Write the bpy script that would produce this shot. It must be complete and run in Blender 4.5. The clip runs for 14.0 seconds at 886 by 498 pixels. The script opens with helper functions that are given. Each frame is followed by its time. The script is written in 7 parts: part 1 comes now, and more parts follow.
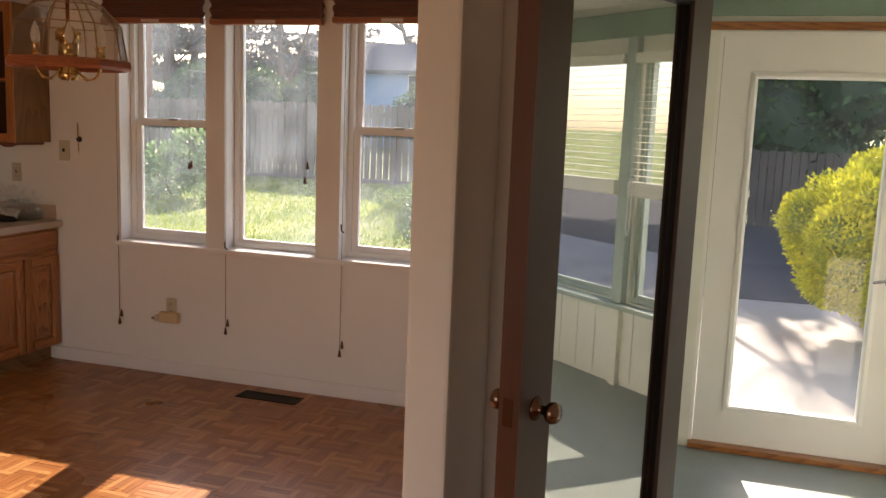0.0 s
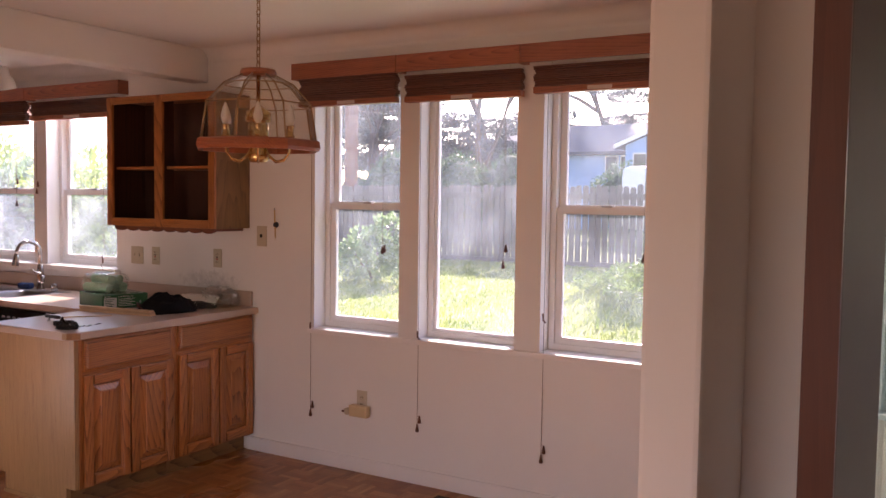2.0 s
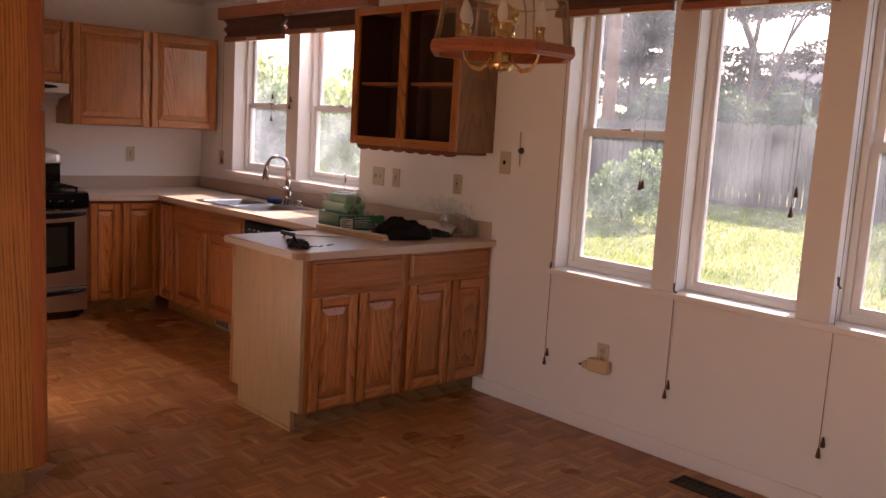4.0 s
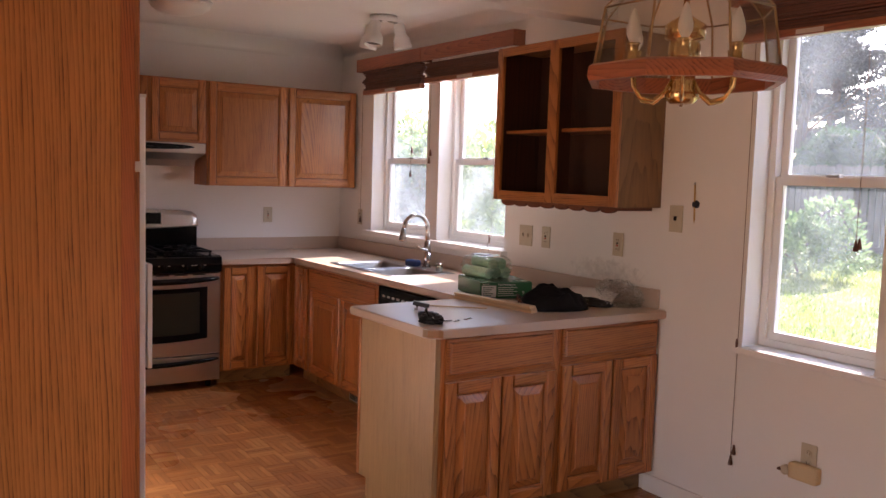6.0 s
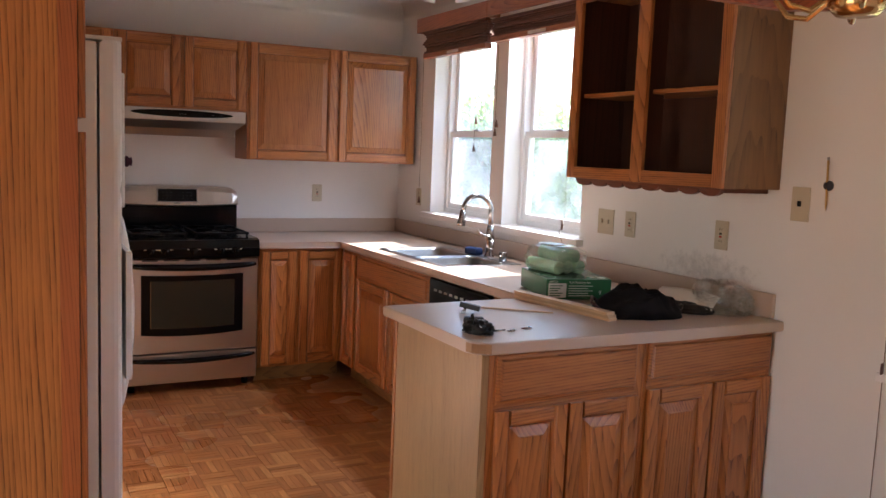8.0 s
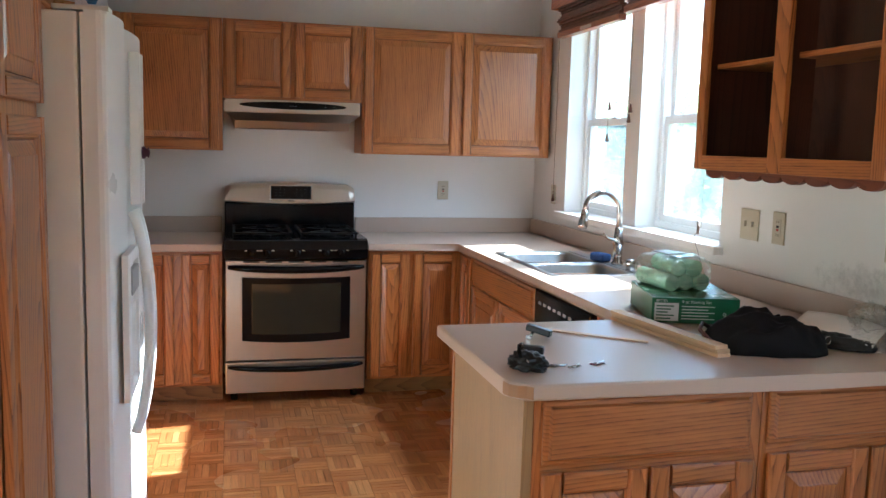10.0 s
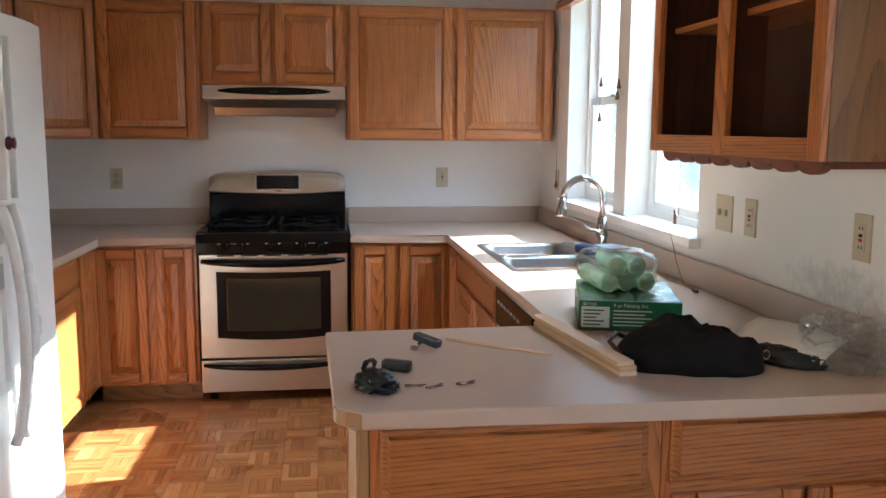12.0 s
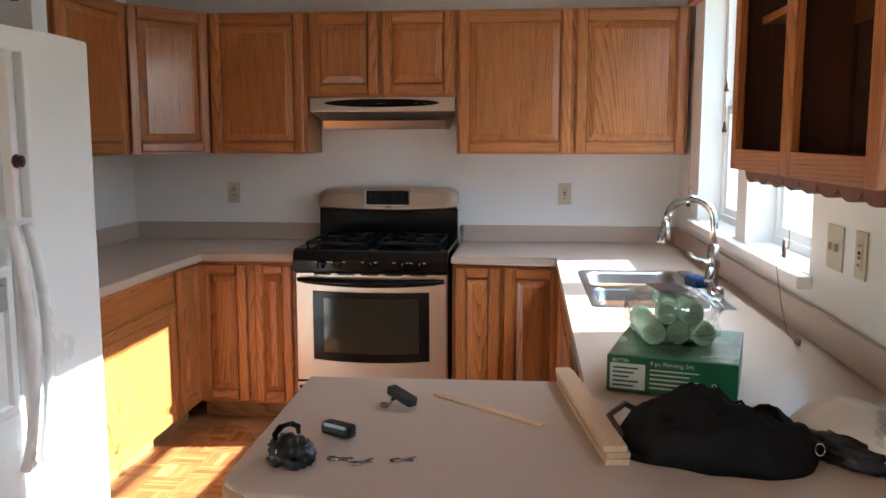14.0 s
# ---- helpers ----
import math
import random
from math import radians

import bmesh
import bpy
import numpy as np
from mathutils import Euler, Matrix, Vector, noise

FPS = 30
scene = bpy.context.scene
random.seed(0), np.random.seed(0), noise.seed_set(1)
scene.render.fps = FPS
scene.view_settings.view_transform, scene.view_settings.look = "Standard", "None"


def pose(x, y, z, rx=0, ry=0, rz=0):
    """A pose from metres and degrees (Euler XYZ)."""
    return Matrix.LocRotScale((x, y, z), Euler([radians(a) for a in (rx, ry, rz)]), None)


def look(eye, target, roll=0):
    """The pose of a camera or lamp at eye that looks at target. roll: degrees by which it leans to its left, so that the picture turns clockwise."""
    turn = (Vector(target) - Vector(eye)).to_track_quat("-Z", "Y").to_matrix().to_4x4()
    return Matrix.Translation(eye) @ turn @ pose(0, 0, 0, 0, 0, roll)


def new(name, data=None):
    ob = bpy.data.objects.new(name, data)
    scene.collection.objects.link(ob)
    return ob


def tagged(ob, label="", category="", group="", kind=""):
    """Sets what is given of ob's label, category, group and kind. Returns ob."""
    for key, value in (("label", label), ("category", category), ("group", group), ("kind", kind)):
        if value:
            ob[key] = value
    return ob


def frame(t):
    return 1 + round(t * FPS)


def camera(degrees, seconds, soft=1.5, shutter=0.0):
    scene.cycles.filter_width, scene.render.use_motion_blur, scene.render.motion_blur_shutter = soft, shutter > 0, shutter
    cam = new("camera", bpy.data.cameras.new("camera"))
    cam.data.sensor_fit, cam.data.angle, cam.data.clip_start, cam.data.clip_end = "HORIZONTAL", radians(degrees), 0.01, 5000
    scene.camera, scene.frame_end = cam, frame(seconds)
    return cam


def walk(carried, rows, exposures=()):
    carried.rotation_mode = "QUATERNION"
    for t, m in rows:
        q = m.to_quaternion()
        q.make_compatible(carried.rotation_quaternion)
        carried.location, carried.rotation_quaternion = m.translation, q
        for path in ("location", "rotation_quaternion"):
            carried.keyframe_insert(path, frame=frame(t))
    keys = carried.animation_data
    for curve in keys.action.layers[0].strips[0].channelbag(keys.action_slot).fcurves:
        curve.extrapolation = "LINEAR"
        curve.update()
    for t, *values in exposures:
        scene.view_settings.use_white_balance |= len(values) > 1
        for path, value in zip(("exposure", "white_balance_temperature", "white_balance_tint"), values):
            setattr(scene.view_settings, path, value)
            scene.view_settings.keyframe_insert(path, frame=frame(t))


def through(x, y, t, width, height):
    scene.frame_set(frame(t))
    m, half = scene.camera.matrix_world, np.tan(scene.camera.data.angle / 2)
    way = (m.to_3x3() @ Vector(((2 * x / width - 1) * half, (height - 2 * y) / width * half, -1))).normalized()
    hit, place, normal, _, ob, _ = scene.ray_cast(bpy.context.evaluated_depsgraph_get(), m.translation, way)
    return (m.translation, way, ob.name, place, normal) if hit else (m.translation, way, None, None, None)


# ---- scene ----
cam = camera(54.8, 14.0)
PATH = [
    (0, (0.184, 0.209, 1.594), (-0.39, 2.103, 1.303), 2.2),
    (0.5, (0.136, 0.233, 1.604), (-0.513, 2.11, 1.367), 0.4),
    (1, (0.087, 0.32, 1.616), (-0.688, 2.156, 1.448), 0.4),
    (1.5, (0.014, 0.52, 1.581), (-0.87, 2.311, 1.479), -0.1),
    (2, (-0.04, 0.644, 1.569), (-1.042, 2.371, 1.457), 0.8),
    (2.5, (-0.093, 0.764, 1.555), (-1.214, 2.414, 1.4), 2.6),
    (3, (-0.217, 0.866, 1.518), (-1.408, 2.464, 1.349), 3.3),
    (3.5, (-0.278, 0.976, 1.53), (-1.565, 2.489, 1.301), 3.2),
    (4, (-0.372, 1.094, 1.518), (-1.81, 2.455, 1.235), 3.3),
    (6.5, (-1.049, 1.626, 1.517), (-2.725, 2.703, 1.35), 1.7),
    (7, (-1.239, 1.732, 1.505), (-2.901, 2.831, 1.333), 1.7),
    (7.5, (-1.353, 1.848, 1.487), (-3.033, 2.913, 1.284), 1.5),
    (8, (-1.463, 2.025, 1.477), (-3.225, 2.944, 1.251), 2.3),
    (8.5, (-1.544, 2.188, 1.466), (-3.378, 2.953, 1.242), 1.9),
    (9, (-1.652, 2.344, 1.455), (-3.531, 2.99, 1.226), 1.5),
    (11.5, (-2.022, 3.14, 1.449), (-3.975, 3.474, 1.174), 1.0),
    (12, (-2.053, 3.288, 1.45), (-4.014, 3.562, 1.17), 0.4),
    (12.5, (-2.078, 3.487, 1.461), (-4.057, 3.639, 1.21), 0.9),
    (13, (-2.144, 3.605, 1.45), (-4.131, 3.648, 1.229), 0.6),
    (13.5, (-2.289, 3.708, 1.462), (-4.278, 3.667, 1.258), 0.8),
    (14, (-2.401, 3.805, 1.463), (-4.375, 3.604, 1.205), -0.0),
]
walk(cam, [(t, look(eye, target, roll)) for t, eye, target, roll in PATH],
     exposures=[(0, 1.56, 7300, 20), (1, 1.66, 7000, 25), (2, 1.97, 6650, 36), (3, 1.78, 7000, 30), (4, 1.74, 7350, 35), (6.5, 2.2, 6400, 26), (8, 2.44, 5950, 16), (9, 2.9, 5150, 0), (11.5, 2.9, 5100, -2), (12.2, 2.87, 5450, 2), (14, 2.87, 5450, 2)])

# ---------------- world, sun and large lights ----------------
SUN_TAN_AZ, SUN_SLOPE = 0.155, 0.60
sun_dir = Vector((-SUN_TAN_AZ, 1.0, SUN_SLOPE)).normalized()
world = bpy.data.worlds.new("sky")
scene.world = world
world.use_nodes = True
wn = world.node_tree
sky = wn.nodes.new("ShaderNodeTexSky")
sky.sky_type = "NISHITA"
sky.sun_disc = False
sky.sun_elevation = math.asin(sun_dir.z)
sky.sun_rotation = math.atan2(sun_dir.x, sun_dir.y)
sky.air_density, sky.dust_density = 1.0, 1.0
wn.links.new(sky.outputs[0], wn.nodes["Background"].inputs[0])
wn.nodes["Background"].inputs[1].default_value = 0.15

sun = new("sun", bpy.data.lights.new("sun", "SUN"))
sun.data.energy, sun.data.angle, sun.data.color = 5.0, radians(0.55), (1.0, 0.93, 0.82)
sun.matrix_world = look((0, 0, 12), Vector((0, 0, 12)) - sun_dir)



def window_lamp(x, y, z, w, h, power, rz, tilt=0):
    """An added fill lamp in a window's opening; at rz 0 it points along -y."""
    lamp = new("window_skylight", bpy.data.lights.new("window_skylight", "AREA"))
    lamp.data.shape, lamp.data.size, lamp.data.size_y, lamp.data.energy = "RECTANGLE", w, h, power
    lamp.data.color = (1.0, 0.64, 0.38)
    lamp.matrix_world = pose(x, y, z, -90 - tilt, 0, rz)
    return lamp


window_lamp(-1.5, -2.24, 1.07, 2.3, 2.0, 7.0, 180, 22)     # warm fill added in an assumed, unseen wide hall window behind the walk
for x, w in ((-6.08, 0.40), (-5.33, 0.70)):             # fill added to the sky light, hidden in the heads of the sink windows
    head = window_lamp(x, 4.70, 2.215, w, 0.12, 2.4 * w, 0)
    head.data.color = (0.92, 0.96, 1.0)
    head.matrix_world = pose(x, 4.675, 2.185, -38, 0, 0)
    head.data.spread = radians(115)

# ---------------- materials ----------------
def nodes_of(name):
    m = bpy.data.materials.new(name)
    m.use_nodes = True
    return m, m.node_tree, m.node_tree.nodes["Principled BSDF"]


def add(nt, kind, **values):
    n = nt.nodes.new("ShaderNode" + kind)
    for k, v in values.items():
        n.inputs[k].default_value = v
    return n


def ramp(nt, fac, stops):
    n = nt.nodes.new("ShaderNodeValToRGB")
    while len(n.color_ramp.elements) < len(stops):
        n.color_ramp.elements.new(0.5)
    for e, (p, c) in zip(n.color_ramp.elements, stops):
        e.position, e.color = p, (*c, 1)
    nt.links.new(fac, n.inputs[0])
    return n.outputs[0]


def mapped(nt, scale, rot=(0, 0, 0), shift=False):
    """Object coordinates, scaled; shift moves the pattern for each object."""
    tc = nt.nodes.new("ShaderNodeTexCoord")
    mp = nt.nodes.new("ShaderNodeMapping")
    mp.inputs["Scale"].default_value = scale
    mp.inputs["Rotation"].default_value = rot
    nt.links.new(tc.outputs["Object"], mp.inputs[0])
    if shift:
        info = nt.nodes.new("ShaderNodeObjectInfo")
        mul = nt.nodes.new("ShaderNodeVectorMath")
        mul.operation = "MULTIPLY"
        mul.inputs[1].default_value = (7.3, 5.1, 9.7)
        comb = nt.nodes.new("ShaderNodeCombineXYZ")
        for i in range(3):
            nt.links.new(info.outputs["Random"], comb.inputs[i])
        nt.links.new(comb.outputs[0], mul.inputs[0])
        nt.links.new(mul.outputs[0], mp.inputs["Location"])
    return mp.outputs[0]


def bump(nt, bsdf, height, strength, distance=0.002):
    b = add(nt, "Bump", Strength=strength, Distance=distance)
    nt.links.new(height, b.inputs["Height"])
    nt.links.new(b.outputs[0], bsdf.inputs["Normal"])


def plain(name, color, rough=0.5, metal=0.0, vary=0.06, scale=3.0, grain=60.0, relief=0.1, coat=0.0, trans=0.0):
    """Paint, plastic or metal with faint blotches and fine relief."""
    m, nt, b = nodes_of(name)
    v = mapped(nt, (1, 1, 1))
    n1 = add(nt, "TexNoise", Scale=scale, Detail=5.0)
    n2 = add(nt, "TexNoise", Scale=grain, Detail=3.0)
    nt.links.new(v, n1.inputs["Vector"])
    nt.links.new(v, n2.inputs["Vector"])
    lo = [c * (1 - vary) for c in color]
    hi = [min(1, c * (1 + vary)) for c in color]
    nt.links.new(ramp(nt, n1.outputs[0], [(0.3, lo), (0.7, hi)]), b.inputs["Base Color"])
    b.inputs["Metallic"].default_value = metal
    rr = nt.nodes.new("ShaderNodeMapRange")
    rr.inputs["To Min"].default_value, rr.inputs["To Max"].default_value = max(0.02, rough - min(0.07, 0.01 + 0.6 * vary)), min(1, rough + min(0.07, 0.01 + 0.6 * vary))
    nt.links.new(n1.outputs[0], rr.inputs[0])
    nt.links.new(rr.outputs[0], b.inputs["Roughness"])
    b.inputs["Coat Weight"].default_value = coat
    if relief:
        bump(nt, b, n2.outputs[0], relief)
    return m


def math_node(nt, op, a, b=None, c=None):
    """One Math node; each of a, b, c is a socket or a number."""
    n = nt.nodes.new("ShaderNodeMath")
    n.operation = op
    for k, v in enumerate((a, b, c)):
        if isinstance(v, (int, float)):
            n.inputs[k].default_value = v
        elif v is not None:
            nt.links.new(v, n.inputs[k])
    return n.outputs[0]


def oak(name, light, dark, axis="z", rough=0.38, ring=0.0085, lean=0.06, contrast=0.95, warp=1.6, side=False):
    """Varnished plain-sawn oak: growth rings cut at a slant into arches, long dark pores, slow drift."""
    m, nt, b = nodes_of(name)
    long = {"x": 0, "y": 1, "z": 2}[axis]
    tc = nt.nodes.new("ShaderNodeTexCoord")
    info = nt.nodes.new("ShaderNodeObjectInfo")
    wn_ = nt.nodes.new("ShaderNodeTexWhiteNoise")
    wn_.noise_dimensions = "1D"
    nt.links.new(math_node(nt, "MULTIPLY", info.outputs["Random"], 913.0), wn_.inputs["W"])
    spread = nt.nodes.new("ShaderNodeVectorMath")
    spread.operation = "MULTIPLY_ADD"
    nt.links.new(wn_.outputs["Color"], spread.inputs[0])
    span = [0.06, 0.5, 0.3] if side else [1.1, 0.06, 0.3]
    span[long] = 0.7
    spread.inputs[1].default_value = span
    spread.inputs[2].default_value = [-0.9 * v if v == 1.1 else -0.5 * v for v in span]
    shifted = nt.nodes.new("ShaderNodeVectorMath")
    shifted.operation = "ADD"
    nt.links.new(tc.outputs["Object"], shifted.inputs[0])
    nt.links.new(spread.outputs[0], shifted.inputs[1])
    tilt = nt.nodes.new("ShaderNodeMapping")
    tilt.inputs["Rotation"].default_value = {"x": (0, 0.012, lean), "y": (lean, 0, 0.012), "z": (0.012, lean, 0) if side else (lean, 0.012, 0)}[axis]
    nt.links.new(shifted.outputs[0], tilt.inputs[0])

    def stretched(scale, along, detail, roughness=0.55):
        sc = [1.0, 1.0, 1.0]
        sc[long] = along
        mp_ = nt.nodes.new("ShaderNodeMapping")
        mp_.inputs["Scale"].default_value = sc
        nt.links.new(tilt.outputs[0], mp_.inputs[0])
        n = add(nt, "TexNoise", Scale=scale, Detail=detail, Roughness=roughness)
        nt.links.new(mp_.outputs[0], n.inputs["Vector"])
        return n.outputs[0]

    flat = nt.nodes.new("ShaderNodeVectorMath")
    flat.operation = "MULTIPLY"
    keep = [1.0, 1.0, 1.0]
    keep[long] = 0.0
    flat.inputs[1].default_value = keep
    nt.links.new(tilt.outputs[0], flat.inputs[0])
    length = nt.nodes.new("ShaderNodeVectorMath")
    length.operation = "LENGTH"
    nt.links.new(flat.outputs[0], length.inputs[0])
    wander = math_node(nt, "MULTIPLY_ADD", stretched(7.0, 0.06, 2.0), warp * 2.4, 0.0)
    phase = math_node(nt, "ADD", math_node(nt, "DIVIDE", length.outputs["Value"], ring), wander)
    saw = math_node(nt, "FRACT", phase)
    early = math_node(nt, "POWER", saw, 1.7)
    streak = stretched(60.0, 0.02, 3.0)
    pores = stretched(330.0, 0.022, 2.0, 0.6)
    tone = math_node(nt, "MULTIPLY_ADD", early, -0.34 * contrast, 0.64)
    tone = math_node(nt, "MULTIPLY_ADD", math_node(nt, "SUBTRACT", streak, 0.5), 0.62, tone)
    tone = math_node(nt, "MULTIPLY_ADD", math_node(nt, "SUBTRACT", pores, 0.5), 0.42, tone)
    mid = [a * 0.62 + c * 0.38 for a, c in zip(light, dark)]
    col = ramp(nt, tone, [(0.24, [c * 0.75 for c in dark]), (0.40, mid), (0.58, light), (0.85, [min(1, c * 1.18) for c in light])])
    drift = add(nt, "TexNoise", Scale=2.3, Detail=2.0)
    nt.links.new(shifted.outputs[0], drift.inputs["Vector"])
    hsv = add(nt, "HueSaturation")
    nt.links.new(col, hsv.inputs["Color"])
    mr = nt.nodes.new("ShaderNodeMapRange")
    mr.inputs["To Min"].default_value, mr.inputs["To Max"].default_value = 0.72, 1.14
    nt.links.new(drift.outputs[0], mr.inputs[0])
    nt.links.new(math_node(nt, "MULTIPLY", mr.outputs[0], math_node(nt, "MULTIPLY_ADD", wn_.outputs["Value"], 0.22, 0.93)), hsv.inputs["Value"])
    nt.links.new(hsv.outputs[0], b.inputs["Base Color"])
    nt.links.new(math_node(nt, "MULTIPLY_ADD", streak, 0.16, rough - 0.08), b.inputs["Roughness"])
    b.inputs["Coat Weight"].default_value = 0.45
    b.inputs["Coat Roughness"].default_value = 0.18
    bump(nt, b, tone, 0.22, 0.001)
    return m


def glass(name, tint=(1, 1, 1), rough=0.0, dirt=0.0, mirror=0.0):
    """Thin clear pane: Fresnel gloss over full transparency, with faint dust on it."""
    m, nt, b = nodes_of(name)
    out = nt.nodes["Material Output"]
    clear = add(nt, "BsdfTransparent", Color=(*tint, 1))
    gloss = add(nt, "BsdfGlossy", Roughness=rough)
    face = nt.nodes.new("ShaderNodeLayerWeight")
    powr = nt.nodes.new("ShaderNodeMath")
    powr.operation = "POWER"
    powr.inputs[1].default_value = 5.0
    nt.links.new(face.outputs["Facing"], powr.inputs[0])
    fres = nt.nodes.new("ShaderNodeMath")
    fres.operation = "MULTIPLY_ADD"
    fres.inputs[1].default_value, fres.inputs[2].default_value = 0.8 - mirror, 0.03 + mirror
    nt.links.new(powr.outputs[0], fres.inputs[0])
    mix = nt.nodes.new("ShaderNodeMixShader")
    nt.links.new(fres.outputs[0], mix.inputs[0])
    nt.links.new(clear.outputs[0], mix.inputs[1])
    nt.links.new(gloss.outputs[0], mix.inputs[2])
    last = mix.outputs[0]
    if dirt:
        haze = add(nt, "BsdfTranslucent", Color=(0.74, 0.86, 1.0, 1))
        n = add(nt, "TexNoise", Scale=4.0, Detail=6.0)
        nt.links.new(mapped(nt, (1, 1, 1), shift=True), n.inputs["Vector"])
        f = nt.nodes.new("ShaderNodeMapRange")
        f.inputs["From Min"].default_value, f.inputs["From Max"].default_value = 0.35, 0.8
        f.inputs["To Min"].default_value, f.inputs["To Max"].default_value = dirt * 0.3, dirt * 1.6
        nt.links.new(n.outputs[0], f.inputs[0])
        mix2 = nt.nodes.new("ShaderNodeMixShader")
        nt.links.new(f.outputs[0], mix2.inputs[0])
        nt.links.new(last, mix2.inputs[1])
        nt.links.new(haze.outputs[0], mix2.inputs[2])
        last = mix2.outputs[0]
    nt.links.new(last, out.inputs[0])
    nt.nodes.remove(b)
    return m


def leafy(name, dark, light, through=0.5):
    """Leaves: two greens by clump, part of the light passes through them."""
    m, nt, b = nodes_of(name)
    geo = nt.nodes.new("ShaderNodeNewGeometry")
    n = add(nt, "TexNoise", Scale=1.7, Detail=3.0)
    nt.links.new(mapped(nt, (1, 1, 1)), n.inputs["Vector"])
    ad = nt.nodes.new("ShaderNodeMath")
    ad.operation = "MULTIPLY_ADD"
    ad.inputs[1].default_value = 0.45
    nt.links.new(geo.outputs["Random Per Island"], ad.inputs[0])
    nt.links.new(n.outputs[0], ad.inputs[2])
    col = ramp(nt, ad.outputs[0], [(0.4, dark), (1.0, light)])
    nt.links.new(col, b.inputs["Base Color"])
    b.inputs["Roughness"].default_value = 0.55
    tr = nt.nodes.new("ShaderNodeBsdfTranslucent")
    nt.links.new(col, tr.inputs[0])
    mix = nt.nodes.new("ShaderNodeMixShader")
    mix.inputs[0].default_value = through
    nt.links.new(b.outputs[0], mix.inputs[1])
    nt.links.new(tr.outputs[0], mix.inputs[2])
    nt.links.new(mix.outputs[0], nt.nodes["Material Output"].inputs[0])
    return m


OAK_L, OAK_D = (0.43, 0.160, 0.040), (0.17, 0.048, 0.010)
oak_v = oak("oak_vertical_grain", OAK_L, OAK_D, "z")
oak_h = oak("oak_horizontal_grain", OAK_L, OAK_D, "x")
oak_figure = oak("figured_oak_veneer", (0.50, 0.205, 0.048), (0.185, 0.060, 0.011), "z", 0.42, 0.014, 0.05, 0.95, 2.4, True)
oak_red = oak("reddish_oak_edge", (0.42, 0.13, 0.035), (0.25, 0.07, 0.02), "z", 0.4)
oak_pale = oak("pale_oak_panel", (0.385, 0.235, 0.098), (0.24, 0.135, 0.051), "z", 0.45, contrast=0.8)
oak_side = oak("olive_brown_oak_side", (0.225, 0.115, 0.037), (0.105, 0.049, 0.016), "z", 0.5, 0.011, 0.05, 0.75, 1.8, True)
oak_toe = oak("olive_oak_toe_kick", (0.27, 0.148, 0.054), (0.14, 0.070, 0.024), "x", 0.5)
# darkened oak for the door back, so the panel groove's shade is painted
oak_groove_shade = oak("oak_door_groove_shade", (0.17, 0.058, 0.018), (0.10, 0.032, 0.010), "z", 0.6)
# much darker copy of the oak: the open bays' shade is in its colour
oak_bay_shade = oak("oak_shaded_bay", (0.062, 0.021, 0.009), (0.042, 0.014, 0.006), "z", 0.6)
wall_paint = plain("white_wall_paint", (0.81, 0.785, 0.745), 0.75, vary=0.03, scale=1.2, grain=180, relief=0.12)
ceil_paint = plain("white_ceiling_paint", (0.80, 0.78, 0.75), 0.85, vary=0.02, scale=1.0, grain=120, relief=0.15)
# the window wall's paint carries a patch of grey mildew specks above the worktop
stained_paint, nt, b = nodes_of("white_wall_paint_with_mildew")
geo_ = nt.nodes.new("ShaderNodeNewGeometry")
sep = nt.nodes.new("ShaderNodeSeparateXYZ")
nt.links.new(geo_.outputs["Position"], sep.inputs[0])
def bell(sock, centre, width):
    a_ = nt.nodes.new("ShaderNodeMath")
    a_.operation, a_.inputs[1].default_value = "SUBTRACT", centre
    nt.links.new(sock, a_.inputs[0])
    d_ = nt.nodes.new("ShaderNodeMath")
    d_.operation, d_.inputs[1].default_value = "DIVIDE", width
    nt.links.new(a_.outputs[0], d_.inputs[0])
    s_ = nt.nodes.new("ShaderNodeMath")
    s_.operation = "MULTIPLY"
    nt.links.new(d_.outputs[0], s_.inputs[0])
    nt.links.new(d_.outputs[0], s_.inputs[1])
    return s_.outputs[0]
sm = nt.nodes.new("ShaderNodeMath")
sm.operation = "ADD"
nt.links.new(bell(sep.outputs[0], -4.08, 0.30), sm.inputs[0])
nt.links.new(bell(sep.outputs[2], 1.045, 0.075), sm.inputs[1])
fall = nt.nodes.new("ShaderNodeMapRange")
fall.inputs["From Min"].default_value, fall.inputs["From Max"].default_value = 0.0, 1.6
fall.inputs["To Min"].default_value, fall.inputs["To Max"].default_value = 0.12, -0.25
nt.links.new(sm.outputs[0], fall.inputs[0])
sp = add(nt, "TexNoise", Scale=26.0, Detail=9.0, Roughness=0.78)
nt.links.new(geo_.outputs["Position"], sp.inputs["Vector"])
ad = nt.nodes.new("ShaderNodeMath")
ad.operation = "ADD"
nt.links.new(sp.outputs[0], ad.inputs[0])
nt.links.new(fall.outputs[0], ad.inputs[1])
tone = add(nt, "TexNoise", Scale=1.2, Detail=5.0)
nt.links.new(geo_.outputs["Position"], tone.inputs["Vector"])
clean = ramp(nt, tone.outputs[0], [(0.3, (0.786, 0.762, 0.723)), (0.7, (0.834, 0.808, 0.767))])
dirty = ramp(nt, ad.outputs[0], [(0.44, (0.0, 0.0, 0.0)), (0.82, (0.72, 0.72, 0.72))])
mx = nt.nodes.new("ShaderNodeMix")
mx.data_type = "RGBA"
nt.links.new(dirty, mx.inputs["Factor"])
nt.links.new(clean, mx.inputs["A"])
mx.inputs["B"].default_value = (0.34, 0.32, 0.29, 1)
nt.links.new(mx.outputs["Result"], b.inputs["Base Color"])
b.inputs["Roughness"].default_value = 0.75
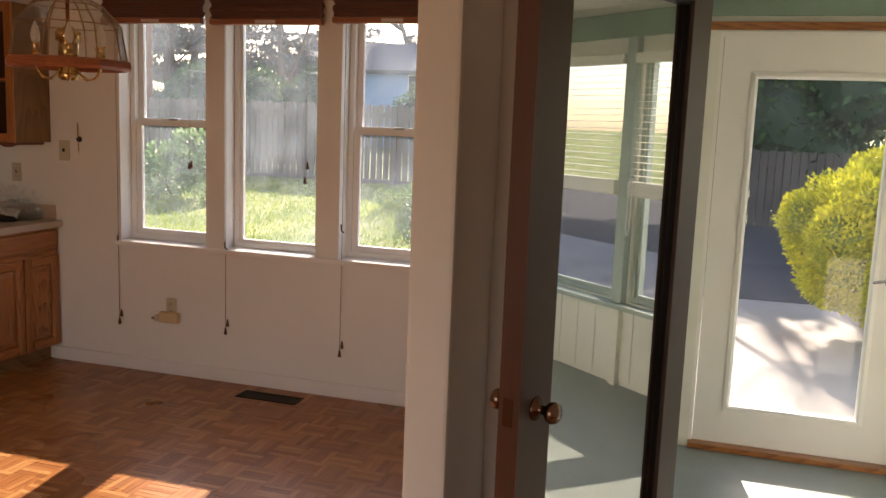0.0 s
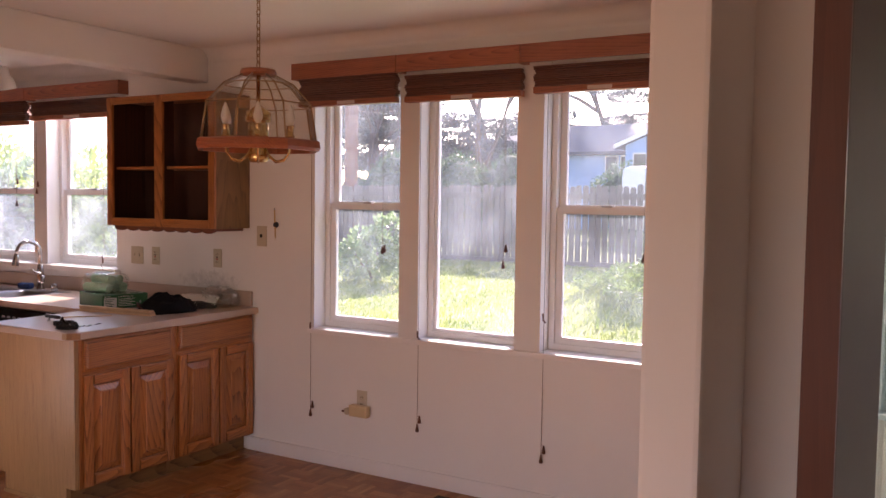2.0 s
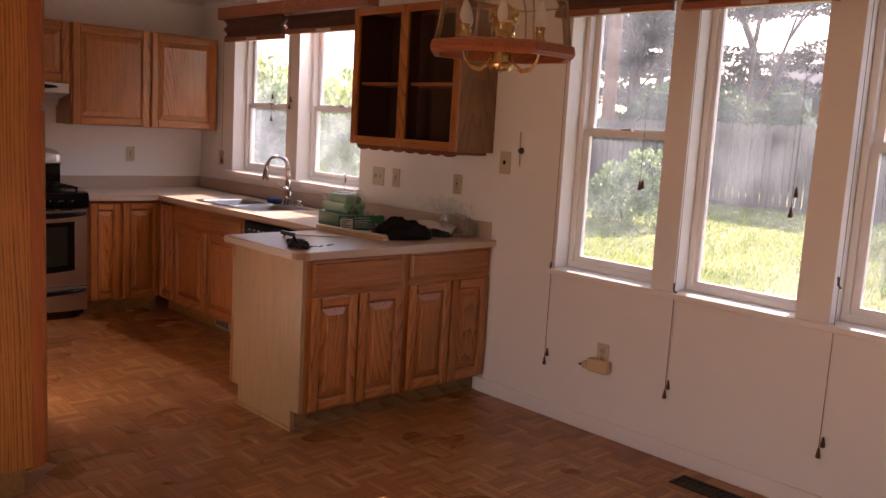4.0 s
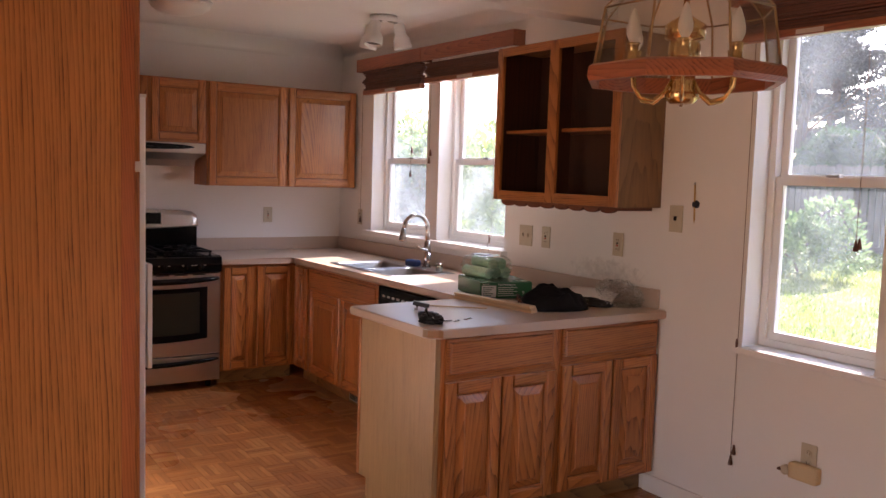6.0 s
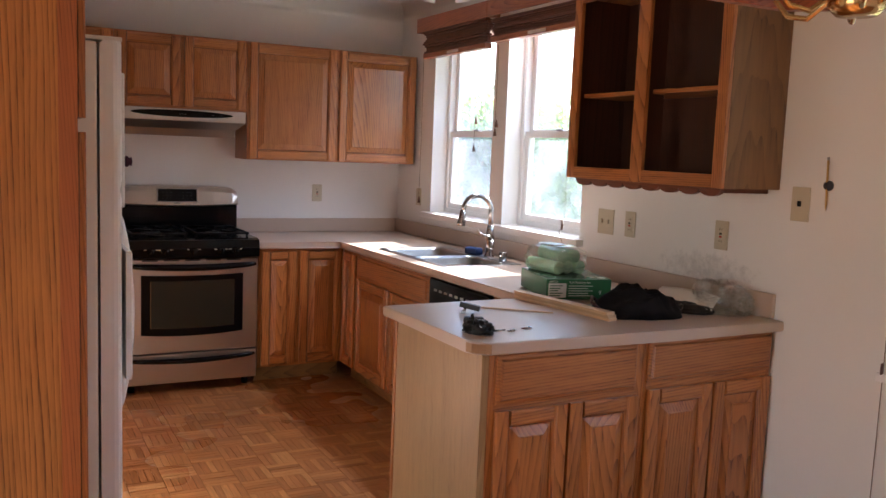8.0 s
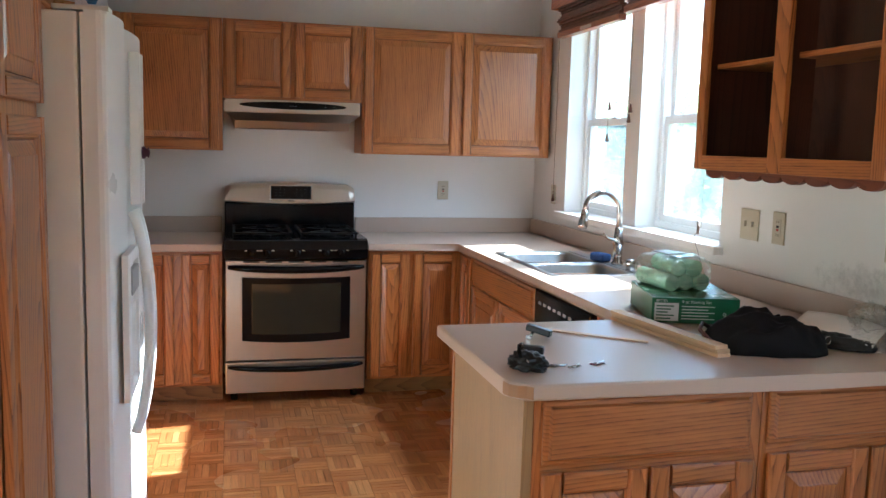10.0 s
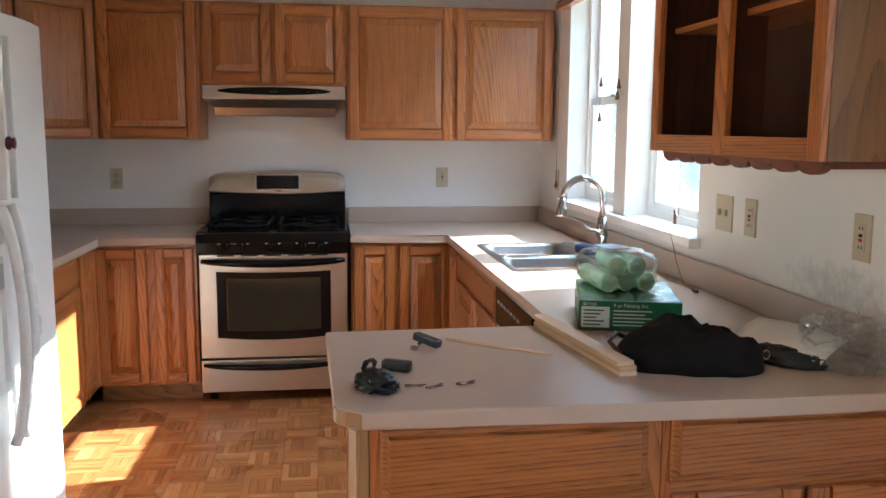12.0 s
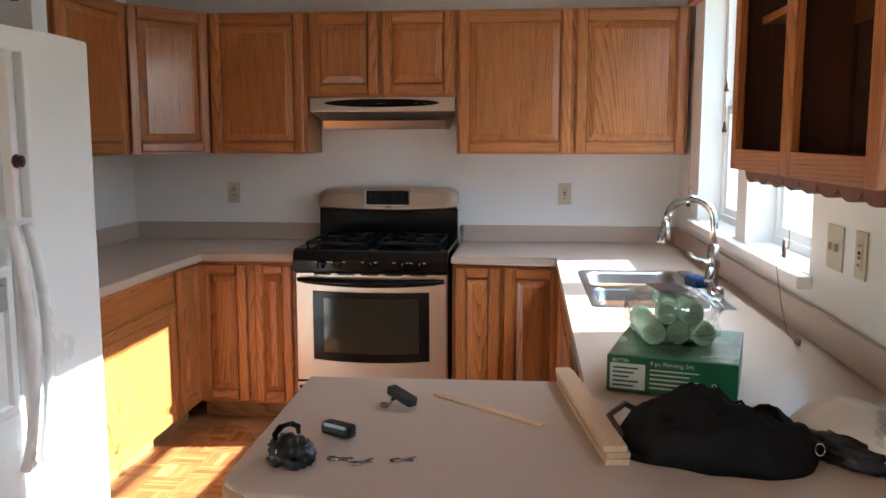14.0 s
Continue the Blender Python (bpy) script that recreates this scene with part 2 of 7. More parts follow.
fine = add(nt, "TexNoise", Scale=180.0, Detail=3.0)
nt.links.new(geo_.outputs["Position"], fine.inputs["Vector"])
bump(nt, b, fine.outputs[0], 0.12)
trim_paint = plain("white_trim_paint", (0.82, 0.79, 0.76), 0.4, vary=0.03, scale=4, grain=90, relief=0.05)
vinyl = plain("white_window_vinyl", (0.82, 0.81, 0.79), 0.35, vary=0.02, relief=0.0)
laminate = plain("beige_speckled_laminate", (0.50, 0.39, 0.31), 0.30, vary=0.025, scale=350, grain=400, relief=0)
laminate_edge = plain("brown_laminate_core", (0.36, 0.22, 0.12), 0.6)
steel = plain("brushed_steel", (0.55, 0.50, 0.445), 0.33, 1.0, vary=0.03, scale=3, relief=0)
sink_steel = plain("sink_steel", (0.40, 0.41, 0.42), 0.3, 1.0, vary=0.05, scale=20, relief=0.02)
chrome = plain("polished_nickel", (0.5, 0.5, 0.5), 0.16, 1.0, vary=0.03, relief=0)
black_gloss = plain("black_enamel", (0.004, 0.004, 0.0045), 0.14, vary=0.2, relief=0)
black_matt = plain("black_cast_iron", (0.005, 0.005, 0.005), 0.42, vary=0.2, grain=200, relief=0.2)
for m_ in (black_gloss, black_matt):
    m_.node_tree.nodes["Principled BSDF"].inputs["Specular IOR Level"].default_value = 0.2
dark_glass = plain("dark_oven_glass", (0.020, 0.021, 0.015), 0.05, vary=0.1, relief=0)
fridge_white = plain("white_appliance_enamel", (0.82, 0.82, 0.80), 0.28, vary=0.02, scale=2, grain=300, relief=0.06)
fridge_side = plain("cream_appliance_side", (0.80, 0.77, 0.71), 0.45, vary=0.03, grain=300, relief=0.1)
grey_plastic = plain("grey_plastic", (0.35, 0.35, 0.35), 0.5)
almond = plain("almond_plate_plastic", (0.54, 0.47, 0.34), 0.4, vary=0.03, relief=0)
bronze_came = plain("antique_brass_came", (0.36, 0.24, 0.12), 0.3, 1.0, vary=0.1, relief=0)
brass = plain("polished_brass", (0.66, 0.46, 0.20), 0.18, 1.0, vary=0.05, relief=0)
cherry = oak("reddish_stained_wood", (0.36, 0.115, 0.05), (0.2, 0.055, 0.025), "x", 0.4)
bamboo = oak("dark_woven_blind", (0.14, 0.045, 0.025), (0.055, 0.02, 0.012), "x", 0.6)
clear_pane = glass("clear_window_glass", dirt=0.034)
screen_mesh = glass("grey_insect_screen", (0.50, 0.57, 0.66), dirt=0.03)
screen_fine = glass("light_insect_screen", (0.74, 0.79, 0.80), dirt=0.03)
sink_pane = glass("hazy_sink_window_glass", dirt=0.06)
smoked_pane = glass("lantern_glass", (0.97, 0.97, 0.96))
porch_pane = glass("clean_door_glass", (0.97, 0.98, 0.97), dirt=0.004)
door_pane = glass("filmed_door_glass", (0.6, 0.62, 0.6), mirror=0.55)


# ---------------- mesh helpers ----------------
def thing(name, m, label, category, group=""):
    """An empty at a thing's base that holds its parts."""
    e = new(name)
    e.empty_display_size = 0.1
    e.matrix_basis = m
    return tagged(e, label, category, group)


def part(name, bm, material, parent=None, label="", smooth=False, kind=""):
    """Links a bmesh as one mesh object under its parent."""
    me = bpy.data.meshes.new(name)
    bmesh.ops.recalc_face_normals(bm, faces=bm.faces)
    if smooth:
        for f in bm.faces:
            f.smooth = True
    bm.to_mesh(me)
    bm.free()
    for mt in material if isinstance(material, (list, tuple)) else [material]:
        me.materials.append(mt)
    ob = new(name, me)
    ob.parent = parent
    return tagged(ob, label, kind=kind)


def box(bm, x0, x1, y0, y1, z0, z1, bevel=0.0, m=None):
    """Adds a box, with bevelled edges where asked."""
    b2 = bmesh.new() if bevel else bm
    vs = [b2.verts.new((x, y, z)) for x in (x0, x1) for y in (y0, y1) for z in (z0, z1)]
    fs = [b2.faces.new([vs[i] for i in q]) for q in ((0, 1, 3, 2), (4, 6, 7, 5), (0, 4, 5, 1), (2, 3, 7, 6), (0, 2, 6, 4), (1, 5, 7, 3))]
    if bevel:
        bmesh.ops.bevel(b2, geom=list(b2.edges), offset=bevel, segments=2, profile=0.6, affect="EDGES")
        merge(bm, b2, m)
    elif m is not None:
        for v in vs:
            v.co = m @ v.co
    return fs


def merge(bm, b2, m=None):
    """Moves all of b2 into bm."""
    idx = {}
    for v in b2.verts:
        idx[v] = bm.verts.new(m @ v.co if m is not None else v.co)
    for f in b2.faces:
        nf = bm.faces.new([idx[v] for v in f.verts])
        nf.smooth = f.smooth
        nf.material_index = f.material_index
    b2.free()


def lathe(bm, prof, m=None, seg=24, smooth=True):
    """Turns a profile of (radius, z) round the z axis."""
    m = m or Matrix()
    rings = []
    for r, z in prof:
        if r < 1e-6:
            rings.append([bm.verts.new(m @ Vector((0, 0, z)))])
        else:
            rings.append([bm.verts.new(m @ Vector((r * math.cos(2 * math.pi * k / seg), r * math.sin(2 * math.pi * k / seg), z))) for k in range(seg)])
    for a, b in zip(rings, rings[1:]):
        for k in range(seg):
            q = [a[k % len(a)], a[(k + 1) % len(a)], b[(k + 1) % len(b)], b[k % len(b)]]
            q = [v for i, v in enumerate(q) if v not in q[:i]]
            if len(q) > 2:
                f = bm.faces.new(q)
                f.smooth = smooth
    for ring in (rings[0], rings[-1]):
        if len(ring) > 2:
            bm.faces.new(ring)


def tube(bm, pts, r, seg=8, smooth=True):
    """A round rod along a line of points; r may be one radius or one each."""
    pts = [Vector(p) for p in pts]
    rs = r if isinstance(r, (list, tuple)) else [r] * len(pts)
    rings, ref = [], None
    for i, p in enumerate(pts):
        d = (pts[min(i + 1, len(pts) - 1)] - pts[max(i - 1, 0)]).normalized()
        if ref is None:
            ref = Vector((0, 0, 1)) if abs(d.z) < 0.9 else Vector((1, 0, 0))
        s = d.cross(ref).normalized()
        ref = s.cross(d).normalized()
        rings.append([bm.verts.new(p + rs[i] * (math.cos(2 * math.pi * k / seg) * s + math.sin(2 * math.pi * k / seg) * ref)) for k in range(seg)])
    for a, b in zip(rings, rings[1:]):
        for k in range(seg):
            f = bm.faces.new([a[k], a[(k + 1) % seg], b[(k + 1) % seg], b[k]])
            f.smooth = smooth
    bm.faces.new(rings[0])
    bm.faces.new(rings[-1])


def prism(bm, outline, z0, z1, m=None):
    """An upright prism over a plan outline."""
    m = m or Matrix()
    lo = [bm.verts.new(m @ Vector((x, y, z0))) for x, y in outline]
    hi = [bm.verts.new(m @ Vector((x, y, z1))) for x, y in outline]
    n = len(outline)
    for k in range(n):
        bm.faces.new([lo[k], lo[(k + 1) % n], hi[(k + 1) % n], hi[k]])
    bm.faces.new(lo[::-1])
    bm.faces.new(hi)


def arc(cx, cy, r, a0, a1, n=8):
    return [(cx + r * math.cos(radians(a0 + (a1 - a0) * k / n)), cy + r * math.sin(radians(a0 + (a1 - a0) * k / n))) for k in range(n + 1)]


def wall_mesh(bm, u0, u1, z0, z1, thick, holes, place):
    """A wall with openings. place(u, d, z) gives the world point; d runs 0 to thick."""
    us = sorted({u0, u1, *[v for h in holes for v in h[:2]]})
    zs = sorted({z0, z1, *[v for h in holes for v in h[2:]]})
    solid = {}
    for i in range(len(us) - 1):
        for k in range(len(zs) - 1):
            cu, cz = (us[i] + us[i + 1]) / 2, (zs[k] + zs[k + 1]) / 2
            solid[i, k] = not any(h[0] < cu < h[1] and h[2] < cz < h[3] for h in holes)
    cache = {}

    def v(i, k, d):
        if (i, k, d) not in cache:
            cache[i, k, d] = bm.verts.new(place(us[i], thick * d, zs[k]))
        return cache[i, k, d]

    for (i, k), s in solid.items():
        if not s:
            continue
        for d in (0, 1):
            bm.faces.new([v(i, k, d), v(i + 1, k, d), v(i + 1, k + 1, d), v(i, k + 1, d)])
        for di, dk, a, b in ((-1, 0, (i, k), (i, k + 1)), (1, 0, (i + 1, k), (i + 1, k + 1)), (0, -1, (i, k), (i + 1, k)), (0, 1, (i, k + 1), (i + 1, k + 1))):
            if not solid.get((i + di, k + dk), False):
                bm.faces.new([v(*a, 0), v(*b, 0), v(*b, 1), v(*a, 1)])


# ---------------- the large structure ----------------
YW, XS, YS, CEIL = 4.615, -7.184, 1.51, 2.50          # window wall, stove wall, fridge wall, ceiling
DINING_WINDOWS = [(-3.22, -2.625), (-2.50, -1.915), (-1.77, -1.17)]
KITCHEN_WINDOWS = [(-6.64, -5.86), (-5.71, -4.95)]
D_SILL, K_SILL, W_HEAD = 0.81, 1.07, 2.24
PORCH_WINDOWS = [(1.22, 2.22), (2.33, 3.12)]

holes = [(a, b, D_SILL, W_HEAD) for a, b in DINING_WINDOWS] + [(a, b, K_SILL, W_HEAD) for a, b in KITCHEN_WINDOWS]
bm = bmesh.new()
wall_mesh(bm, XS - 0.15, -0.56, -0.02, CEIL, 0.19, holes, lambda u, d, z: (u, YW + d, z))
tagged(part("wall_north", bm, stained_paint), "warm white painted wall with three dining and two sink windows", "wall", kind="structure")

bm = bmesh.new()
wall_mesh(bm, YS - 0.15, YW, -0.02, CEIL, 0.15, [], lambda u, d, z: (XS - d, u, z))
tagged(part("wall_west", bm, wall_paint), "white painted kitchen wall behind the stove", "wall", kind="structure")
bm = bmesh.new()
wall_mesh(bm, XS, -3.765, -0.02, CEIL, 0.15, [], lambda u, d, z: (u, YS - d, z))
tagged(part("wall_south", bm, wall_paint), "white painted kitchen wall behind the fridge", "wall", kind="structure")
bm = bmesh.new()
wall_mesh(bm, -2.2, YS - 0.15, -0.02, CEIL, 0.12, [], lambda u, d, z: (-3.785 - d, u, z))
tagged(part("wall_hall_west", bm, wall_paint), "plain white painted wall", "wall", kind="structure")
bm = bmesh.new()
wall_mesh(bm, -3.9, 2.7, -0.02, CEIL, 0.12, [(-2.7, -0.3, 0.05, 2.1)], lambda u, d, z: (u, -2.2 - d, z))
tagged(part("wall_hall_south", bm, wall_paint), "plain white painted wall behind the hall, unseen, open for the fill lamp", "wall", kind="structure")
bm = bmesh.new()
wall_mesh(bm, -2.2, 2.80, -0.02, CEIL, 0.12, [], lambda u, d, z: (1.6 + d, u, z))
tagged(part("wall_hall_east", bm, wall_paint), "plain white painted hall wall", "wall", kind="structure")
# partition whose end shows beside the porch door
bm = bmesh.new()
box(bm, -0.56, -0.435, 2.35, YW + 0.19, -0.02, CEIL, 0.012)
tagged(part("wall_partition", bm, wall_paint), "narrow white painted wall end beside the porch door", "wall", kind="structure")
DOOR_Y = 2.79
bm = bmesh.new()
wall_mesh(bm, -0.435, 1.6, -0.02, CEIL, 0.12, [(0.13, 1.02, -0.02, 2.06)], lambda u, d, z: (u, DOOR_Y + d, z))
tagged(part("wall_porch_door", bm, wall_paint), "white painted wall round the porch doorway", "wall", kind="structure")

bm = bmesh.new()
box(bm, XS - 0.15, -0.56, YS - 0.15, YW + 0.19, CEIL, CEIL + 0.1)
box(bm, -3.9, 1.72, -2.32, YS - 0.15, CEIL, CEIL + 0.1)
box(bm, -0.56, 1.72, YS - 0.15, DOOR_Y + 0.12, CEIL, CEIL + 0.1)
tagged(part("ceiling", bm, ceil_paint), "smooth white painted ceiling with rounded edges", "ceiling", kind="structure")

# rounded plaster coves where walls meet the ceiling
def cove(name, p, q, inward, r=0.13):
    bm = bmesh.new()
    p, q, inward = Vector(p), Vector(q), Vector(inward)
    rows = []
    for k in range(7):
        a = radians(90 * k / 6)
        off = inward * (r - r * math.sin(a)) + Vector((0, 0, -(r - r * math.cos(a))))
        rows.append((bm.verts.new(p + off), bm.verts.new(q + off)))
    for a, b in zip(rows, rows[1:]):
        f = bm.faces.new([a[0], a[1], b[1], b[0]])
        f.smooth = True
    bm.faces.new([r_[0] for r_ in rows] + [bm.verts.new(p)])
    bm.faces.new([r_[1] for r_ in rows] + [bm.verts.new(q)])
    tagged(part(name, bm, wall_paint), "rounded white plaster cove", "cove", kind="structure")


cove("trim_cove_north", (XS, YW - 0.001, CEIL - 0.001), (-0.68, YW - 0.001, CEIL - 0.001), (0, -1, 0), 0.09)
cove("trim_cove_west", (XS + 0.001, YS, CEIL - 0.001), (XS + 0.001, YW, CEIL - 0.001), (1, 0, 0), 0.12)
cove("trim_cove_south", (XS, YS + 0.001, CEIL - 0.001), (-3.79, YS + 0.001, CEIL - 0.001), (0, 1, 0), 0.12)

bm = bmesh.new()
box(bm, -4.21, -4.075, YS - 0.1, YW, 2.295, CEIL, 0.012)
tagged(part("ceiling_beam", bm, wall_paint), "white boxed beam between kitchen and dining area", "beam", kind="structure")

# baseboards
bm = bmesh.new()
box(bm, -3.74, -0.56, YW - 0.014, YW, 0, 0.085, 0.005)
tagged(part("baseboard", bm, trim_paint), "low white painted baseboard", "baseboard", kind="structure")
bm = bmesh.new()
box(bm, -3.785, -3.772, -2.2, YS - 0.16, 0, 0.085, 0.005)
tagged(part("baseboard", bm, trim_paint), "low white painted baseboard", "baseboard", kind="structure")


# ---------------- windows ----------------
def sash(bm, x0, x1, y0, y1, z0, z1, w):
    """A rectangular ring of frame bars."""
    box(bm, x0, x0 + w, y0, y1, z0, z1)
    box(bm, x1 - w, x1, y0, y1, z0, z1)
    box(bm, x0 + w, x1 - w, y0, y1, z0, z0 + w)
    box(bm, x0 + w, x1 - w, y0, y1, z1 - w, z1)


def window(name, x0, x1, z0, z1, y, split, label, rail=0.035, mats=None):
    """A vinyl window in its opening; split: height of the meeting rail, or None for one fixed pane."""
    mats = mats or (vinyl, clear_pane)
    m = Matrix.Translation((x0, y, z0))
    w, h = x1 - x0, z1 - z0
    win = thing(name, m, label, "window")
    win["kind"] = "structure"
    bm = bmesh.new()
    sash(bm, 0.002, w - 0.002, 0.0, 0.075, 0.002, h - 0.002, 0.03)
    part("window_frame", bm, mats[0], win)
    spans = [(0.032, h - 0.032)] if split is None else [(0.032, split - z0 + 0.012), (split - z0 - 0.012, h - 0.032)]
    for k, (a, b) in enumerate(spans):
        dy = 0.012 if k == 0 else 0.040
        bm = bmesh.new()
        sash(bm, 0.033, w - 0.033, dy, dy + 0.026, a, b, rail if split is not None else 0.018)
        s = part("sash", bm, mats[0], win)
        bm = bmesh.new()
        e = rail - 0.004 if split is not None else 0.014
        box(bm, 0.033 + e, w - 0.033 - e, dy + 0.010, dy + 0.014, a + e, b - e)
        p = part("pane", bm, mats[1], s)
        p.visible_shadow = False
    if split is not None:
        bm = bmesh.new()
        box(bm, w / 2 - 0.03, w / 2 + 0.03, 0.004, 0.03, split - z0 + 0.013, split - z0 + 0.026, 0.004)
        part("latch", bm, grey_plastic, win)
    return win


for i, (a, b) in enumerate(DINING_WINDOWS):
    window("window_%d" % (i + 1), a, b, D_SILL, W_HEAD, YW + 0.105, None if i == 1 else 1.535,
           "white vinyl fixed picture window, dusty glass" if i == 1 else "white vinyl double-hung window, dusty glass")
for i, (a, b) in enumerate(KITCHEN_WINDOWS):
    window("window_%d" % (i + 4), a, b, K_SILL, W_HEAD, YW + 0.105, 1.60, "white vinyl double-hung window over the sink", mats=(vinyl, sink_pane))
for i, (a, b) in enumerate(KITCHEN_WINDOWS):
    bm = bmesh.new()
    box(bm, a + 0.034, b - 0.034, YW + 0.176, YW + 0.178, K_SILL + 0.034, 1.60)
    scr = tagged(part("insect_screen", bm, screen_mesh if i == 0 else screen_fine), "fine grey insect screen outside the lower sash", "screen")
    scr.visible_shadow = False
bm = bmesh.new()
box(bm, -3.255, -1.125, YW - 0.022, YW, D_SILL - 0.032, D_SILL - 0.002, 0.006)
tagged(part("trim_window_sill_dining", bm, trim_paint), "white painted sill ledge under the three windows", "window sill", kind="structure")
bm = bmesh.new()
box(bm, -6.70, -4.915, YW - 0.045, YW, K_SILL - 0.04, K_SILL - 0.002, 0.006)
tagged(part("trim_window_sill_kitchen", bm, trim_paint), "white painted sill ledge over the sink", "window sill", kind="structure")


# ---------------- kitchen cabinets ----------------
def rings_mesh(bm, x0, x1, z0, z1, rings, cap=True):
    """Nested rectangles at given insets and depths, joined into a moulded panel face."""
    loops = []
    for ins, y in rings:
        loops.append([bm.verts.new((x, y, z)) for x, z in ((x0 + ins, z0 + ins), (x1 - ins, z0 + ins), (x1 - ins, z1 - ins), (x0 + ins, z1 - ins))])
    for a, b in zip(loops, loops[1:]):
        for k in range(4):
            bm.faces.new([a[k], a[(k + 1) % 4], b[(k + 1) % 4], b[k]])
    if cap:
        bm.faces.new(loops[-1])
    bm.faces.new(loops[0][::-1])


def ct(x):
    """Height of the worktop, which falls a little towards the stove wall."""
    return CT - (CT - CB) * max(0.0, min(1.0, (-4.34 - x) / 2.205))


def bar_piece(name, parent, x0, x1, z0, z1, y, mt, inner):
    """A door stile or rail: softened outer edge, and a small bead on the sides named in inner."""
    bm = bmesh.new()
    prof = [(0.0, -0.004), (0.0, -0.0155), (0.004, -0.0195), (0.010, -0.0205)]
    bead = [(0.012, -0.0205), (0.009, -0.0165), (0.005, -0.0155), (0.0005, -0.006), (0.0, -0.004)]
    if x1 - x0 > z1 - z0:
        a0, a1, c0, c1, flat_ = x0, x1, z0, z1, True
    else:
        a0, a1, c0, c1, flat_ = z0, z1, x0, x1, False
    low = bead[::-1] if inner == "low" else prof
    high = bead if inner == "high" else prof[::-1]
    line = [(c0 + d_, y + dy) for d_, dy in low] + [(c1 - d_, y + dy) for d_, dy in high]
    ends = []
    for a in (a0, a1):
        ends.append([bm.verts.new((a, yy, c) if flat_ else (c, yy, a)) for c, yy in line])
    n = len(line)
    for k in range(n):
        bm.faces.new([ends[0][k], ends[0][(k + 1) % n], ends[1][(k + 1) % n], ends[1][k]])
    bm.faces.new(ends[0])
    bm.faces.new(ends[1][::-1])
    return part(name, bm, mt, parent)


def cabinet_door(parent, x0, x1, z0, z1, y, stile=0.055):
    """A frame-and-raised-panel oak door on the plane y, facing -y: back, two stiles, two rails, panel."""
    w = min(x1 - x0, z1 - z0)
    s = min(stile, w * 0.26)
    bm = bmesh.new()
    box(bm, x0 + 0.002, x1 - 0.002, y - 0.0035, y - 0.0004, z0 + 0.002, z1 - 0.002)
    d = part("door", bm, oak_groove_shade, parent)
    bar_piece("stile", d, x0, x0 + s, z0, z1, y, oak_v, "high")
    bar_piece("stile", d, x1 - s, x1, z0, z1, y, oak_v, "low")
    bar_piece("rail", d, x0 + s + 0.0003, x1 - s - 0.0003, z0, z0 + s, y, oak_h, "high")
    bar_piece("rail", d, x0 + s + 0.0003, x1 - s - 0.0003, z1 - s, z1, y, oak_h, "low")
    bm = bmesh.new()
    t = min(0.034, w * 0.13)
    rings_mesh(bm, x0 + s + 0.003, x1 - s - 0.003, z0 + s + 0.003, z1 - s - 0.003, [(0, y - 0.0036), (0.0, y - 0.0062), (0.004, y - 0.0068), (t - 0.003, y - 0.0155), (t - 0.001, y - 0.0165), (t + 0.0015, y - 0.0198)])
    part("panel", bm, oak_v, d)
    return d


def drawer_front(parent, x0, x1, z0, z1, y):
    bm = bmesh.new()
    rings_mesh(bm, x0, x1, z0, z1, [(0, y), (0, y - 0.008), (0.004, y - 0.0105), (0.014, y - 0.0115), (0.019, y - 0.020)])
    return part("drawer_front", bm, oak_h, parent)


def cabinet(m, w, d, z0, z1, doors, drawers, label, name="base_cabinet", toe=True, group="oak kitchen cabinets", body_mat=None):
    """A cabinet unit: local x along its width, its back on y = 0, its front on y = -d."""
    c = thing(name, m, label, "cabinet", group)
    bm = bmesh.new()
    zb = z0 + (0.1 if toe else 0)
    box(bm, 0, w, -d, -0.001, zb, z1, 0.0015)
    part("body", bm, body_mat or oak_v, c)
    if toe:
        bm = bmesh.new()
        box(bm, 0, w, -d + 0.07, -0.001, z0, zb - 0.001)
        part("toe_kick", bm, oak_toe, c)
    levels = [(zb, zb + 0.03), (z1 - 0.03, z1)] + sorted({(a - 0.03, a + 0.006) for _, _, a, _ in drawers})
    for a, b in levels if doors else []:
        bm = bmesh.new()
        box(bm, 0.020, w - 0.020, -d - 0.0012, -d + 0.004, a + 0.0005, b - 0.0005)
        part("face_rail", bm, oak_h, c)
    for x0, x1, a, b in doors:
        cabinet_door(c, x0, x1, a, b, -d - 0.0013)
    for x0, x1, a, b in drawers:
        drawer_front(c, x0, x1, a, b, -d - 0.0013)
    return c


CT, CB, TH = 0.900, 0.885, 0.04   # worktop height at the peninsula and at the stove wall, thickness
BT, BB = CT - TH, CB - TH         # tops of the base units
UB, UT = 1.38, 2.115           # wall cabinets, bottom and top
west = lambda y, z=0.0: pose(XS, y, z, 0, 0, 90)
north = lambda x: pose(x, YW, 0)
south = lambda x: pose(x, YS, 0, 0, 0, 180)

# wall cabinets over the stove wall
cabinet(west(3.42), 1.175, 0.297, UB, UT, [(0.012, 0.585, UB + 0.01, UT - 0.012), (0.612, 1.162, UB + 0.01, UT - 0.012)], [],
        "honey oak wall cabinet with two raised-panel doors", "wall_cabinet", False)
cabinet(west(2.632), 0.786, 0.297, 1.675, UT, [(0.015, 0.375, 1.69, UT - 0.012), (0.40, 0.772, 1.69, UT - 0.012)], [],
        "short honey oak wall cabinet above the range hood", "wall_cabinet", False)
cabinet(west(2.095), 0.535, 0.297, UB, UT, [(0.015, 0.515, UB + 0.01, UT - 0.012)], [],
        "honey oak wall cabinet with one wide raised-panel door", "wall_cabinet", False)
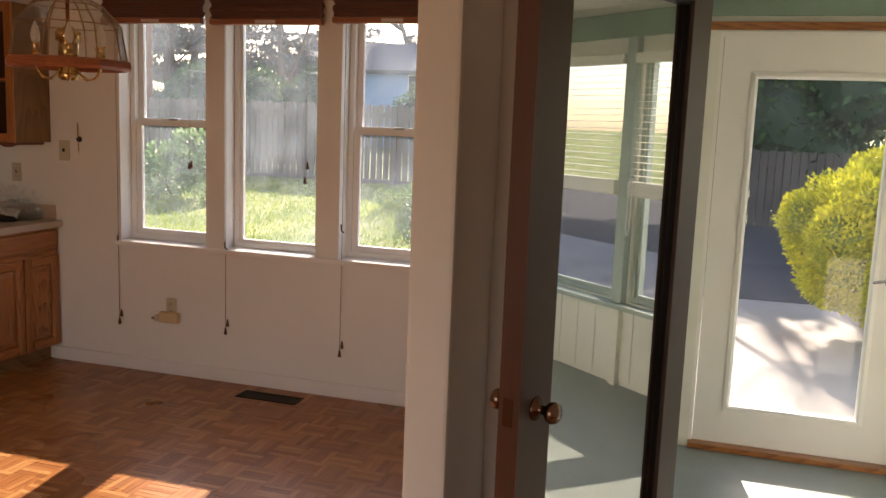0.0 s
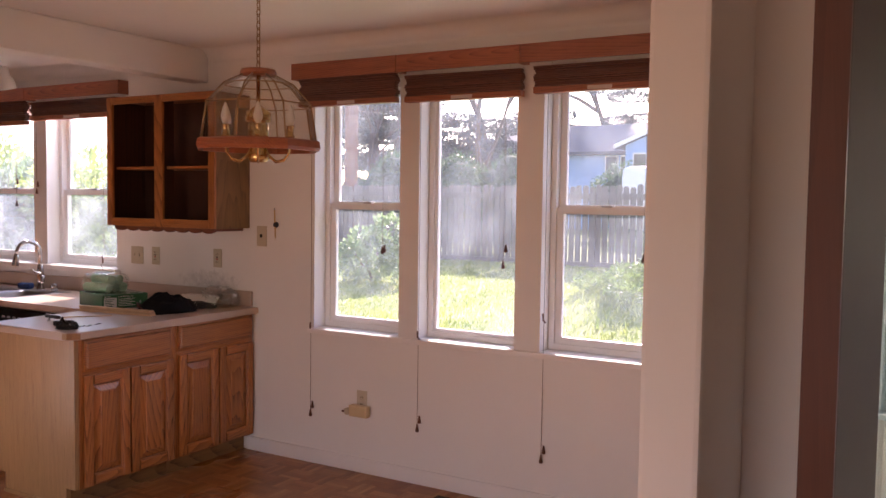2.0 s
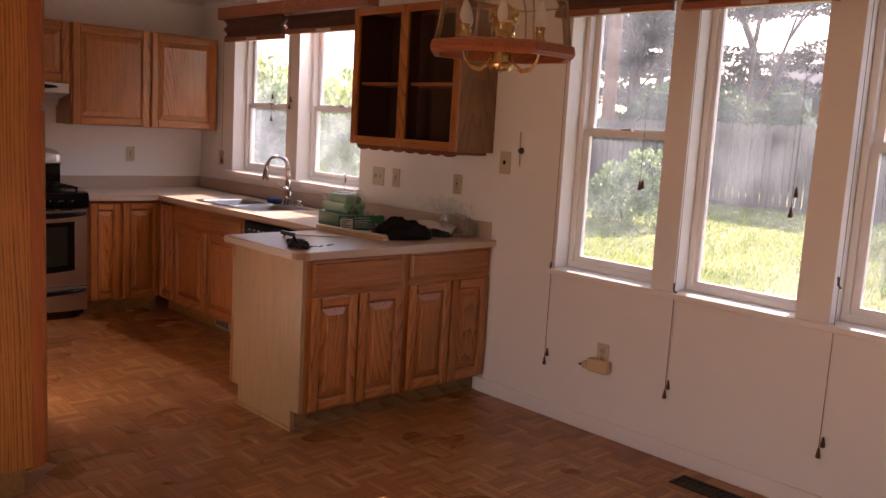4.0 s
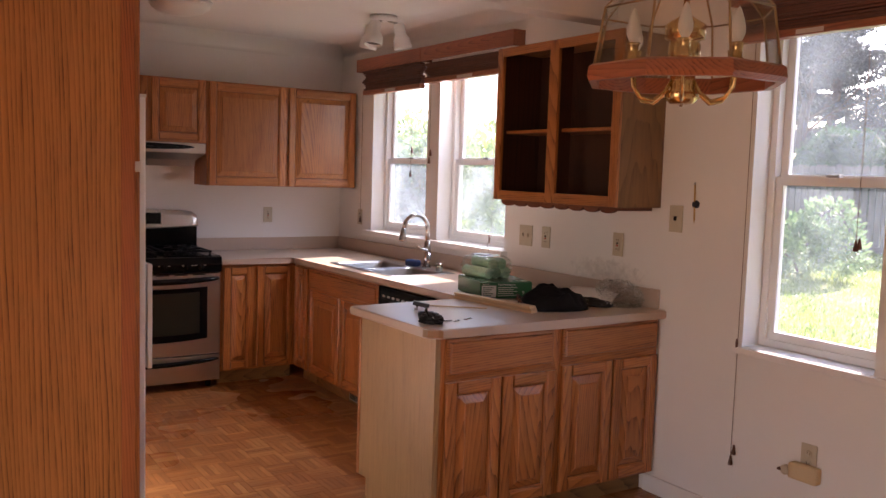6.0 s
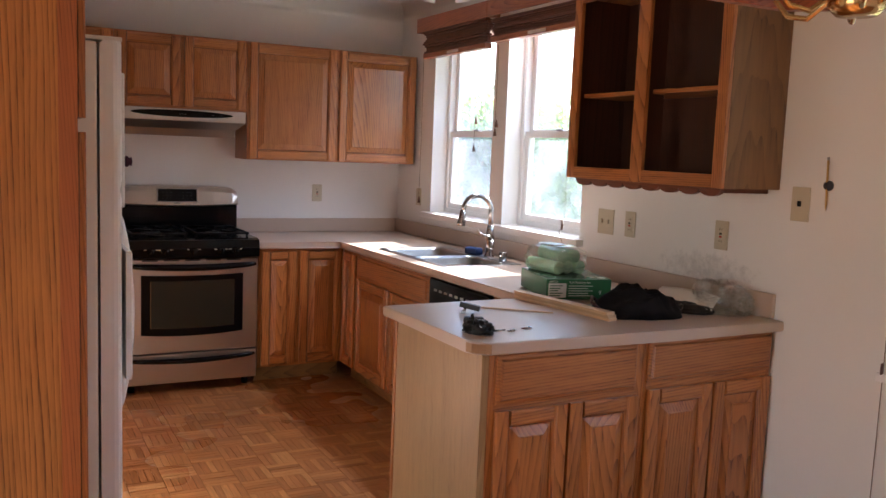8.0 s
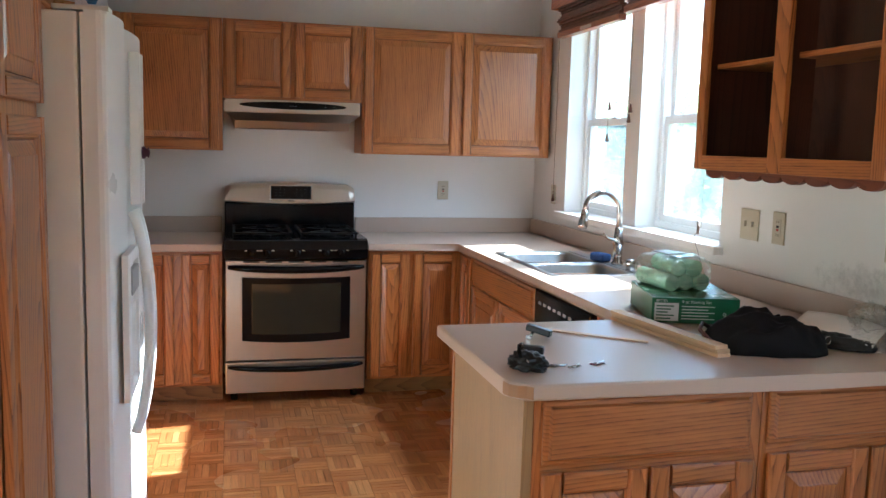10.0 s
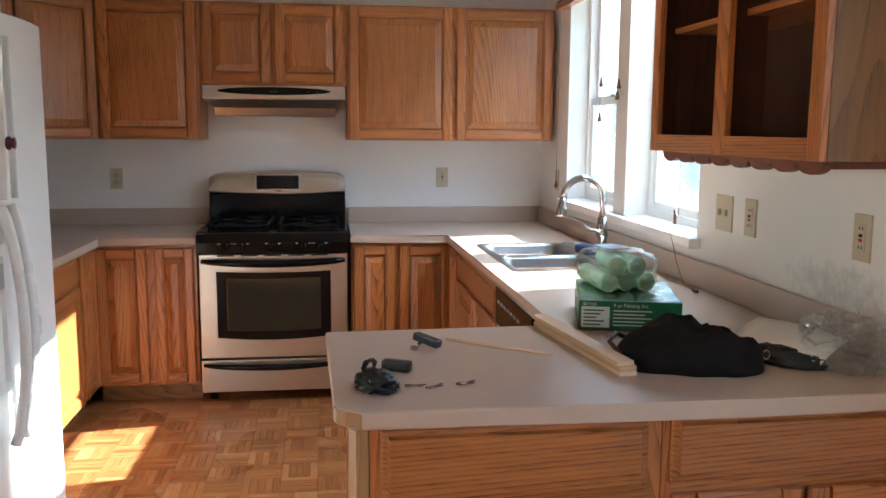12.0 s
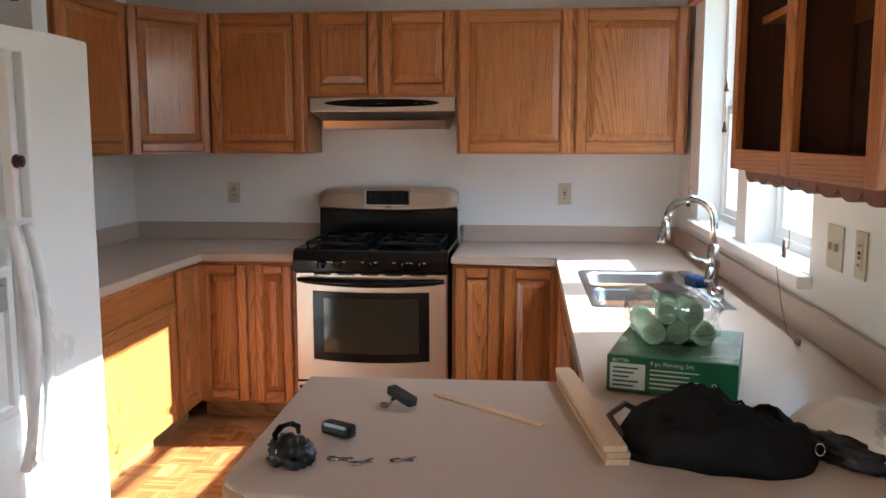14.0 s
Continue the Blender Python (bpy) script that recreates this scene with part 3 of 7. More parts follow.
# corner wall cabinet with an angled door
c = thing("corner_wall_cabinet", pose(-6.50, 1.815, 0, 0, 0, 0), "honey oak corner wall cabinet with an angled door", "cabinet", "oak kitchen cabinets")
bm = bmesh.new()
prism(bm, [(0, 0), (-0.385, 0.278), (XS + 6.50 + 0.001, 0.278), (XS + 6.50 + 0.001, YS - 1.815 + 0.001), (0, YS - 1.815 + 0.001)], UB, UT)
part("body", bm, oak_v, c)
ang = math.degrees(math.atan2(-0.278, 0.385))
bm = bmesh.new()
holder = cabinet_door(c, 0.012, 0.462, UB + 0.01, UT - 0.012, 0.0)
turn = Matrix.Translation((0, 0, 0)) @ pose(0, 0, 0, 0, 0, 180 + ang)
holder.matrix_basis = turn
bm.free()
cabinet(south(-5.165), 1.33, 0.305, UB, UT, [(0.02, 0.66, UB + 0.01, UT - 0.012), (0.69, 1.31, UB + 0.01, UT - 0.012)], [],
        "honey oak wall cabinet with two raised-panel doors", "wall_cabinet", False)
cabinet(south(-4.225), 0.935, 0.36, 1.86, UT + 0.12, [(0.02, 0.44, 1.87, UT + 0.10), (0.465, 0.885, 1.87, UT + 0.10)], [],
        "oak cabinet above the refrigerator", "wall_cabinet", False)

# base cabinets
cabinet(west(3.425), 0.55, 0.605, 0, BB, [(0.018, 0.235, 0.115, BB - 0.02), (0.262, 0.54, 0.115, BB - 0.02)], [],
        "honey oak base cabinet beside the stove, two narrow doors")
cabinet(west(2.112), 0.515, 0.605, 0, BB, [(0.012, 0.262, 0.115, BB - 0.02), (0.305, 0.50, 0.115, BB - 0.02)], [], "honey oak base cabinet with two narrow doors beside the stove")
cabinet(north(-6.555), 0.245, 0.645, 0, BB, [(0.02, 0.23, 0.115, BB - 0.02)], [], "narrow honey oak base cabinet in the corner")
cabinet(north(-6.305), 1.012, 0.645, 0, BB, [(0.012, 0.492, 0.115, 0.685), (0.512, 0.995, 0.115, 0.685)], [(0.012, 0.995, 0.70, BB - 0.012)],
        "honey oak sink base cabinet with false drawer front")
cabinet(north(-4.685), 0.365, 0.645, 0, BT - 0.005, [], [], "honey oak corner filler cabinet by the peninsula")
cabinet(south(-5.165), 1.12, 0.60, 0, BB, [(0.30, 1.10, 0.115, 0.685)], [(0.30, 1.10, 0.70, BB - 0.012)], "honey oak base cabinet beside the refrigerator")
cabinet(south(-6.287), 0.285, 0.60, 0, BB, [(0.012, 0.272, 0.115, BB - 0.02)], [], "honey oak corner base cabinet with a narrow door")

# peninsula: two units, finished end panel
pen = lambda y: pose(-4.317, y, 0, 0, 0, 90)
cabinet(pen(3.372), 0.615, 0.615, 0, BT, [(0.022, 0.297, 0.112, 0.672), (0.309, 0.594, 0.112, 0.672)], [(0.022, 0.582, 0.692, 0.853)],
        "honey oak peninsula cabinet with two doors and a drawer")
cabinet(pen(3.989), 0.622, 0.615, 0, BT, [(0.022, 0.320, 0.112, 0.685), (0.330, 0.612, 0.112, 0.685)], [(0.016, 0.612, 0.710, 0.857)],
        "honey oak peninsula cabinet with two doors and a drawer")
panel = thing("end_panel", pose(-4.335, 3.345, 0), "pale worn oak end panel of the peninsula", "panel")
bm = bmesh.new()
prism(bm, [(0, 0), (0.634, 0), (0.634, 0.025), (0, 0.025)], 0.105, BT)
box(bm, 0.07, 0.565, 0.0, 0.025, 0, 0.1049)
part("board", bm, oak_pale, panel)
bm = bmesh.new()
box(bm, 0.06, 0.58, -0.008, -0.0005, 0.0, 0.02, 0.003)
part("shoe_moulding", bm, oak_pale, panel)
bm = bmesh.new()
box(bm, -0.02, -0.001, -0.004, 0.026, 0.105, BT, 0.002)
part("edge_strip", bm, oak_v, panel, "darker oak corner strip")

# tall pantry beside the refrigerator
p = cabinet(south(-3.765), 0.455, 0.687, 0, 2.30, [(0.012, 0.443, 0.115, 1.49), (0.012, 0.443, 1.525, 2.27)], [],
            "tall oak pantry cabinet with strong cathedral grain side", "pantry_cabinet", body_mat=oak_figure)
bm = bmesh.new()
box(bm, -0.004, -0.0005, -0.688, -0.645, 0.1, 2.30)
part("face_edge", bm, oak_red, p, "reddish oak edge strip")

# open wall cabinet above the peninsula
u = thing("open_wall_cabinet", pose(-4.67, YW - 0.001, 0), "oak wall cabinet with its doors removed, four open bays", "cabinet")
W, D, A, B = 0.943, 0.280, 1.385, 2.195
# left side, bottom, back and divider carry the bays' painted shade
for name, b_, mt in (("side", (0, 0.018, -D, 0, A, B), oak_bay_shade), ("side", (W - 0.018, W, -D, 0, A, B), oak_side), ("top", (0.018, W - 0.018, -D, 0, B - 0.02, B), oak_h),
                     ("bottom", (0.018, W - 0.018, -D, 0, A + 0.02, A + 0.04), oak_bay_shade), ("back", (0.018, W - 0.018, -0.008, 0, A, B - 0.02), oak_bay_shade),
                     ("shelf", (0.02, W - 0.02, -D + 0.04, -0.01, 1.742, 1.760), oak_h), ("divider", (W / 2 - 0.009, W / 2 + 0.009, -D, -0.18, A + 0.04, B - 0.02), oak_bay_shade)):
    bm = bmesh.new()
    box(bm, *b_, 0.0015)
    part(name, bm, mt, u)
for x0, x1 in ((0.0, 0.05), (W / 2 - 0.035, W / 2 + 0.035), (W - 0.05, W)):
    bm = bmesh.new()
    box(bm, x0, x1, -D - 0.019, -D - 0.0005, A, B, 0.003)
    part("face_stile", bm, oak_v, u)
for x0, x1 in ((0.05, W / 2 - 0.035), (W / 2 + 0.035, W - 0.05)):
    for a, b in ((A, A + 0.05), (B - 0.045, B)):
        bm = bmesh.new()
        box(bm, x0, x1, -D - 0.0185, -D - 0.0005, a, b, 0.002)
        part("face_rail", bm, oak_h, u)
# scalloped stemware rail under it
rack_red = oak("dark_red_rack_wood", (0.17, 0.050, 0.020), (0.10, 0.028, 0.012), "x", 0.5)
rail_t = thing("stemware_rack", pose(-4.67, YW - 0.262, A), "reddish scalloped stemware rack under the open cabinet", "rack")
bm = bmesh.new()
cols = []
for k in range(8 * 12 + 1):
    x = 0.03 + (W - 0.06) * k / 96
    z = -0.009 - 0.022 * abs(math.sin(math.pi * k / 12)) ** 0.5
    cols.append([bm.verts.new(p_) for p_ in ((x, -0.006, -0.001), (x, -0.006, z), (x, 0.014, z), (x, 0.014, -0.001))])
for a, b in zip(cols, cols[1:]):
    for k in range(4):
        bm.faces.new([a[k], b[k], b[(k + 1) % 4], a[(k + 1) % 4]])
bm.faces.new(cols[0])
bm.faces.new(cols[-1][::-1])
bmesh.ops.recalc_face_normals(bm, faces=bm.faces[:])
part("scalloped_rail", bm, rack_red, rail_t)
for k in range(9):
    bm = bmesh.new()
    box(bm, 0.02 + k * 0.105, 0.05 + k * 0.105, 0.016, 0.262, -0.018, -0.001, 0.003)
    part("runner", bm, rack_red, rail_t)

# ---------------- worktops ----------------
def edge_top(name, outline, label, base):
    """Laminate worktop over a plan outline with rounded upper and lower edges."""
    t = thing(name, Matrix.Translation((0, 0, base)), label, "worktop")
    bm = bmesh.new()
    prism(bm, outline, 0, TH)
    es = [e for e in bm.edges if abs(e.verts[0].co.z - e.verts[1].co.z) < 1e-5]
    bmesh.ops.bevel(bm, geom=es, offset=0.009, segments=3, profile=0.5, affect="EDGES")
    part("slab", bm, laminate, t)
    return t


SINK = (-6.10, -5.30, 4.035, 4.42)
top = edge_top("worktop", [(XS + 0.001, 3.422), (-6.545, 3.422), (-6.545, 3.945), (-4.345, 3.945), (-4.345, 3.287), (-3.732, 3.303), (-3.705, 3.308), (-3.688, 3.325), (-3.680, 3.345), (-3.664, 3.356), (-3.655, 4.10), (-3.655, YW - 0.001), (XS + 0.001, YW - 0.001)],
               "beige laminate worktop running round to the peninsula", BT)
slab = top.children[0]
# opening for the sink
cut = bmesh.new()
cut.from_mesh(slab.data)
for co, no in (((SINK[0], 0, 0), (1, 0, 0)), ((SINK[1], 0, 0), (1, 0, 0)), ((0, SINK[2], 0), (0, 1, 0)), ((0, SINK[3], 0), (0, 1, 0))):
    bmesh.ops.bisect_plane(cut, geom=cut.verts[:] + cut.edges[:] + cut.faces[:], plane_co=co, plane_no=no)
inside = [f for f in cut.faces if SINK[0] < f.calc_center_median().x < SINK[1] and SINK[2] < f.calc_center_median().y < SINK[3]]
bmesh.ops.delete(cut, geom=inside, context="FACES")
cut.to_mesh(slab.data)
cut.free()
for a in ((XS + 0.001, XS + 0.02, 3.43, YW - 0.02), (XS + 0.001, -3.70, YW - 0.02, YW - 0.001)):
    bm = bmesh.new()
    box(bm, *a, TH + 0.0005, TH + 0.095, 0.004)
    bs_ = part("backsplash", bm, laminate, top)
top2 = edge_top("worktop", [(XS + 0.001, YS + 0.001), (-5.167, YS + 0.001), (-5.167, 2.15), (-6.545, 2.15), (-6.545, 2.628), (XS + 0.001, 2.628)],
                "beige laminate worktop between refrigerator and stove", BB)
for a in ((XS + 0.001, XS + 0.02, YS + 0.02, 2.62), (XS + 0.001, -5.17, YS + 0.001, YS + 0.02)):
    bm = bmesh.new()
    box(bm, *a, TH + 0.0005, TH + 0.095, 0.004)
    part("backsplash", bm, laminate, top2)

for o_ in top.children:
    for v in o_.data.vertices:
        v.co.z -= CT - ct(v.co.x)
bm = bmesh.new()
cap_line = [(-3.731, 3.3028), (-3.705, 3.3078), (-3.688, 3.3248), (-3.680, 3.3448), (-3.6645, 3.3556)]
cap_ends = []
for (px, py), (qx, qy) in zip(cap_line, cap_line[1:] + [(2 * cap_line[-1][0] - cap_line[-2][0], 2 * cap_line[-1][1] - cap_line[-2][1])]):
    nn = Vector((qy - py, px - qx, 0)).normalized()
    cap_ends.append([bm.verts.new(Vector((px, py, z_)) + nn * d_) for d_, z_ in ((-0.001, 0.005), (0.0018, 0.005), (0.0018, TH - 0.006), (-0.001, TH - 0.006))])
for a, b in zip(cap_ends, cap_ends[1:]):
    for k in range(4):
        bm.faces.new([a[k], b[k], b[(k + 1) % 4], a[(k + 1) % 4]])
bm.faces.new(cap_ends[0])
bm.faces.new(cap_ends[-1][::-1])
part("corner_cap", bm, laminate_edge, top, "brown clipped corner edge")

# ---------------- sink and tap ----------------
s = thing("kitchen_sink", pose(SINK[0], SINK[2], ct(-5.7)), "stainless steel double-bowl sink set in the worktop", "sink")
SW, SD = SINK[1] - SINK[0], SINK[3] - SINK[2]
bm = bmesh.new()
def ring_rect(z, ins, x0, x1, y0, y1, r=0.05):
    out = []
    for cx, cy, a in ((x1 - ins - r, y1 - ins - r, 0), (x0 + ins + r, y1 - ins - r, 90), (x0 + ins + r, y0 + ins + r, 180), (x1 - ins - r, y0 + ins + r, 270)):
        out += [(x, y, z) for x, y in arc(cx, cy, r, a, a + 90, 5)]
    return out
def loft(bm, loops, close=True):
    rows = [[bm.verts.new(p) for p in l] for l in loops]
    n = len(rows[0])
    for a, b in zip(rows, rows[1:]):
        for k in range(n):
            f = bm.faces.new([a[k], a[(k + 1) % n], b[(k + 1) % n], b[k]])
            f.smooth = True
    if close:
        bm.faces.new(rows[-1])
    return rows
bowls = ((0.0, SW * 0.5), (SW * 0.5, SW))
for x0, x1 in bowls:
    bm = bmesh.new()
    loft(bm, [ring_rect(0.001, -0.018, x0, x1, 0, SD, 0.03), ring_rect(0.005, -0.012, x0, x1, 0, SD, 0.03), ring_rect(0.005, 0.012, x0, x1, 0, SD, 0.04), ring_rect(-0.01, 0.02, x0, x1, 0, SD, 0.05),
              ring_rect(-0.17, 0.03, x0, x1, 0, SD, 0.05), ring_rect(-0.185, 0.055, x0, x1, 0, SD, 0.05)])
    part("bowl", bm, sink_steel, s)
bm = bmesh.new()
box(bm, -0.015, SW + 0.015, SD + 0.0185, SD + 0.075, 0.0005, 0.006, 0.002)
part("tap_deck", bm, sink_steel, s)
f = thing("kitchen_tap", pose(-5.60, 4.478, ct(-5.6) + 0.006), "brushed nickel gooseneck kitchen tap", "tap")
bm = bmesh.new()
lathe(bm, [(0.03, 0), (0.03, 0.008), (0.022, 0.015), (0.022, 0.09), (0.027, 0.095), (0.022, 0.14), (0.019, 0.175), (0.014, 0.18)])
part("base", bm, chrome, f)
bm = bmesh.new()
dx, dy = -0.10, -0.995
neck = [(0, 0, 0.13), (0, 0, 0.26)] + [(dx * (0.085 - 0.085 * math.cos(radians(a))), dy * (0.085 - 0.085 * math.cos(radians(a))), 0.26 + 0.085 * math.sin(radians(a))) for a in range(15, 181, 15)]
tube(bm, neck, 0.0142, 14)
part("spout", bm, chrome, f)
bm = bmesh.new()
e, e2 = Vector(neck[-1]), Vector(neck[-2])
dirn = (e - e2).normalized()
tube(bm, [e, e + dirn * 0.02, e + dirn * 0.075, e + dirn * 0.085], [0.0155, 0.018, 0.0245, 0.021], 14)
part("spray_head", bm, chrome, f)
bm = bmesh.new()
tube(bm, [(0.02, -0.01, 0.10), (0.055, -0.02, 0.09), (0.07, -0.03, 0.055), (0.065, -0.04, 0.05)], [0.014, 0.017, 0.014, 0.008], 10)
tube(bm, [(0.05, -0.015, 0.10), (0.055, -0.045, 0.125), (0.05, -0.075, 0.13), (0.045, -0.10, 0.155)], [0.009, 0.007, 0.0065, 0.005], 8)
part("lever", bm, chrome, f)
d = thing("soap_cap", pose(-5.42, 4.46, ct(-5.6) + 0.006), "small chrome cap on the sink deck", "sink fitting")
bm = bmesh.new()
lathe(bm, [(0.022, 0), (0.022, 0.045), (0.018, 0.05), (0, 0.05)], seg=16)
part("cap", bm, chrome, d)
d = thing("scrub_sponge", pose(-5.72, 4.445, ct(-5.7) + 0.006, 0, 0, 15), "dark blue rounded sink sponge", "sponge")
bm = bmesh.new()
box(bm, -0.05, 0.05, -0.03, 0.03, 0, 0.042, 0.014)
part("pad", bm, plain("blue_sponge", (0.02, 0.05, 0.16), 0.8, grain=150, relief=0.5), d, smooth=True)

# ---------------- stove ----------------
dark_print = plain("dim_key_print", (0.06, 0.06, 0.06), 0.5, relief=0)
st = thing("gas_stove", pose(XS + 0.02, 2.638, 0, 0, 0, 90), "stainless steel and black freestanding gas stove", "stove")
SWD, F = 0.772, -0.632
bm = bmesh.new()
box(bm, 0, SWD, F + 0.03, 0, 0.06, 0.90, 0.004)
part("body", bm, black_gloss, st)
for x in (0.05, SWD - 0.05):
    for y in (F + 0.1, -0.08):
        bm = bmesh.new()
        lathe(bm, [(0.02, 0), (0.02, 0.06)], Matrix.Translation((x, y, 0)), 10)
        part("foot", bm, black_matt, st)
bm = bmesh.new()
box(bm, 0.004, SWD - 0.004, F - 0.005, F + 0.029, 0.062, 0.236, 0.006)
dr = part("storage_drawer", bm, steel, st)
def bow_handle(name, z, h, parent, mt, depth=0.035):
    bm = bmesh.new()
    n, pts = 16, []
    for k in range(n + 1):
        t = k / n
        pts.append((0.02 + t * (SWD - 0.04), F - 0.012 - depth * math.sin(math.pi * t) ** 0.5, z - 0.012 * math.sin(math.pi * t)))
    tube(bm, pts, [h * (0.55 + 0.45 * math.sin(math.pi * k / n) ** 0.4) for k in range(n + 1)], 10)
    return part(name, bm, mt, parent)
bow_handle("handle", 0.212, 0.016, dr, black_gloss)
bm = bmesh.new()
rings_mesh(bm, 0.004, SWD - 0.004, 0.244, 0.800, [(0, F + 0.029), (0, F), (0.006, F - 0.006), (0.008, F - 0.006)])
od = part("oven_door", bm, steel, st)
bm = bmesh.new()
def bowed_plate(bm, x0, x1, z0, z1, bow, y0, y1, lip=0.003):
    """A raised plate whose upper and lower edges both sag towards the middle."""
    n = 16
    def rim(ins):
        us = [2 * k / n - 1 for k in range(n + 1)]
        lo_ = [(x0 + ins + (x1 - x0 - 2 * ins) * (u_ + 1) / 2, z0 + ins - bow * (1 - u_ * u_)) for u_ in us]
        hi_ = [(x0 + ins + (x1 - x0 - 2 * ins) * (u_ + 1) / 2, z1 - ins - 0.5 * bow * (1 - u_ * u_)) for u_ in us]
        return lo_ + hi_[::-1]
    a_, b_ = [bm.verts.new((x, y0, z)) for x, z in rim(0)], [bm.verts.new((x, y1, z)) for x, z in rim(lip)]
    m_ = len(a_)
    for k in range(m_):
        bm.faces.new([a_[k], a_[(k + 1) % m_], b_[(k + 1) % m_], b_[k]])
    bm.faces.new(b_)


bowed_plate(bm, 0.088, SWD - 0.088, 0.352, 0.712, 0.016, F - 0.0055, F - 0.0085)
part("window_surround", bm, steel, od)
bm = bmesh.new()
bowed_plate(bm, 0.093, SWD - 0.093, 0.357, 0.707, 0.016, F - 0.0086, F - 0.0105)
gl = part("door_glass", bm, black_gloss, od, "black bordered oven window")
bm = bmesh.new()
bowed_plate(bm, 0.145, SWD - 0.145, 0.395, 0.672, 0.008, F - 0.0106, F - 0.0115, 0.002)
part("inner_pane", bm, dark_glass, gl)
bow_handle("handle", 0.762, 0.02, od, black_gloss, 0.03)
for k in range(5):
    bm = bmesh.new()
    box(bm, 0.10 + k * 0.12, 0.185 + k * 0.12, F - 0.0085, F - 0.006, 0.786, 0.794)
    part("vent_slot", bm, black_matt, od)
bm = bmesh.new()
vs = [(F - 0.022, 0.806), (F - 0.030, 0.86), (F - 0.018, 0.906), (F + 0.02, 0.915), (-0.10, 0.915), (-0.10, 0.88), (F + 0.03, 0.806)]
lo, hi = [bm.verts.new((0.0, y, z)) for y, z in vs], [bm.verts.new((SWD, y, z)) for y, z in vs]
for k in range(len(vs)):
    bm.faces.new([lo[k], lo[(k + 1) % len(vs)], hi[(k + 1) % len(vs)], hi[k]])
bm.faces.new(lo)
bm.faces.new(hi)
part("cooktop", bm, black_gloss, st)
for x in (0.145, 0.225, 0.385, 0.54, 0.625):
    bm = bmesh.new()
    mm = pose(x, F - 0.030, 0.845, 90 + 8)
    lathe(bm, [(0.021, 0), (0.021, 0.012), (0.017, 0.016), (0.016, 0.028), (0.0, 0.03)], mm, 18)
    box(bm, -0.004, 0.004, -0.018, 0.018, 0.028, 0.035, 0, mm)
    part("knob", bm, black_gloss, st)
    for q in (-1, 1):
        bm = bmesh.new()
        box(bm, x + q * 0.032 - 0.007, x + q * 0.032 + 0.007, F - 0.0345, F - 0.031, 0.853, 0.857)
        part("dial_mark", bm, almond, st)
for k, (x0, x1) in enumerate(((0.045, 0.365), (0.407, 0.727))):
    bm = bmesh.new()
    y0, y1, z = F + 0.05, -0.135, 0.945
    for xx in (x0, x1 - 0.014):
        box(bm, xx, xx + 0.014, y0, y1, z - 0.012, z, 0.003)
    for yy in (y0, (y0 + y1) / 2 - 0.007, y1 - 0.014):
        box(bm, x0, x1, yy, yy + 0.014, z - 0.012, z, 0.003)
    for cy in (y0 + 0.115, y1 - 0.115):
        cx = (x0 + x1) / 2
        for a in range(4):
            mm = pose(cx, cy, z - 0.006, 0, 0, a * 90 + 45)
            box(bm, 0.035, 0.15, -0.006, 0.006, -0.006, 0.010, 0, mm)
    for xx in (x0 + 0.004, x1 - 0.018):
        for yy in (y0 + 0.004, y1 - 0.018):
            box(bm, xx, xx + 0.012, yy, yy + 0.012, 0.915, z - 0.01)
    part("burner_grate", bm, black_matt, st)
    for cy in (y0 + 0.115, y1 - 0.115):
        bm = bmesh.new()
        lathe(bm, [(0.05, 0.9155), (0.05, 0.922), (0.034, 0.924), (0.034, 0.932), (0.0, 0.934)], Matrix.Translation(((x0 + x1) / 2, cy, 0)), 20)
        part("burner", bm, black_matt, st)
bm = bmesh.new()
box(bm, 0.0, SWD, -0.095, -0.03, 0.88, 1.075, 0.006)
part("backguard_base", bm, black_gloss, st)
bm = bmesh.new()
prof = [(-0.0, 1.078), (-0.105, 1.078), (-0.118, 1.088), (-0.10, 1.165), (-0.085, 1.19), (-0.06, 1.198), (0.0, 1.198)]
n = 24
rows = []
for k in range(n + 1):
    x = SWD * k / n
    drop = 0.014 * (2 * k / n - 1) ** 2
    edge_ = 0.022 * max(0.0, abs(2 * k / n - 1) - 0.9) / 0.1
    rows.append([bm.verts.new((x, y, z - (drop + edge_ * (z > 1.15) if z > 1.1 else 0.016 * (1 - (2 * k / n - 1) ** 2)))) for y, z in prof])
for a, b in zip(rows, rows[1:]):
    for k in range(len(prof) - 1):
        bm.faces.new([a[k], b[k], b[k + 1], a[k + 1]])
bm.faces.new(rows[0])
bm.faces.new(rows[-1])
bg = part("backguard", bm, steel, st)
bm = bmesh.new()
box(bm, 0.268, 0.506, -0.1195, -0.095, 1.098, 1.175, 0.004, None)
dp = part("display", bm, black_gloss, bg)
for r in range(3):
    for q in (0, 1, 2, 5, 6, 7):
        bm = bmesh.new()
        box(bm, 0.292 + q * 0.025, 0.302 + q * 0.025, -0.1202, -0.1192, 1.117 + r * 0.018, 1.1185 + r * 0.018)
        part("key_mark", bm, dark_print, dp)
bm = bmesh.new()
sash(bm, 0.262, 0.512, -0.1185, -0.095, 1.092, 1.181, 0.006)
part("display_frame", bm, chrome, bg)
bm = bmesh.new()
box(bm, 0.37, 0.405, -0.1165, -0.112, 1.083, 1.089)
part("badge", bm, black_gloss, bg)

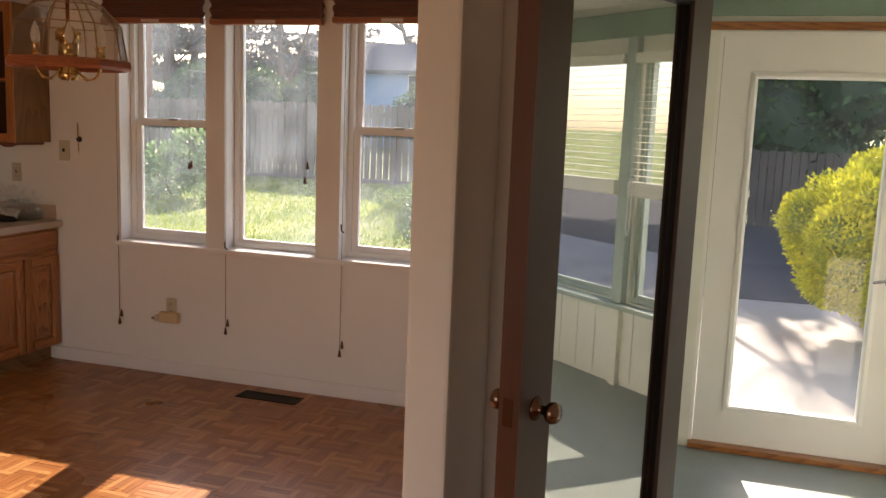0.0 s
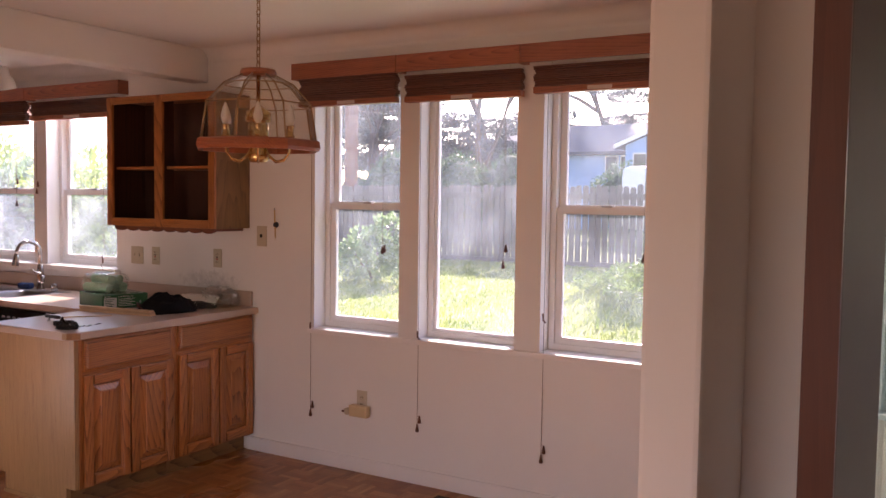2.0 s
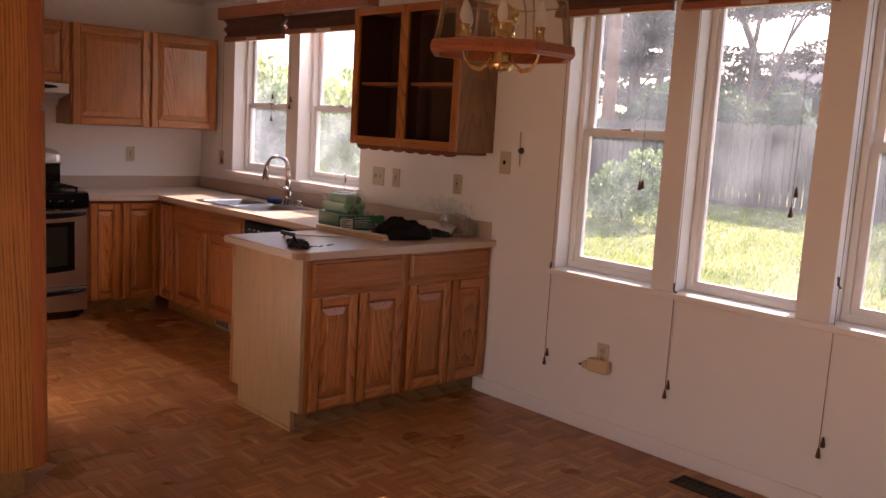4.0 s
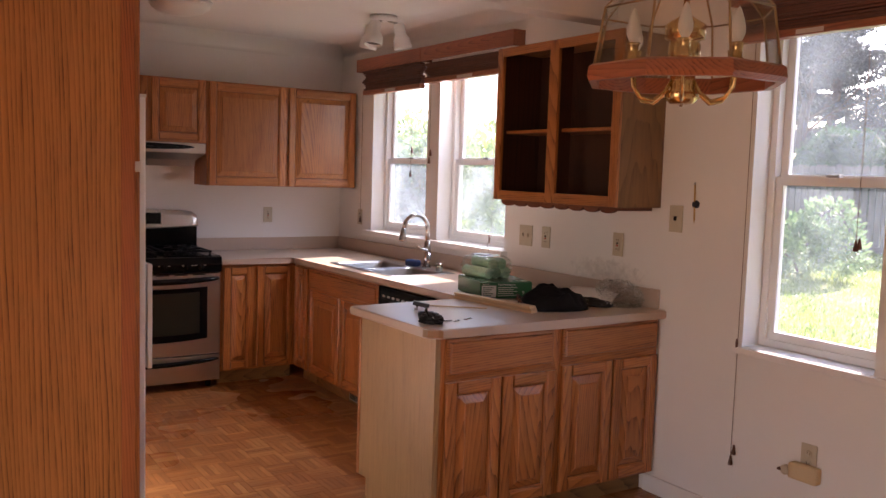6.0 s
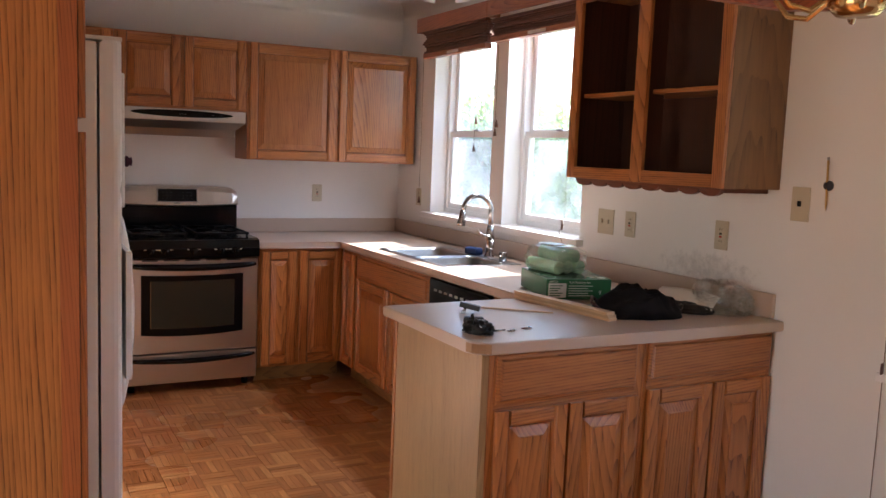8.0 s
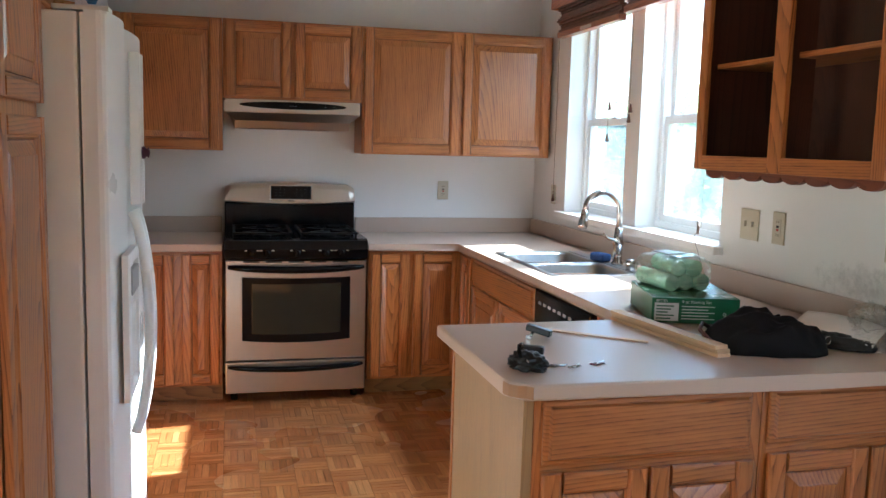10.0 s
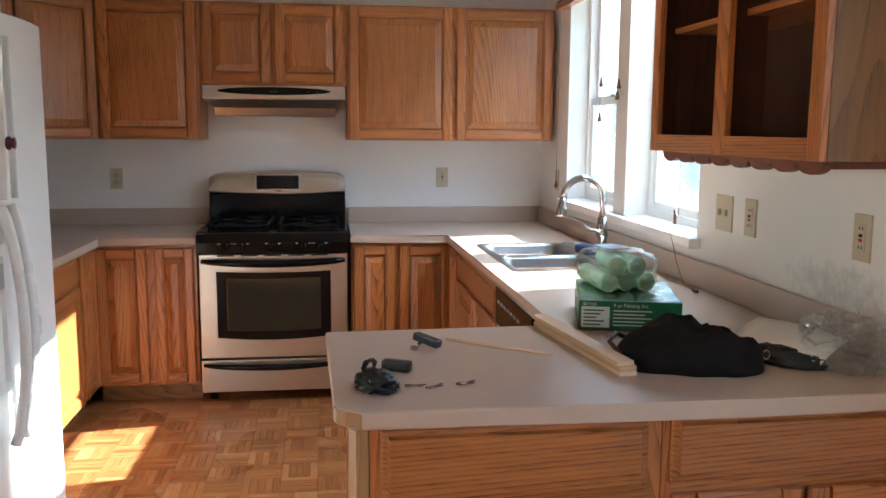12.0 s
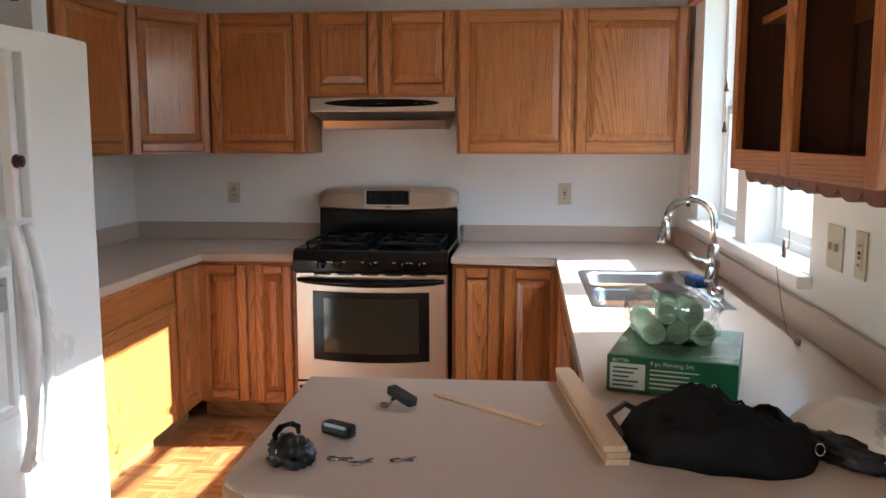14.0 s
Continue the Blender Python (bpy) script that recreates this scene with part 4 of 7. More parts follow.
# ---------------- range hood ----------------
h = thing("range_hood", pose(XS, 2.642, 1.51, 0, 0, 90), "slim stainless steel under-cabinet range hood", "range hood")
bm = bmesh.new()
prof = [(-0.001, 0.0), (-0.222, 0.0), (-0.226, 0.003), (-0.248, 0.044), (-0.300, 0.090), (-0.302, 0.095), (-0.302, 0.162), (-0.001, 0.162)]
lo, hi = [], []
for y, z in prof:
    ins = 0.055 if z < 0.06 else 0.0
    lo.append(bm.verts.new((ins, y, z)))
    hi.append(bm.verts.new((0.768 - ins, y, z)))
for k in range(len(prof)):
    bm.faces.new([lo[k], lo[(k + 1) % len(prof)], hi[(k + 1) % len(prof)], hi[k]])
bm.faces.new(lo)
bm.faces.new(hi)
part("canopy", bm, steel, h)
bm = bmesh.new()
oval = [(0.384 + 0.305 * math.cos(a), 0.134 + 0.021 * math.sin(a)) for a in [2 * math.pi * k / 40 for k in range(40)]]
fr, bk = [bm.verts.new((x, -0.3055, z)) for x, z in oval], [bm.verts.new((x, -0.300, z)) for x, z in oval]
for k in range(40):
    bm.faces.new([fr[k], fr[(k + 1) % 40], bk[(k + 1) % 40], bk[k]])
bm.faces.new(fr)
vent = part("control_strip", bm, black_gloss, h)
for x in (0.36, 0.375, 0.39, 0.56, 0.61):
    bm = bmesh.new()
    box(bm, x, x + 0.012, -0.3065, -0.3052, 0.130, 0.134)
    part("control_mark", bm, dark_print, vent)

# ---------------- dishwasher ----------------
dw = thing("dishwasher", pose(-5.287, YW, 0), "dishwasher with a black control panel under the worktop", "dishwasher")
bm = bmesh.new()
box(bm, 0.004, 0.596, -0.63, -0.05, 0.1, 0.846, 0.003)
part("body", bm, grey_plastic, dw)
bm = bmesh.new()
box(bm, 0.004, 0.596, -0.66, -0.631, 0.12, 0.69, 0.006)
part("door", bm, steel, dw)
bm = bmesh.new()
box(bm, 0.004, 0.596, -0.668, -0.631, 0.695, 0.846, 0.01)
pn = part("control_panel", bm, black_gloss, dw)
for k in range(7):
    bm = bmesh.new()
    box(bm, 0.06 + k * 0.055, 0.09 + k * 0.055, -0.670, -0.6675, 0.785, 0.797)
    part("button", bm, grey_plastic, pn)
bm = bmesh.new()
box(bm, 0.02, 0.58, -0.60, -0.55, 0, 0.0995)
part("kick_plate", bm, black_matt, dw)

# ---------------- refrigerator ----------------
fr_ = thing("refrigerator", pose(-4.26, YS + 0.115, 0, 0, 0, 180), "white side-by-side refrigerator with water dispenser", "refrigerator")
FW, FH = 0.875, 1.765
bm = bmesh.new()
box(bm, 0, FW, -0.665, 0, 0.03, FH, 0.008)
part("body", bm, fridge_side, fr_, "cream painted cabinet")
bm = bmesh.new()
box(bm, 0.02, FW - 0.02, -0.66, -0.03, 0, 0.029)
part("base_grille", bm, grey_plastic, fr_)
for x0, x1, nm in ((0.0, 0.385, "freezer_door"), (0.390, FW, "fresh_food_door")):
    bm = bmesh.new()
    n = 10
    r0, r1 = (0.006, 0.024) if x0 > 0 else (0.024, 0.006)
    prof = [(x0, -0.672)] + [(x0 + r0 * (1 - math.cos(radians(a))), -0.735 + r0 * (1 - math.sin(radians(a)))) for a in (0, 30, 60)]
    prof += [(x0 + r0 + (x1 - x0 - r0 - r1) * k / n, -0.735 - 0.018 * math.sin(math.pi * k / n)) for k in range(n + 1)]
    prof += [(x1 - r1 * (1 - math.cos(radians(a))), -0.735 + r1 * (1 - math.sin(radians(a)))) for a in (60, 30, 0)] + [(x1, -0.672)]
    prism(bm, prof, 0.06, FH + 0.006)
    es = [e for e in bm.edges if abs(e.verts[0].co.z - e.verts[1].co.z) < 1e-5 and e.verts[0].co.z > 1]
    bmesh.ops.bevel(bm, geom=es, offset=0.008, segments=2, affect="EDGES")
    dd = part(nm, bm, fridge_white, fr_)
    hx = x1 - 0.035 if nm == "freezer_door" else x0 + 0.035
    bm = bmesh.new()
    pts = [(hx, -0.757 - 0.045 * math.sin(math.pi * k / 20) ** 0.7, 0.52 + 0.70 * k / 20) for k in range(21)]
    tube(bm, pts, 0.016, 10)
    part("handle", bm, fridge_white, dd)
    bm = bmesh.new()
    box(bm, hx - 0.012, hx + 0.012, -0.785, -0.752, 1.24, 1.70, 0.006)
    part("grip_trim", bm, fridge_white, dd)
    if nm == "freezer_door":
        bm = bmesh.new()
        rings_mesh(bm, 0.07, 0.32, 0.70, 1.12, [(0, -0.755), (0, -0.772), (0.012, -0.776), (0.03, -0.776), (0.034, -0.762)])
        dsp = part("dispenser", bm, fridge_white, dd)
        bm = bmesh.new()
        box(bm, 0.11, 0.28, -0.779, -0.765, 1.0, 1.07, 0.002)
        part("dispenser_label", bm, grey_plastic, dsp)
        bm = bmesh.new()
        box(bm, 0.12, 0.27, -0.770, -0.7625, 0.76, 0.96, 0.003)
        part("dispenser_well", bm, fridge_side, dsp)
bm = bmesh.new()
box(bm, 0.03, 0.10, -0.74, -0.60, FH + 0.0065, FH + 0.02, 0.003)
part("hinge_cover", bm, fridge_side, fr_)
mg = thing("fridge_magnet", pose(-4.26 - 0.345, YS + 0.115 + 0.787, 1.40, 90, 0, 180), "dark purple round magnet on the refrigerator", "magnet")
bm = bmesh.new()
lathe(bm, [(0.0, 0), (0.018, 0), (0.02, 0.006), (0.012, 0.014), (0.017, 0.02), (0.0, 0.024)], None, 14)
part("knob", bm, plain("purple_plastic", (0.06, 0.01, 0.04), 0.35, relief=0), mg)
wb = thing("filter_box", pose(-5.0, YS + 0.71, FH + 0.012, 0, 0, 10), "white carton with a blue drop mark on the refrigerator", "carton")
bm = bmesh.new()
box(bm, -0.06, 0.06, -0.05, 0.05, 0, 0.24, 0.002)
part("carton", bm, plain("white_carton", (0.75, 0.76, 0.78), 0.6, relief=0), wb)
bm = bmesh.new()
lathe(bm, [(0, 0), (0.016, 0.0), (0.022, 0.016), (0.018, 0.032), (0.006, 0.06), (0.0, 0.07)], pose(0.058, 0.0, 0.10) @ Matrix.Diagonal((0.2, 1, 1, 1)), 14)
part("drop_mark", bm, plain("blue_print", (0.05, 0.18, 0.4), 0.5, relief=0), wb)

# ---------------- parquet floor ----------------
parq, nt, b = nodes_of("oak_finger_parquet")
geo = nt.nodes.new("ShaderNodeNewGeometry")
info = nt.nodes.new("ShaderNodeObjectInfo")
rnd = nt.nodes.new("ShaderNodeMath")
rnd.operation = "ADD"
nt.links.new(geo.outputs["Random Per Island"], rnd.inputs[0])
nt.links.new(info.outputs["Random"], rnd.inputs[1])
fract = nt.nodes.new("ShaderNodeMath")
fract.operation = "FRACT"
nt.links.new(rnd.outputs[0], fract.inputs[0])
uvn = nt.nodes.new("ShaderNodeUVMap")
off = nt.nodes.new("ShaderNodeVectorMath")
off.operation = "ADD"
scl = nt.nodes.new("ShaderNodeVectorMath")
scl.operation = "SCALE"
cmb = nt.nodes.new("ShaderNodeCombineXYZ")
nt.links.new(fract.outputs[0], cmb.inputs[0])
nt.links.new(fract.outputs[0], cmb.inputs[1])
nt.links.new(cmb.outputs[0], scl.inputs[0])
scl.inputs["Scale"].default_value = 37.0
nt.links.new(uvn.outputs[0], off.inputs[0])
nt.links.new(scl.outputs[0], off.inputs[1])
mp = nt.nodes.new("ShaderNodeMapping")
mp.inputs["Scale"].default_value = (9.0, 120.0, 1.0)
nt.links.new(off.outputs[0], mp.inputs[0])
gr = add(nt, "TexNoise", Scale=1.0, Detail=4.0, Roughness=0.6)
nt.links.new(mp.outputs[0], gr.inputs["Vector"])
slow = add(nt, "TexNoise", Scale=0.9, Detail=3.0)
tcf = nt.nodes.new("ShaderNodeNewGeometry")
nt.links.new(tcf.outputs["Position"], slow.inputs["Vector"])
base = ramp(nt, fract.outputs[0], [(0.0, (0.27, 0.098, 0.029)), (0.35, (0.34, 0.132, 0.041)), (0.75, (0.40, 0.170, 0.057)), (1.0, (0.48, 0.235, 0.088))])
hs = add(nt, "HueSaturation")
nt.links.new(base, hs.inputs["Color"])
mr = nt.nodes.new("ShaderNodeMapRange")
mr.inputs["From Min"].default_value, mr.inputs["From Max"].default_value = 0.3, 0.7
mr.inputs["To Min"].default_value, mr.inputs["To Max"].default_value = 0.72, 1.2
nt.links.new(gr.outputs[0], mr.inputs[0])
wear = nt.nodes.new("ShaderNodeMapRange")
wear.inputs["From Min"].default_value, wear.inputs["From Max"].default_value = 0.3, 0.7
wear.inputs["To Min"].default_value, wear.inputs["To Max"].default_value = 0.84, 1.12
nt.links.new(slow.outputs[0], wear.inputs[0])
nt.links.new(math_node(nt, "MULTIPLY", mr.outputs[0], wear.outputs[0]), hs.inputs["Value"])
nt.links.new(hs.outputs[0], b.inputs["Base Color"])
mr2 = nt.nodes.new("ShaderNodeMapRange")
mr2.inputs["From Min"].default_value, mr2.inputs["From Max"].default_value = 0.35, 0.7
mr2.inputs["To Min"].default_value, mr2.inputs["To Max"].default_value = 0.22, 0.45
nt.links.new(slow.outputs[0], mr2.inputs[0])
nt.links.new(mr2.outputs[0], b.inputs["Roughness"])
bump(nt, b, gr.outputs[0], 0.15, 0.001)

bm = bmesh.new()
box(bm, XS, 1.6, -2.2, YW, -0.06, -0.006)
floor = tagged(part("floor", bm, plain("dark_floor_joints", (0.15, 0.065, 0.026), 0.8)), "worn orange-brown finger parquet floor", "floor", kind="structure")
BLOCK, SLATS = 0.152, 5
SLW = BLOCK / SLATS
rng = random.Random(5)


def slat_faces(verts, faces, uvs, x, y, along_x, dz):
    """One slat at a corner x, y, with chamfered edges."""
    lx, ly = (BLOCK, SLW) if along_x else (SLW, BLOCK)
    g, c, n = 0.0002, 0.0006, len(verts)
    a, b_, p, q = x + g, y + g, x + lx - g, y + ly - g
    verts += [(a, b_, -0.006), (p, b_, -0.006), (p, q, -0.006), (a, q, -0.006), (a + c, b_ + c, dz), (p - c, b_ + c, dz), (p - c, q - c, dz), (a + c, q - c, dz)]
    fs = [(4, 5, 6, 7), (0, 1, 5, 4), (1, 2, 6, 5), (2, 3, 7, 6), (3, 0, 4, 7)]
    for f_ in fs:
        faces.append([n + k for k in f_])
        for k in f_:
            vx, vy, _ = verts[n + k]
            uvs.append((vx - x, vy - y) if along_x else (vy - y, vx - x))


def slat_mesh(name, verts, faces, uvs):
    me = bpy.data.meshes.new(name)
    me.from_pydata(verts, [], faces)
    lay = me.uv_layers.new(name="UVMap")
    lay.data.foreach_set("uv", [c for uv in uvs for c in uv])
    me.materials.append(parq)
    return me


one = {}
for ax in (True, False):
    v_, f_, u_ = [], [], []
    slat_faces(v_, f_, u_, 0, 0, ax, 0.0)
    one[ax] = slat_mesh("slat", v_, f_, u_)
verts, faces, uvs = [], [], []
near = []
i0, i1, j0, j1 = 0, int((1.6 - XS) / BLOCK) + 1, -int((YW + 2.2) / BLOCK) - 1, 0
for i in range(i0, i1):
    for j in range(j0, j1):
        x, y = XS + i * BLOCK, YW + j * BLOCK
        along = (i + j) % 2 == 0
        if x + BLOCK > 1.6 or y < -2.2 or (y < YS - 0.2 and x < -3.8) or (y + BLOCK > DOOR_Y and x > -0.6):
            continue
        for k in range(SLATS):
            sx, sy = (x, y + k * SLW) if along else (x + k * SLW, y)
            dz = rng.uniform(-0.0006, 0.0004)
            if -5.75 < x < -4.35 and 2.45 < y < 3.35 and len(near) < 300:
                near.append((sx, sy, along, dz))
            else:
                slat_faces(verts, faces, uvs, sx, sy, along, dz)
rest = new("parquet_slats", slat_mesh("parquet_slats", verts, faces, uvs))
rest.parent = floor
tagged(rest, "worn orange-brown oak parquet slats", kind="stuff")
for sx, sy, along, dz in near:
    o = new("slat", one[along])
    o.location = (sx, sy, dz)
    o.parent = floor


# ---------------- blinds, valances and cords ----------------
def valance(x0, x1, group):
    """A three-sided stained board box over a blind."""
    v = thing("valance", Matrix.Translation((x0, YW - 0.001, 2.258)), "reddish stained wooden valance above a window", "valance", group)
    w = x1 - x0
    for nm, b_ in (("front_board", (0, w, -0.085, -0.07, 0, 0.092)), ("return_board", (0, 0.014, -0.0695, 0, 0, 0.092)), ("return_board", (w - 0.014, w, -0.0695, 0, 0, 0.092))):
        bm = bmesh.new()
        box(bm, *b_, 0.002)
        part(nm, bm, cherry, v)


def blind(x0, x1, z0, z1, tilt, group):
    """A raised woven-wood blind: gathered slats over a wooden bottom rail, with its headrail."""
    w = x1 - x0
    b_ = thing("woven_blind", pose(x0, YW - 0.001, z0), "dark brown woven-wood blind, raised and bundled", "blind", group)
    bm = bmesh.new()
    box(bm, 0.03, w - 0.03, -0.045, -0.012, 2.300 - z0, 2.335 - z0)
    part("headrail", bm, vinyl, b_)
    rng_ = random.Random(int(abs(x0) * 100))
    n = 11
    for k in range(n):
        z = 0.034 + (z1 - z0 - 0.034) * k / n
        y = -0.058 + 0.012 * math.sin(k * 1.1) + rng_.uniform(-0.003, 0.003)
        bm = bmesh.new()
        h_ = (z1 - z0 - 0.034) / n
        e = rng_.uniform(0, 0.006)
        box(bm, e, w - rng_.uniform(0, 0.006), y - 0.010, y + 0.030, z, z + h_ * 0.93, 0.002, pose(0, 0, 0, 0, tilt * k / n, 0))
        part("blind_fold", bm, bamboo, b_)
    bm = bmesh.new()
    box(bm, 0, w, -0.075, -0.028, 0.0, 0.032, 0.004)
    rail_ = part("bottom_rail", bm, cherry, b_, "lighter wooden bottom rail")
    bm = bmesh.new()
    box(bm, w * 0.42, w * 0.60, -0.0765, -0.0748, 0.006, 0.024)
    part("sticker", bm, plain("faded_sticker", (0.6, 0.5, 0.45), 0.6, relief=0) if "faded_sticker" not in bpy.data.materials else bpy.data.materials["faded_sticker"], rail_)
    for x in (0.12 * w, 0.88 * w):
        bm = bmesh.new()
        tube(bm, [(x, -0.03, 2.300 - z0), (x, -0.03, z1 - z0)], 0.0012, 5)
        part("lift_cord", bm, almond, b_)


for x0, x1 in ((-3.33, -2.607), (-2.603, -1.872), (-1.868, -1.10)):
    valance(x0, x1, "dining window valances")
for x0, x1 in ((-6.77, -5.842), (-5.838, -4.82)):
    valance(x0, x1, "sink window valances")
for x0, x1, z0, z1, t in ((-3.285, -2.615, 2.10, 2.262, 0.0), (-2.555, -1.865, 2.095, 2.238, 0.4), (-1.80, -1.125, 2.105, 2.238, 0.0)):
    blind(x0, x1, z0, z1, t, "dining window blinds")
for x0, x1, z0, z1, t in ((-6.68, -5.86, 2.085, 2.262, -0.6), (-5.80, -4.86, 2.11, 2.24, 0.0)):
    blind(x0, x1, z0, z1, t, "sink window blinds")

cord_mat = plain("brown_cord", (0.16, 0.09, 0.05), 0.8, relief=0)
tassel_mat = plain("brown_wooden_tassel", (0.11, 0.045, 0.025), 0.5, relief=0)


def pull_cord(x, y, z_top, z_end, label, tassels=(0.0,), cleat=None):
    """A hanging pull cord with turned wooden tassels and perhaps a wall cleat."""
    c_ = thing("pull_cord", Matrix.Translation((x, y, z_end)), label, "cord", "blind cords")
    bm = bmesh.new()
    tube(bm, [(0, 0, 0.01), (0.002, 0, (z_top - z_end) * 0.5), (0, 0, z_top - z_end)], 0.0014, 5)
    part("cord", bm, cord_mat, c_)
    for k, dz in enumerate(tassels):
        bm = bmesh.new()
        lathe(bm, [(0.0, -0.02), (0.009, -0.02), (0.010, -0.012), (0.006, 0.006), (0.004, 0.022), (0.0, 0.024)], Matrix.Translation((0.014 * k, 0, dz)), 10)
        part("tassel", bm, tassel_mat, c_)
    if cleat:
        bm = bmesh.new()
        tube(bm, [(-0.008, 0.006, cleat - z_end + 0.022), (0, -0.006, cleat - z_end + 0.008), (0, -0.006, cleat - z_end - 0.008), (0.008, 0.006, cleat - z_end - 0.022)], 0.005, 7)
        part("cleat", bm, tassel_mat, c_)


for x, z1, cl in ((-3.235, 0.30, 0.815), (-2.487, 0.315, 0.83), (-1.745, 0.265, 0.985)):
    pull_cord(x, YW - 0.012, 2.15, z1, "thin brown blind cord hanging down the wall", (0.0, 0.05), cl)
for x, z1, t in ((-2.724, 1.29, (0, 0.008)), (-1.974, 1.245, (0, 0.085)), (-1.24, 1.31, (0, 0.01))):
    pull_cord(x, YW - 0.02, 2.10, z1, "blind lift cord with wooden tassels before a window", t)
for x, z1, t in ((-6.04, 1.505, (0, 0.165)), (-5.798, 1.60, (0, 0.05)), (-6.782, 1.14, (0,))):
    pull_cord(x, YW - 0.02, 2.10, z1, "blind lift cord with wooden tassels by the sink", t)
c_ = thing("pull_cord", Matrix.Translation((-4.783, 4.54, ct(-4.78))), "long blind cord resting on the worktop", "cord", "blind cords")
bm = bmesh.new()
tube(bm, [(-0.26, 0.04, 1.19), (-0.255, 0.04, 0.24), (-0.24, 0.0, 0.2), (-0.16, 0.0, 0.08), (-0.09, 0.0, 0.012), (0, 0, 0.008)], 0.0014, 5)
part("cord", bm, cord_mat, c_)
bm = bmesh.new()
lathe(bm, [(0.0, -0.02), (0.009, -0.02), (0.010, -0.012), (0.006, 0.006), (0.004, 0.022), (0.0, 0.024)], pose(0.01, 0, 0.0105, 90, 0, 80), 10)
part("tassel", bm, tassel_mat, c_)
bm = bmesh.new()
tube(bm, [(-0.262, 0.03, 0.26), (-0.25, 0.025, 0.235), (-0.26, 0.03, 0.21)], 0.006, 7)
part("cleat", bm, tassel_mat, c_)


# ---------------- switch and socket plates ----------------
def plate(m, gangs, label, kind_="outlet", w=None, h=0.118):
    """A cover plate with sockets; local front is -y."""
    w = w or (0.07 if gangs == 1 else 0.116)
    p_ = thing("outlet_plate", m, label, "outlet", "wall plates")
    bm = bmesh.new()
    box(bm, -w / 2, w / 2, -0.006, -0.0005, -h / 2, h / 2, 0.002)
    body = part("cover_plate", bm, almond, p_)
    for g in range(gangs):
        cx = 0 if gangs == 1 else (g - 0.5) * 0.046
        if kind_ == "outlet":
            for cz in (-0.02, 0.02):
                bm = bmesh.new()
                lathe(bm, [(0.016, 0), (0.016, 0.002), (0, 0.002)], pose(cx, -0.006, cz, 90), 16)
                so = part("socket", bm, almond, body)
                for q in (-0.006, 0.006):
                    bm = bmesh.new()
                    box(bm, cx + q - 0.0012, cx + q + 0.0012, -0.0086, -0.0079, cz - 0.003, cz + 0.006)
                    part("slot", bm, black_matt, so)
        elif kind_ == "gfci":
            bm = bmesh.new()
            box(bm, cx - 0.016, cx + 0.016, -0.0085, -0.006, -0.034, 0.034, 0.001)
            so = part("socket", bm, almond, body)
            for cz, mt in ((0.006, black_matt), (-0.006, plain("red_button", (0.4, 0.03, 0.02), 0.5, relief=0) if "red_button" not in bpy.data.materials else bpy.data.materials["red_button"])):
                bm = bmesh.new()
                box(bm, cx - 0.006, cx + 0.006, -0.0105, -0.0085, cz - 0.004, cz + 0.004)
                part("test_button", bm, mt, so)
            for cz in (-0.024, 0.024):
                for q in (-0.006, 0.006):
                    bm = bmesh.new()
                    box(bm, cx + q - 0.0012, cx + q + 0.0012, -0.0095, -0.0086, cz - 0.004, cz + 0.004)
                    part("slot", bm, black_matt, so)
        else:
            bm = bmesh.new()
            box(bm, cx - 0.005, cx + 0.005, -0.016, -0.006, -0.008, 0.012, 0.001, None)
            part("toggle", bm, almond if kind_ == "switch" else black_matt, body)
    return p_


plate(pose(-4.741, YW, 1.175), 2, "almond double light switch plate above the worktop", "switch")
plate(pose(-4.561, YW, 1.178), 1, "almond outlet plate with test buttons above the worktop", "gfci")
plate(pose(-3.996, YW, 1.187), 1, "almond outlet plate with test buttons above the peninsula", "gfci")
plate(pose(-3.626, YW, 1.339), 1, "plain almond jack plate on the white wall", "jack", 0.078, 0.125)
plate(pose(-6.82, YW, 1.16), 1, "almond outlet plate in the corner by the sink window")
plate(pose(XS, 3.996, 1.156, 0, 0, 90), 1, "almond outlet plate with test buttons beside the stove", "gfci")
plate(pose(XS, 2.107, 1.15, 0, 0, 90), 1, "almond outlet plate over the corner worktop")
plate(pose(-2.866, YW, 0.418), 1, "almond outlet plate low on the dining wall")
pl = thing("plug_adapter", pose(-2.866, YW - 0.008, 0.385), "cream plug-in adapter with a small side dial", "adapter")
bm = bmesh.new()
box(bm, -0.06, 0.065, -0.045, -0.001, -0.055, 0.012, 0.01)
part("housing", bm, plain("aged_cream_plastic", (0.62, 0.47, 0.27), 0.45, relief=0), pl)
bm = bmesh.new()
lathe(bm, [(0.02, 0), (0.02, 0.02), (0.014, 0.024), (0, 0.024)], pose(-0.078, -0.02, -0.03, 90, 0, 0), 14)
part("dial", bm, almond, pl)
bm = bmesh.new()
box(bm, -0.105, -0.09, -0.05, -0.03, -0.035, -0.025, 0.002)
part("knob", bm, tassel_mat, pl)
pc = thing("pencil_holder", pose(-3.512, YW, 1.40), "pencil held on the wall by a dark round clip", "pencil")
bm = bmesh.new()
lathe(bm, [(0.018, 0), (0.018, 0.008), (0.014, 0.016), (0.0, 0.02)], pose(0, -0.0005, 0.012, 90), 16)
part("clip", bm, plain("navy_plastic", (0.015, 0.018, 0.03), 0.4, relief=0), pc)
bm = bmesh.new()
tube(bm, [(0.0, -0.012, -0.075), (0.002, -0.014, -0.055), (-0.004, -0.014, 0.10)], [0.0008, 0.0038, 0.0038], 6)
part("pencil", bm, plain("yellow_pencil_wood", (0.55, 0.33, 0.10), 0.5, relief=0), pc)
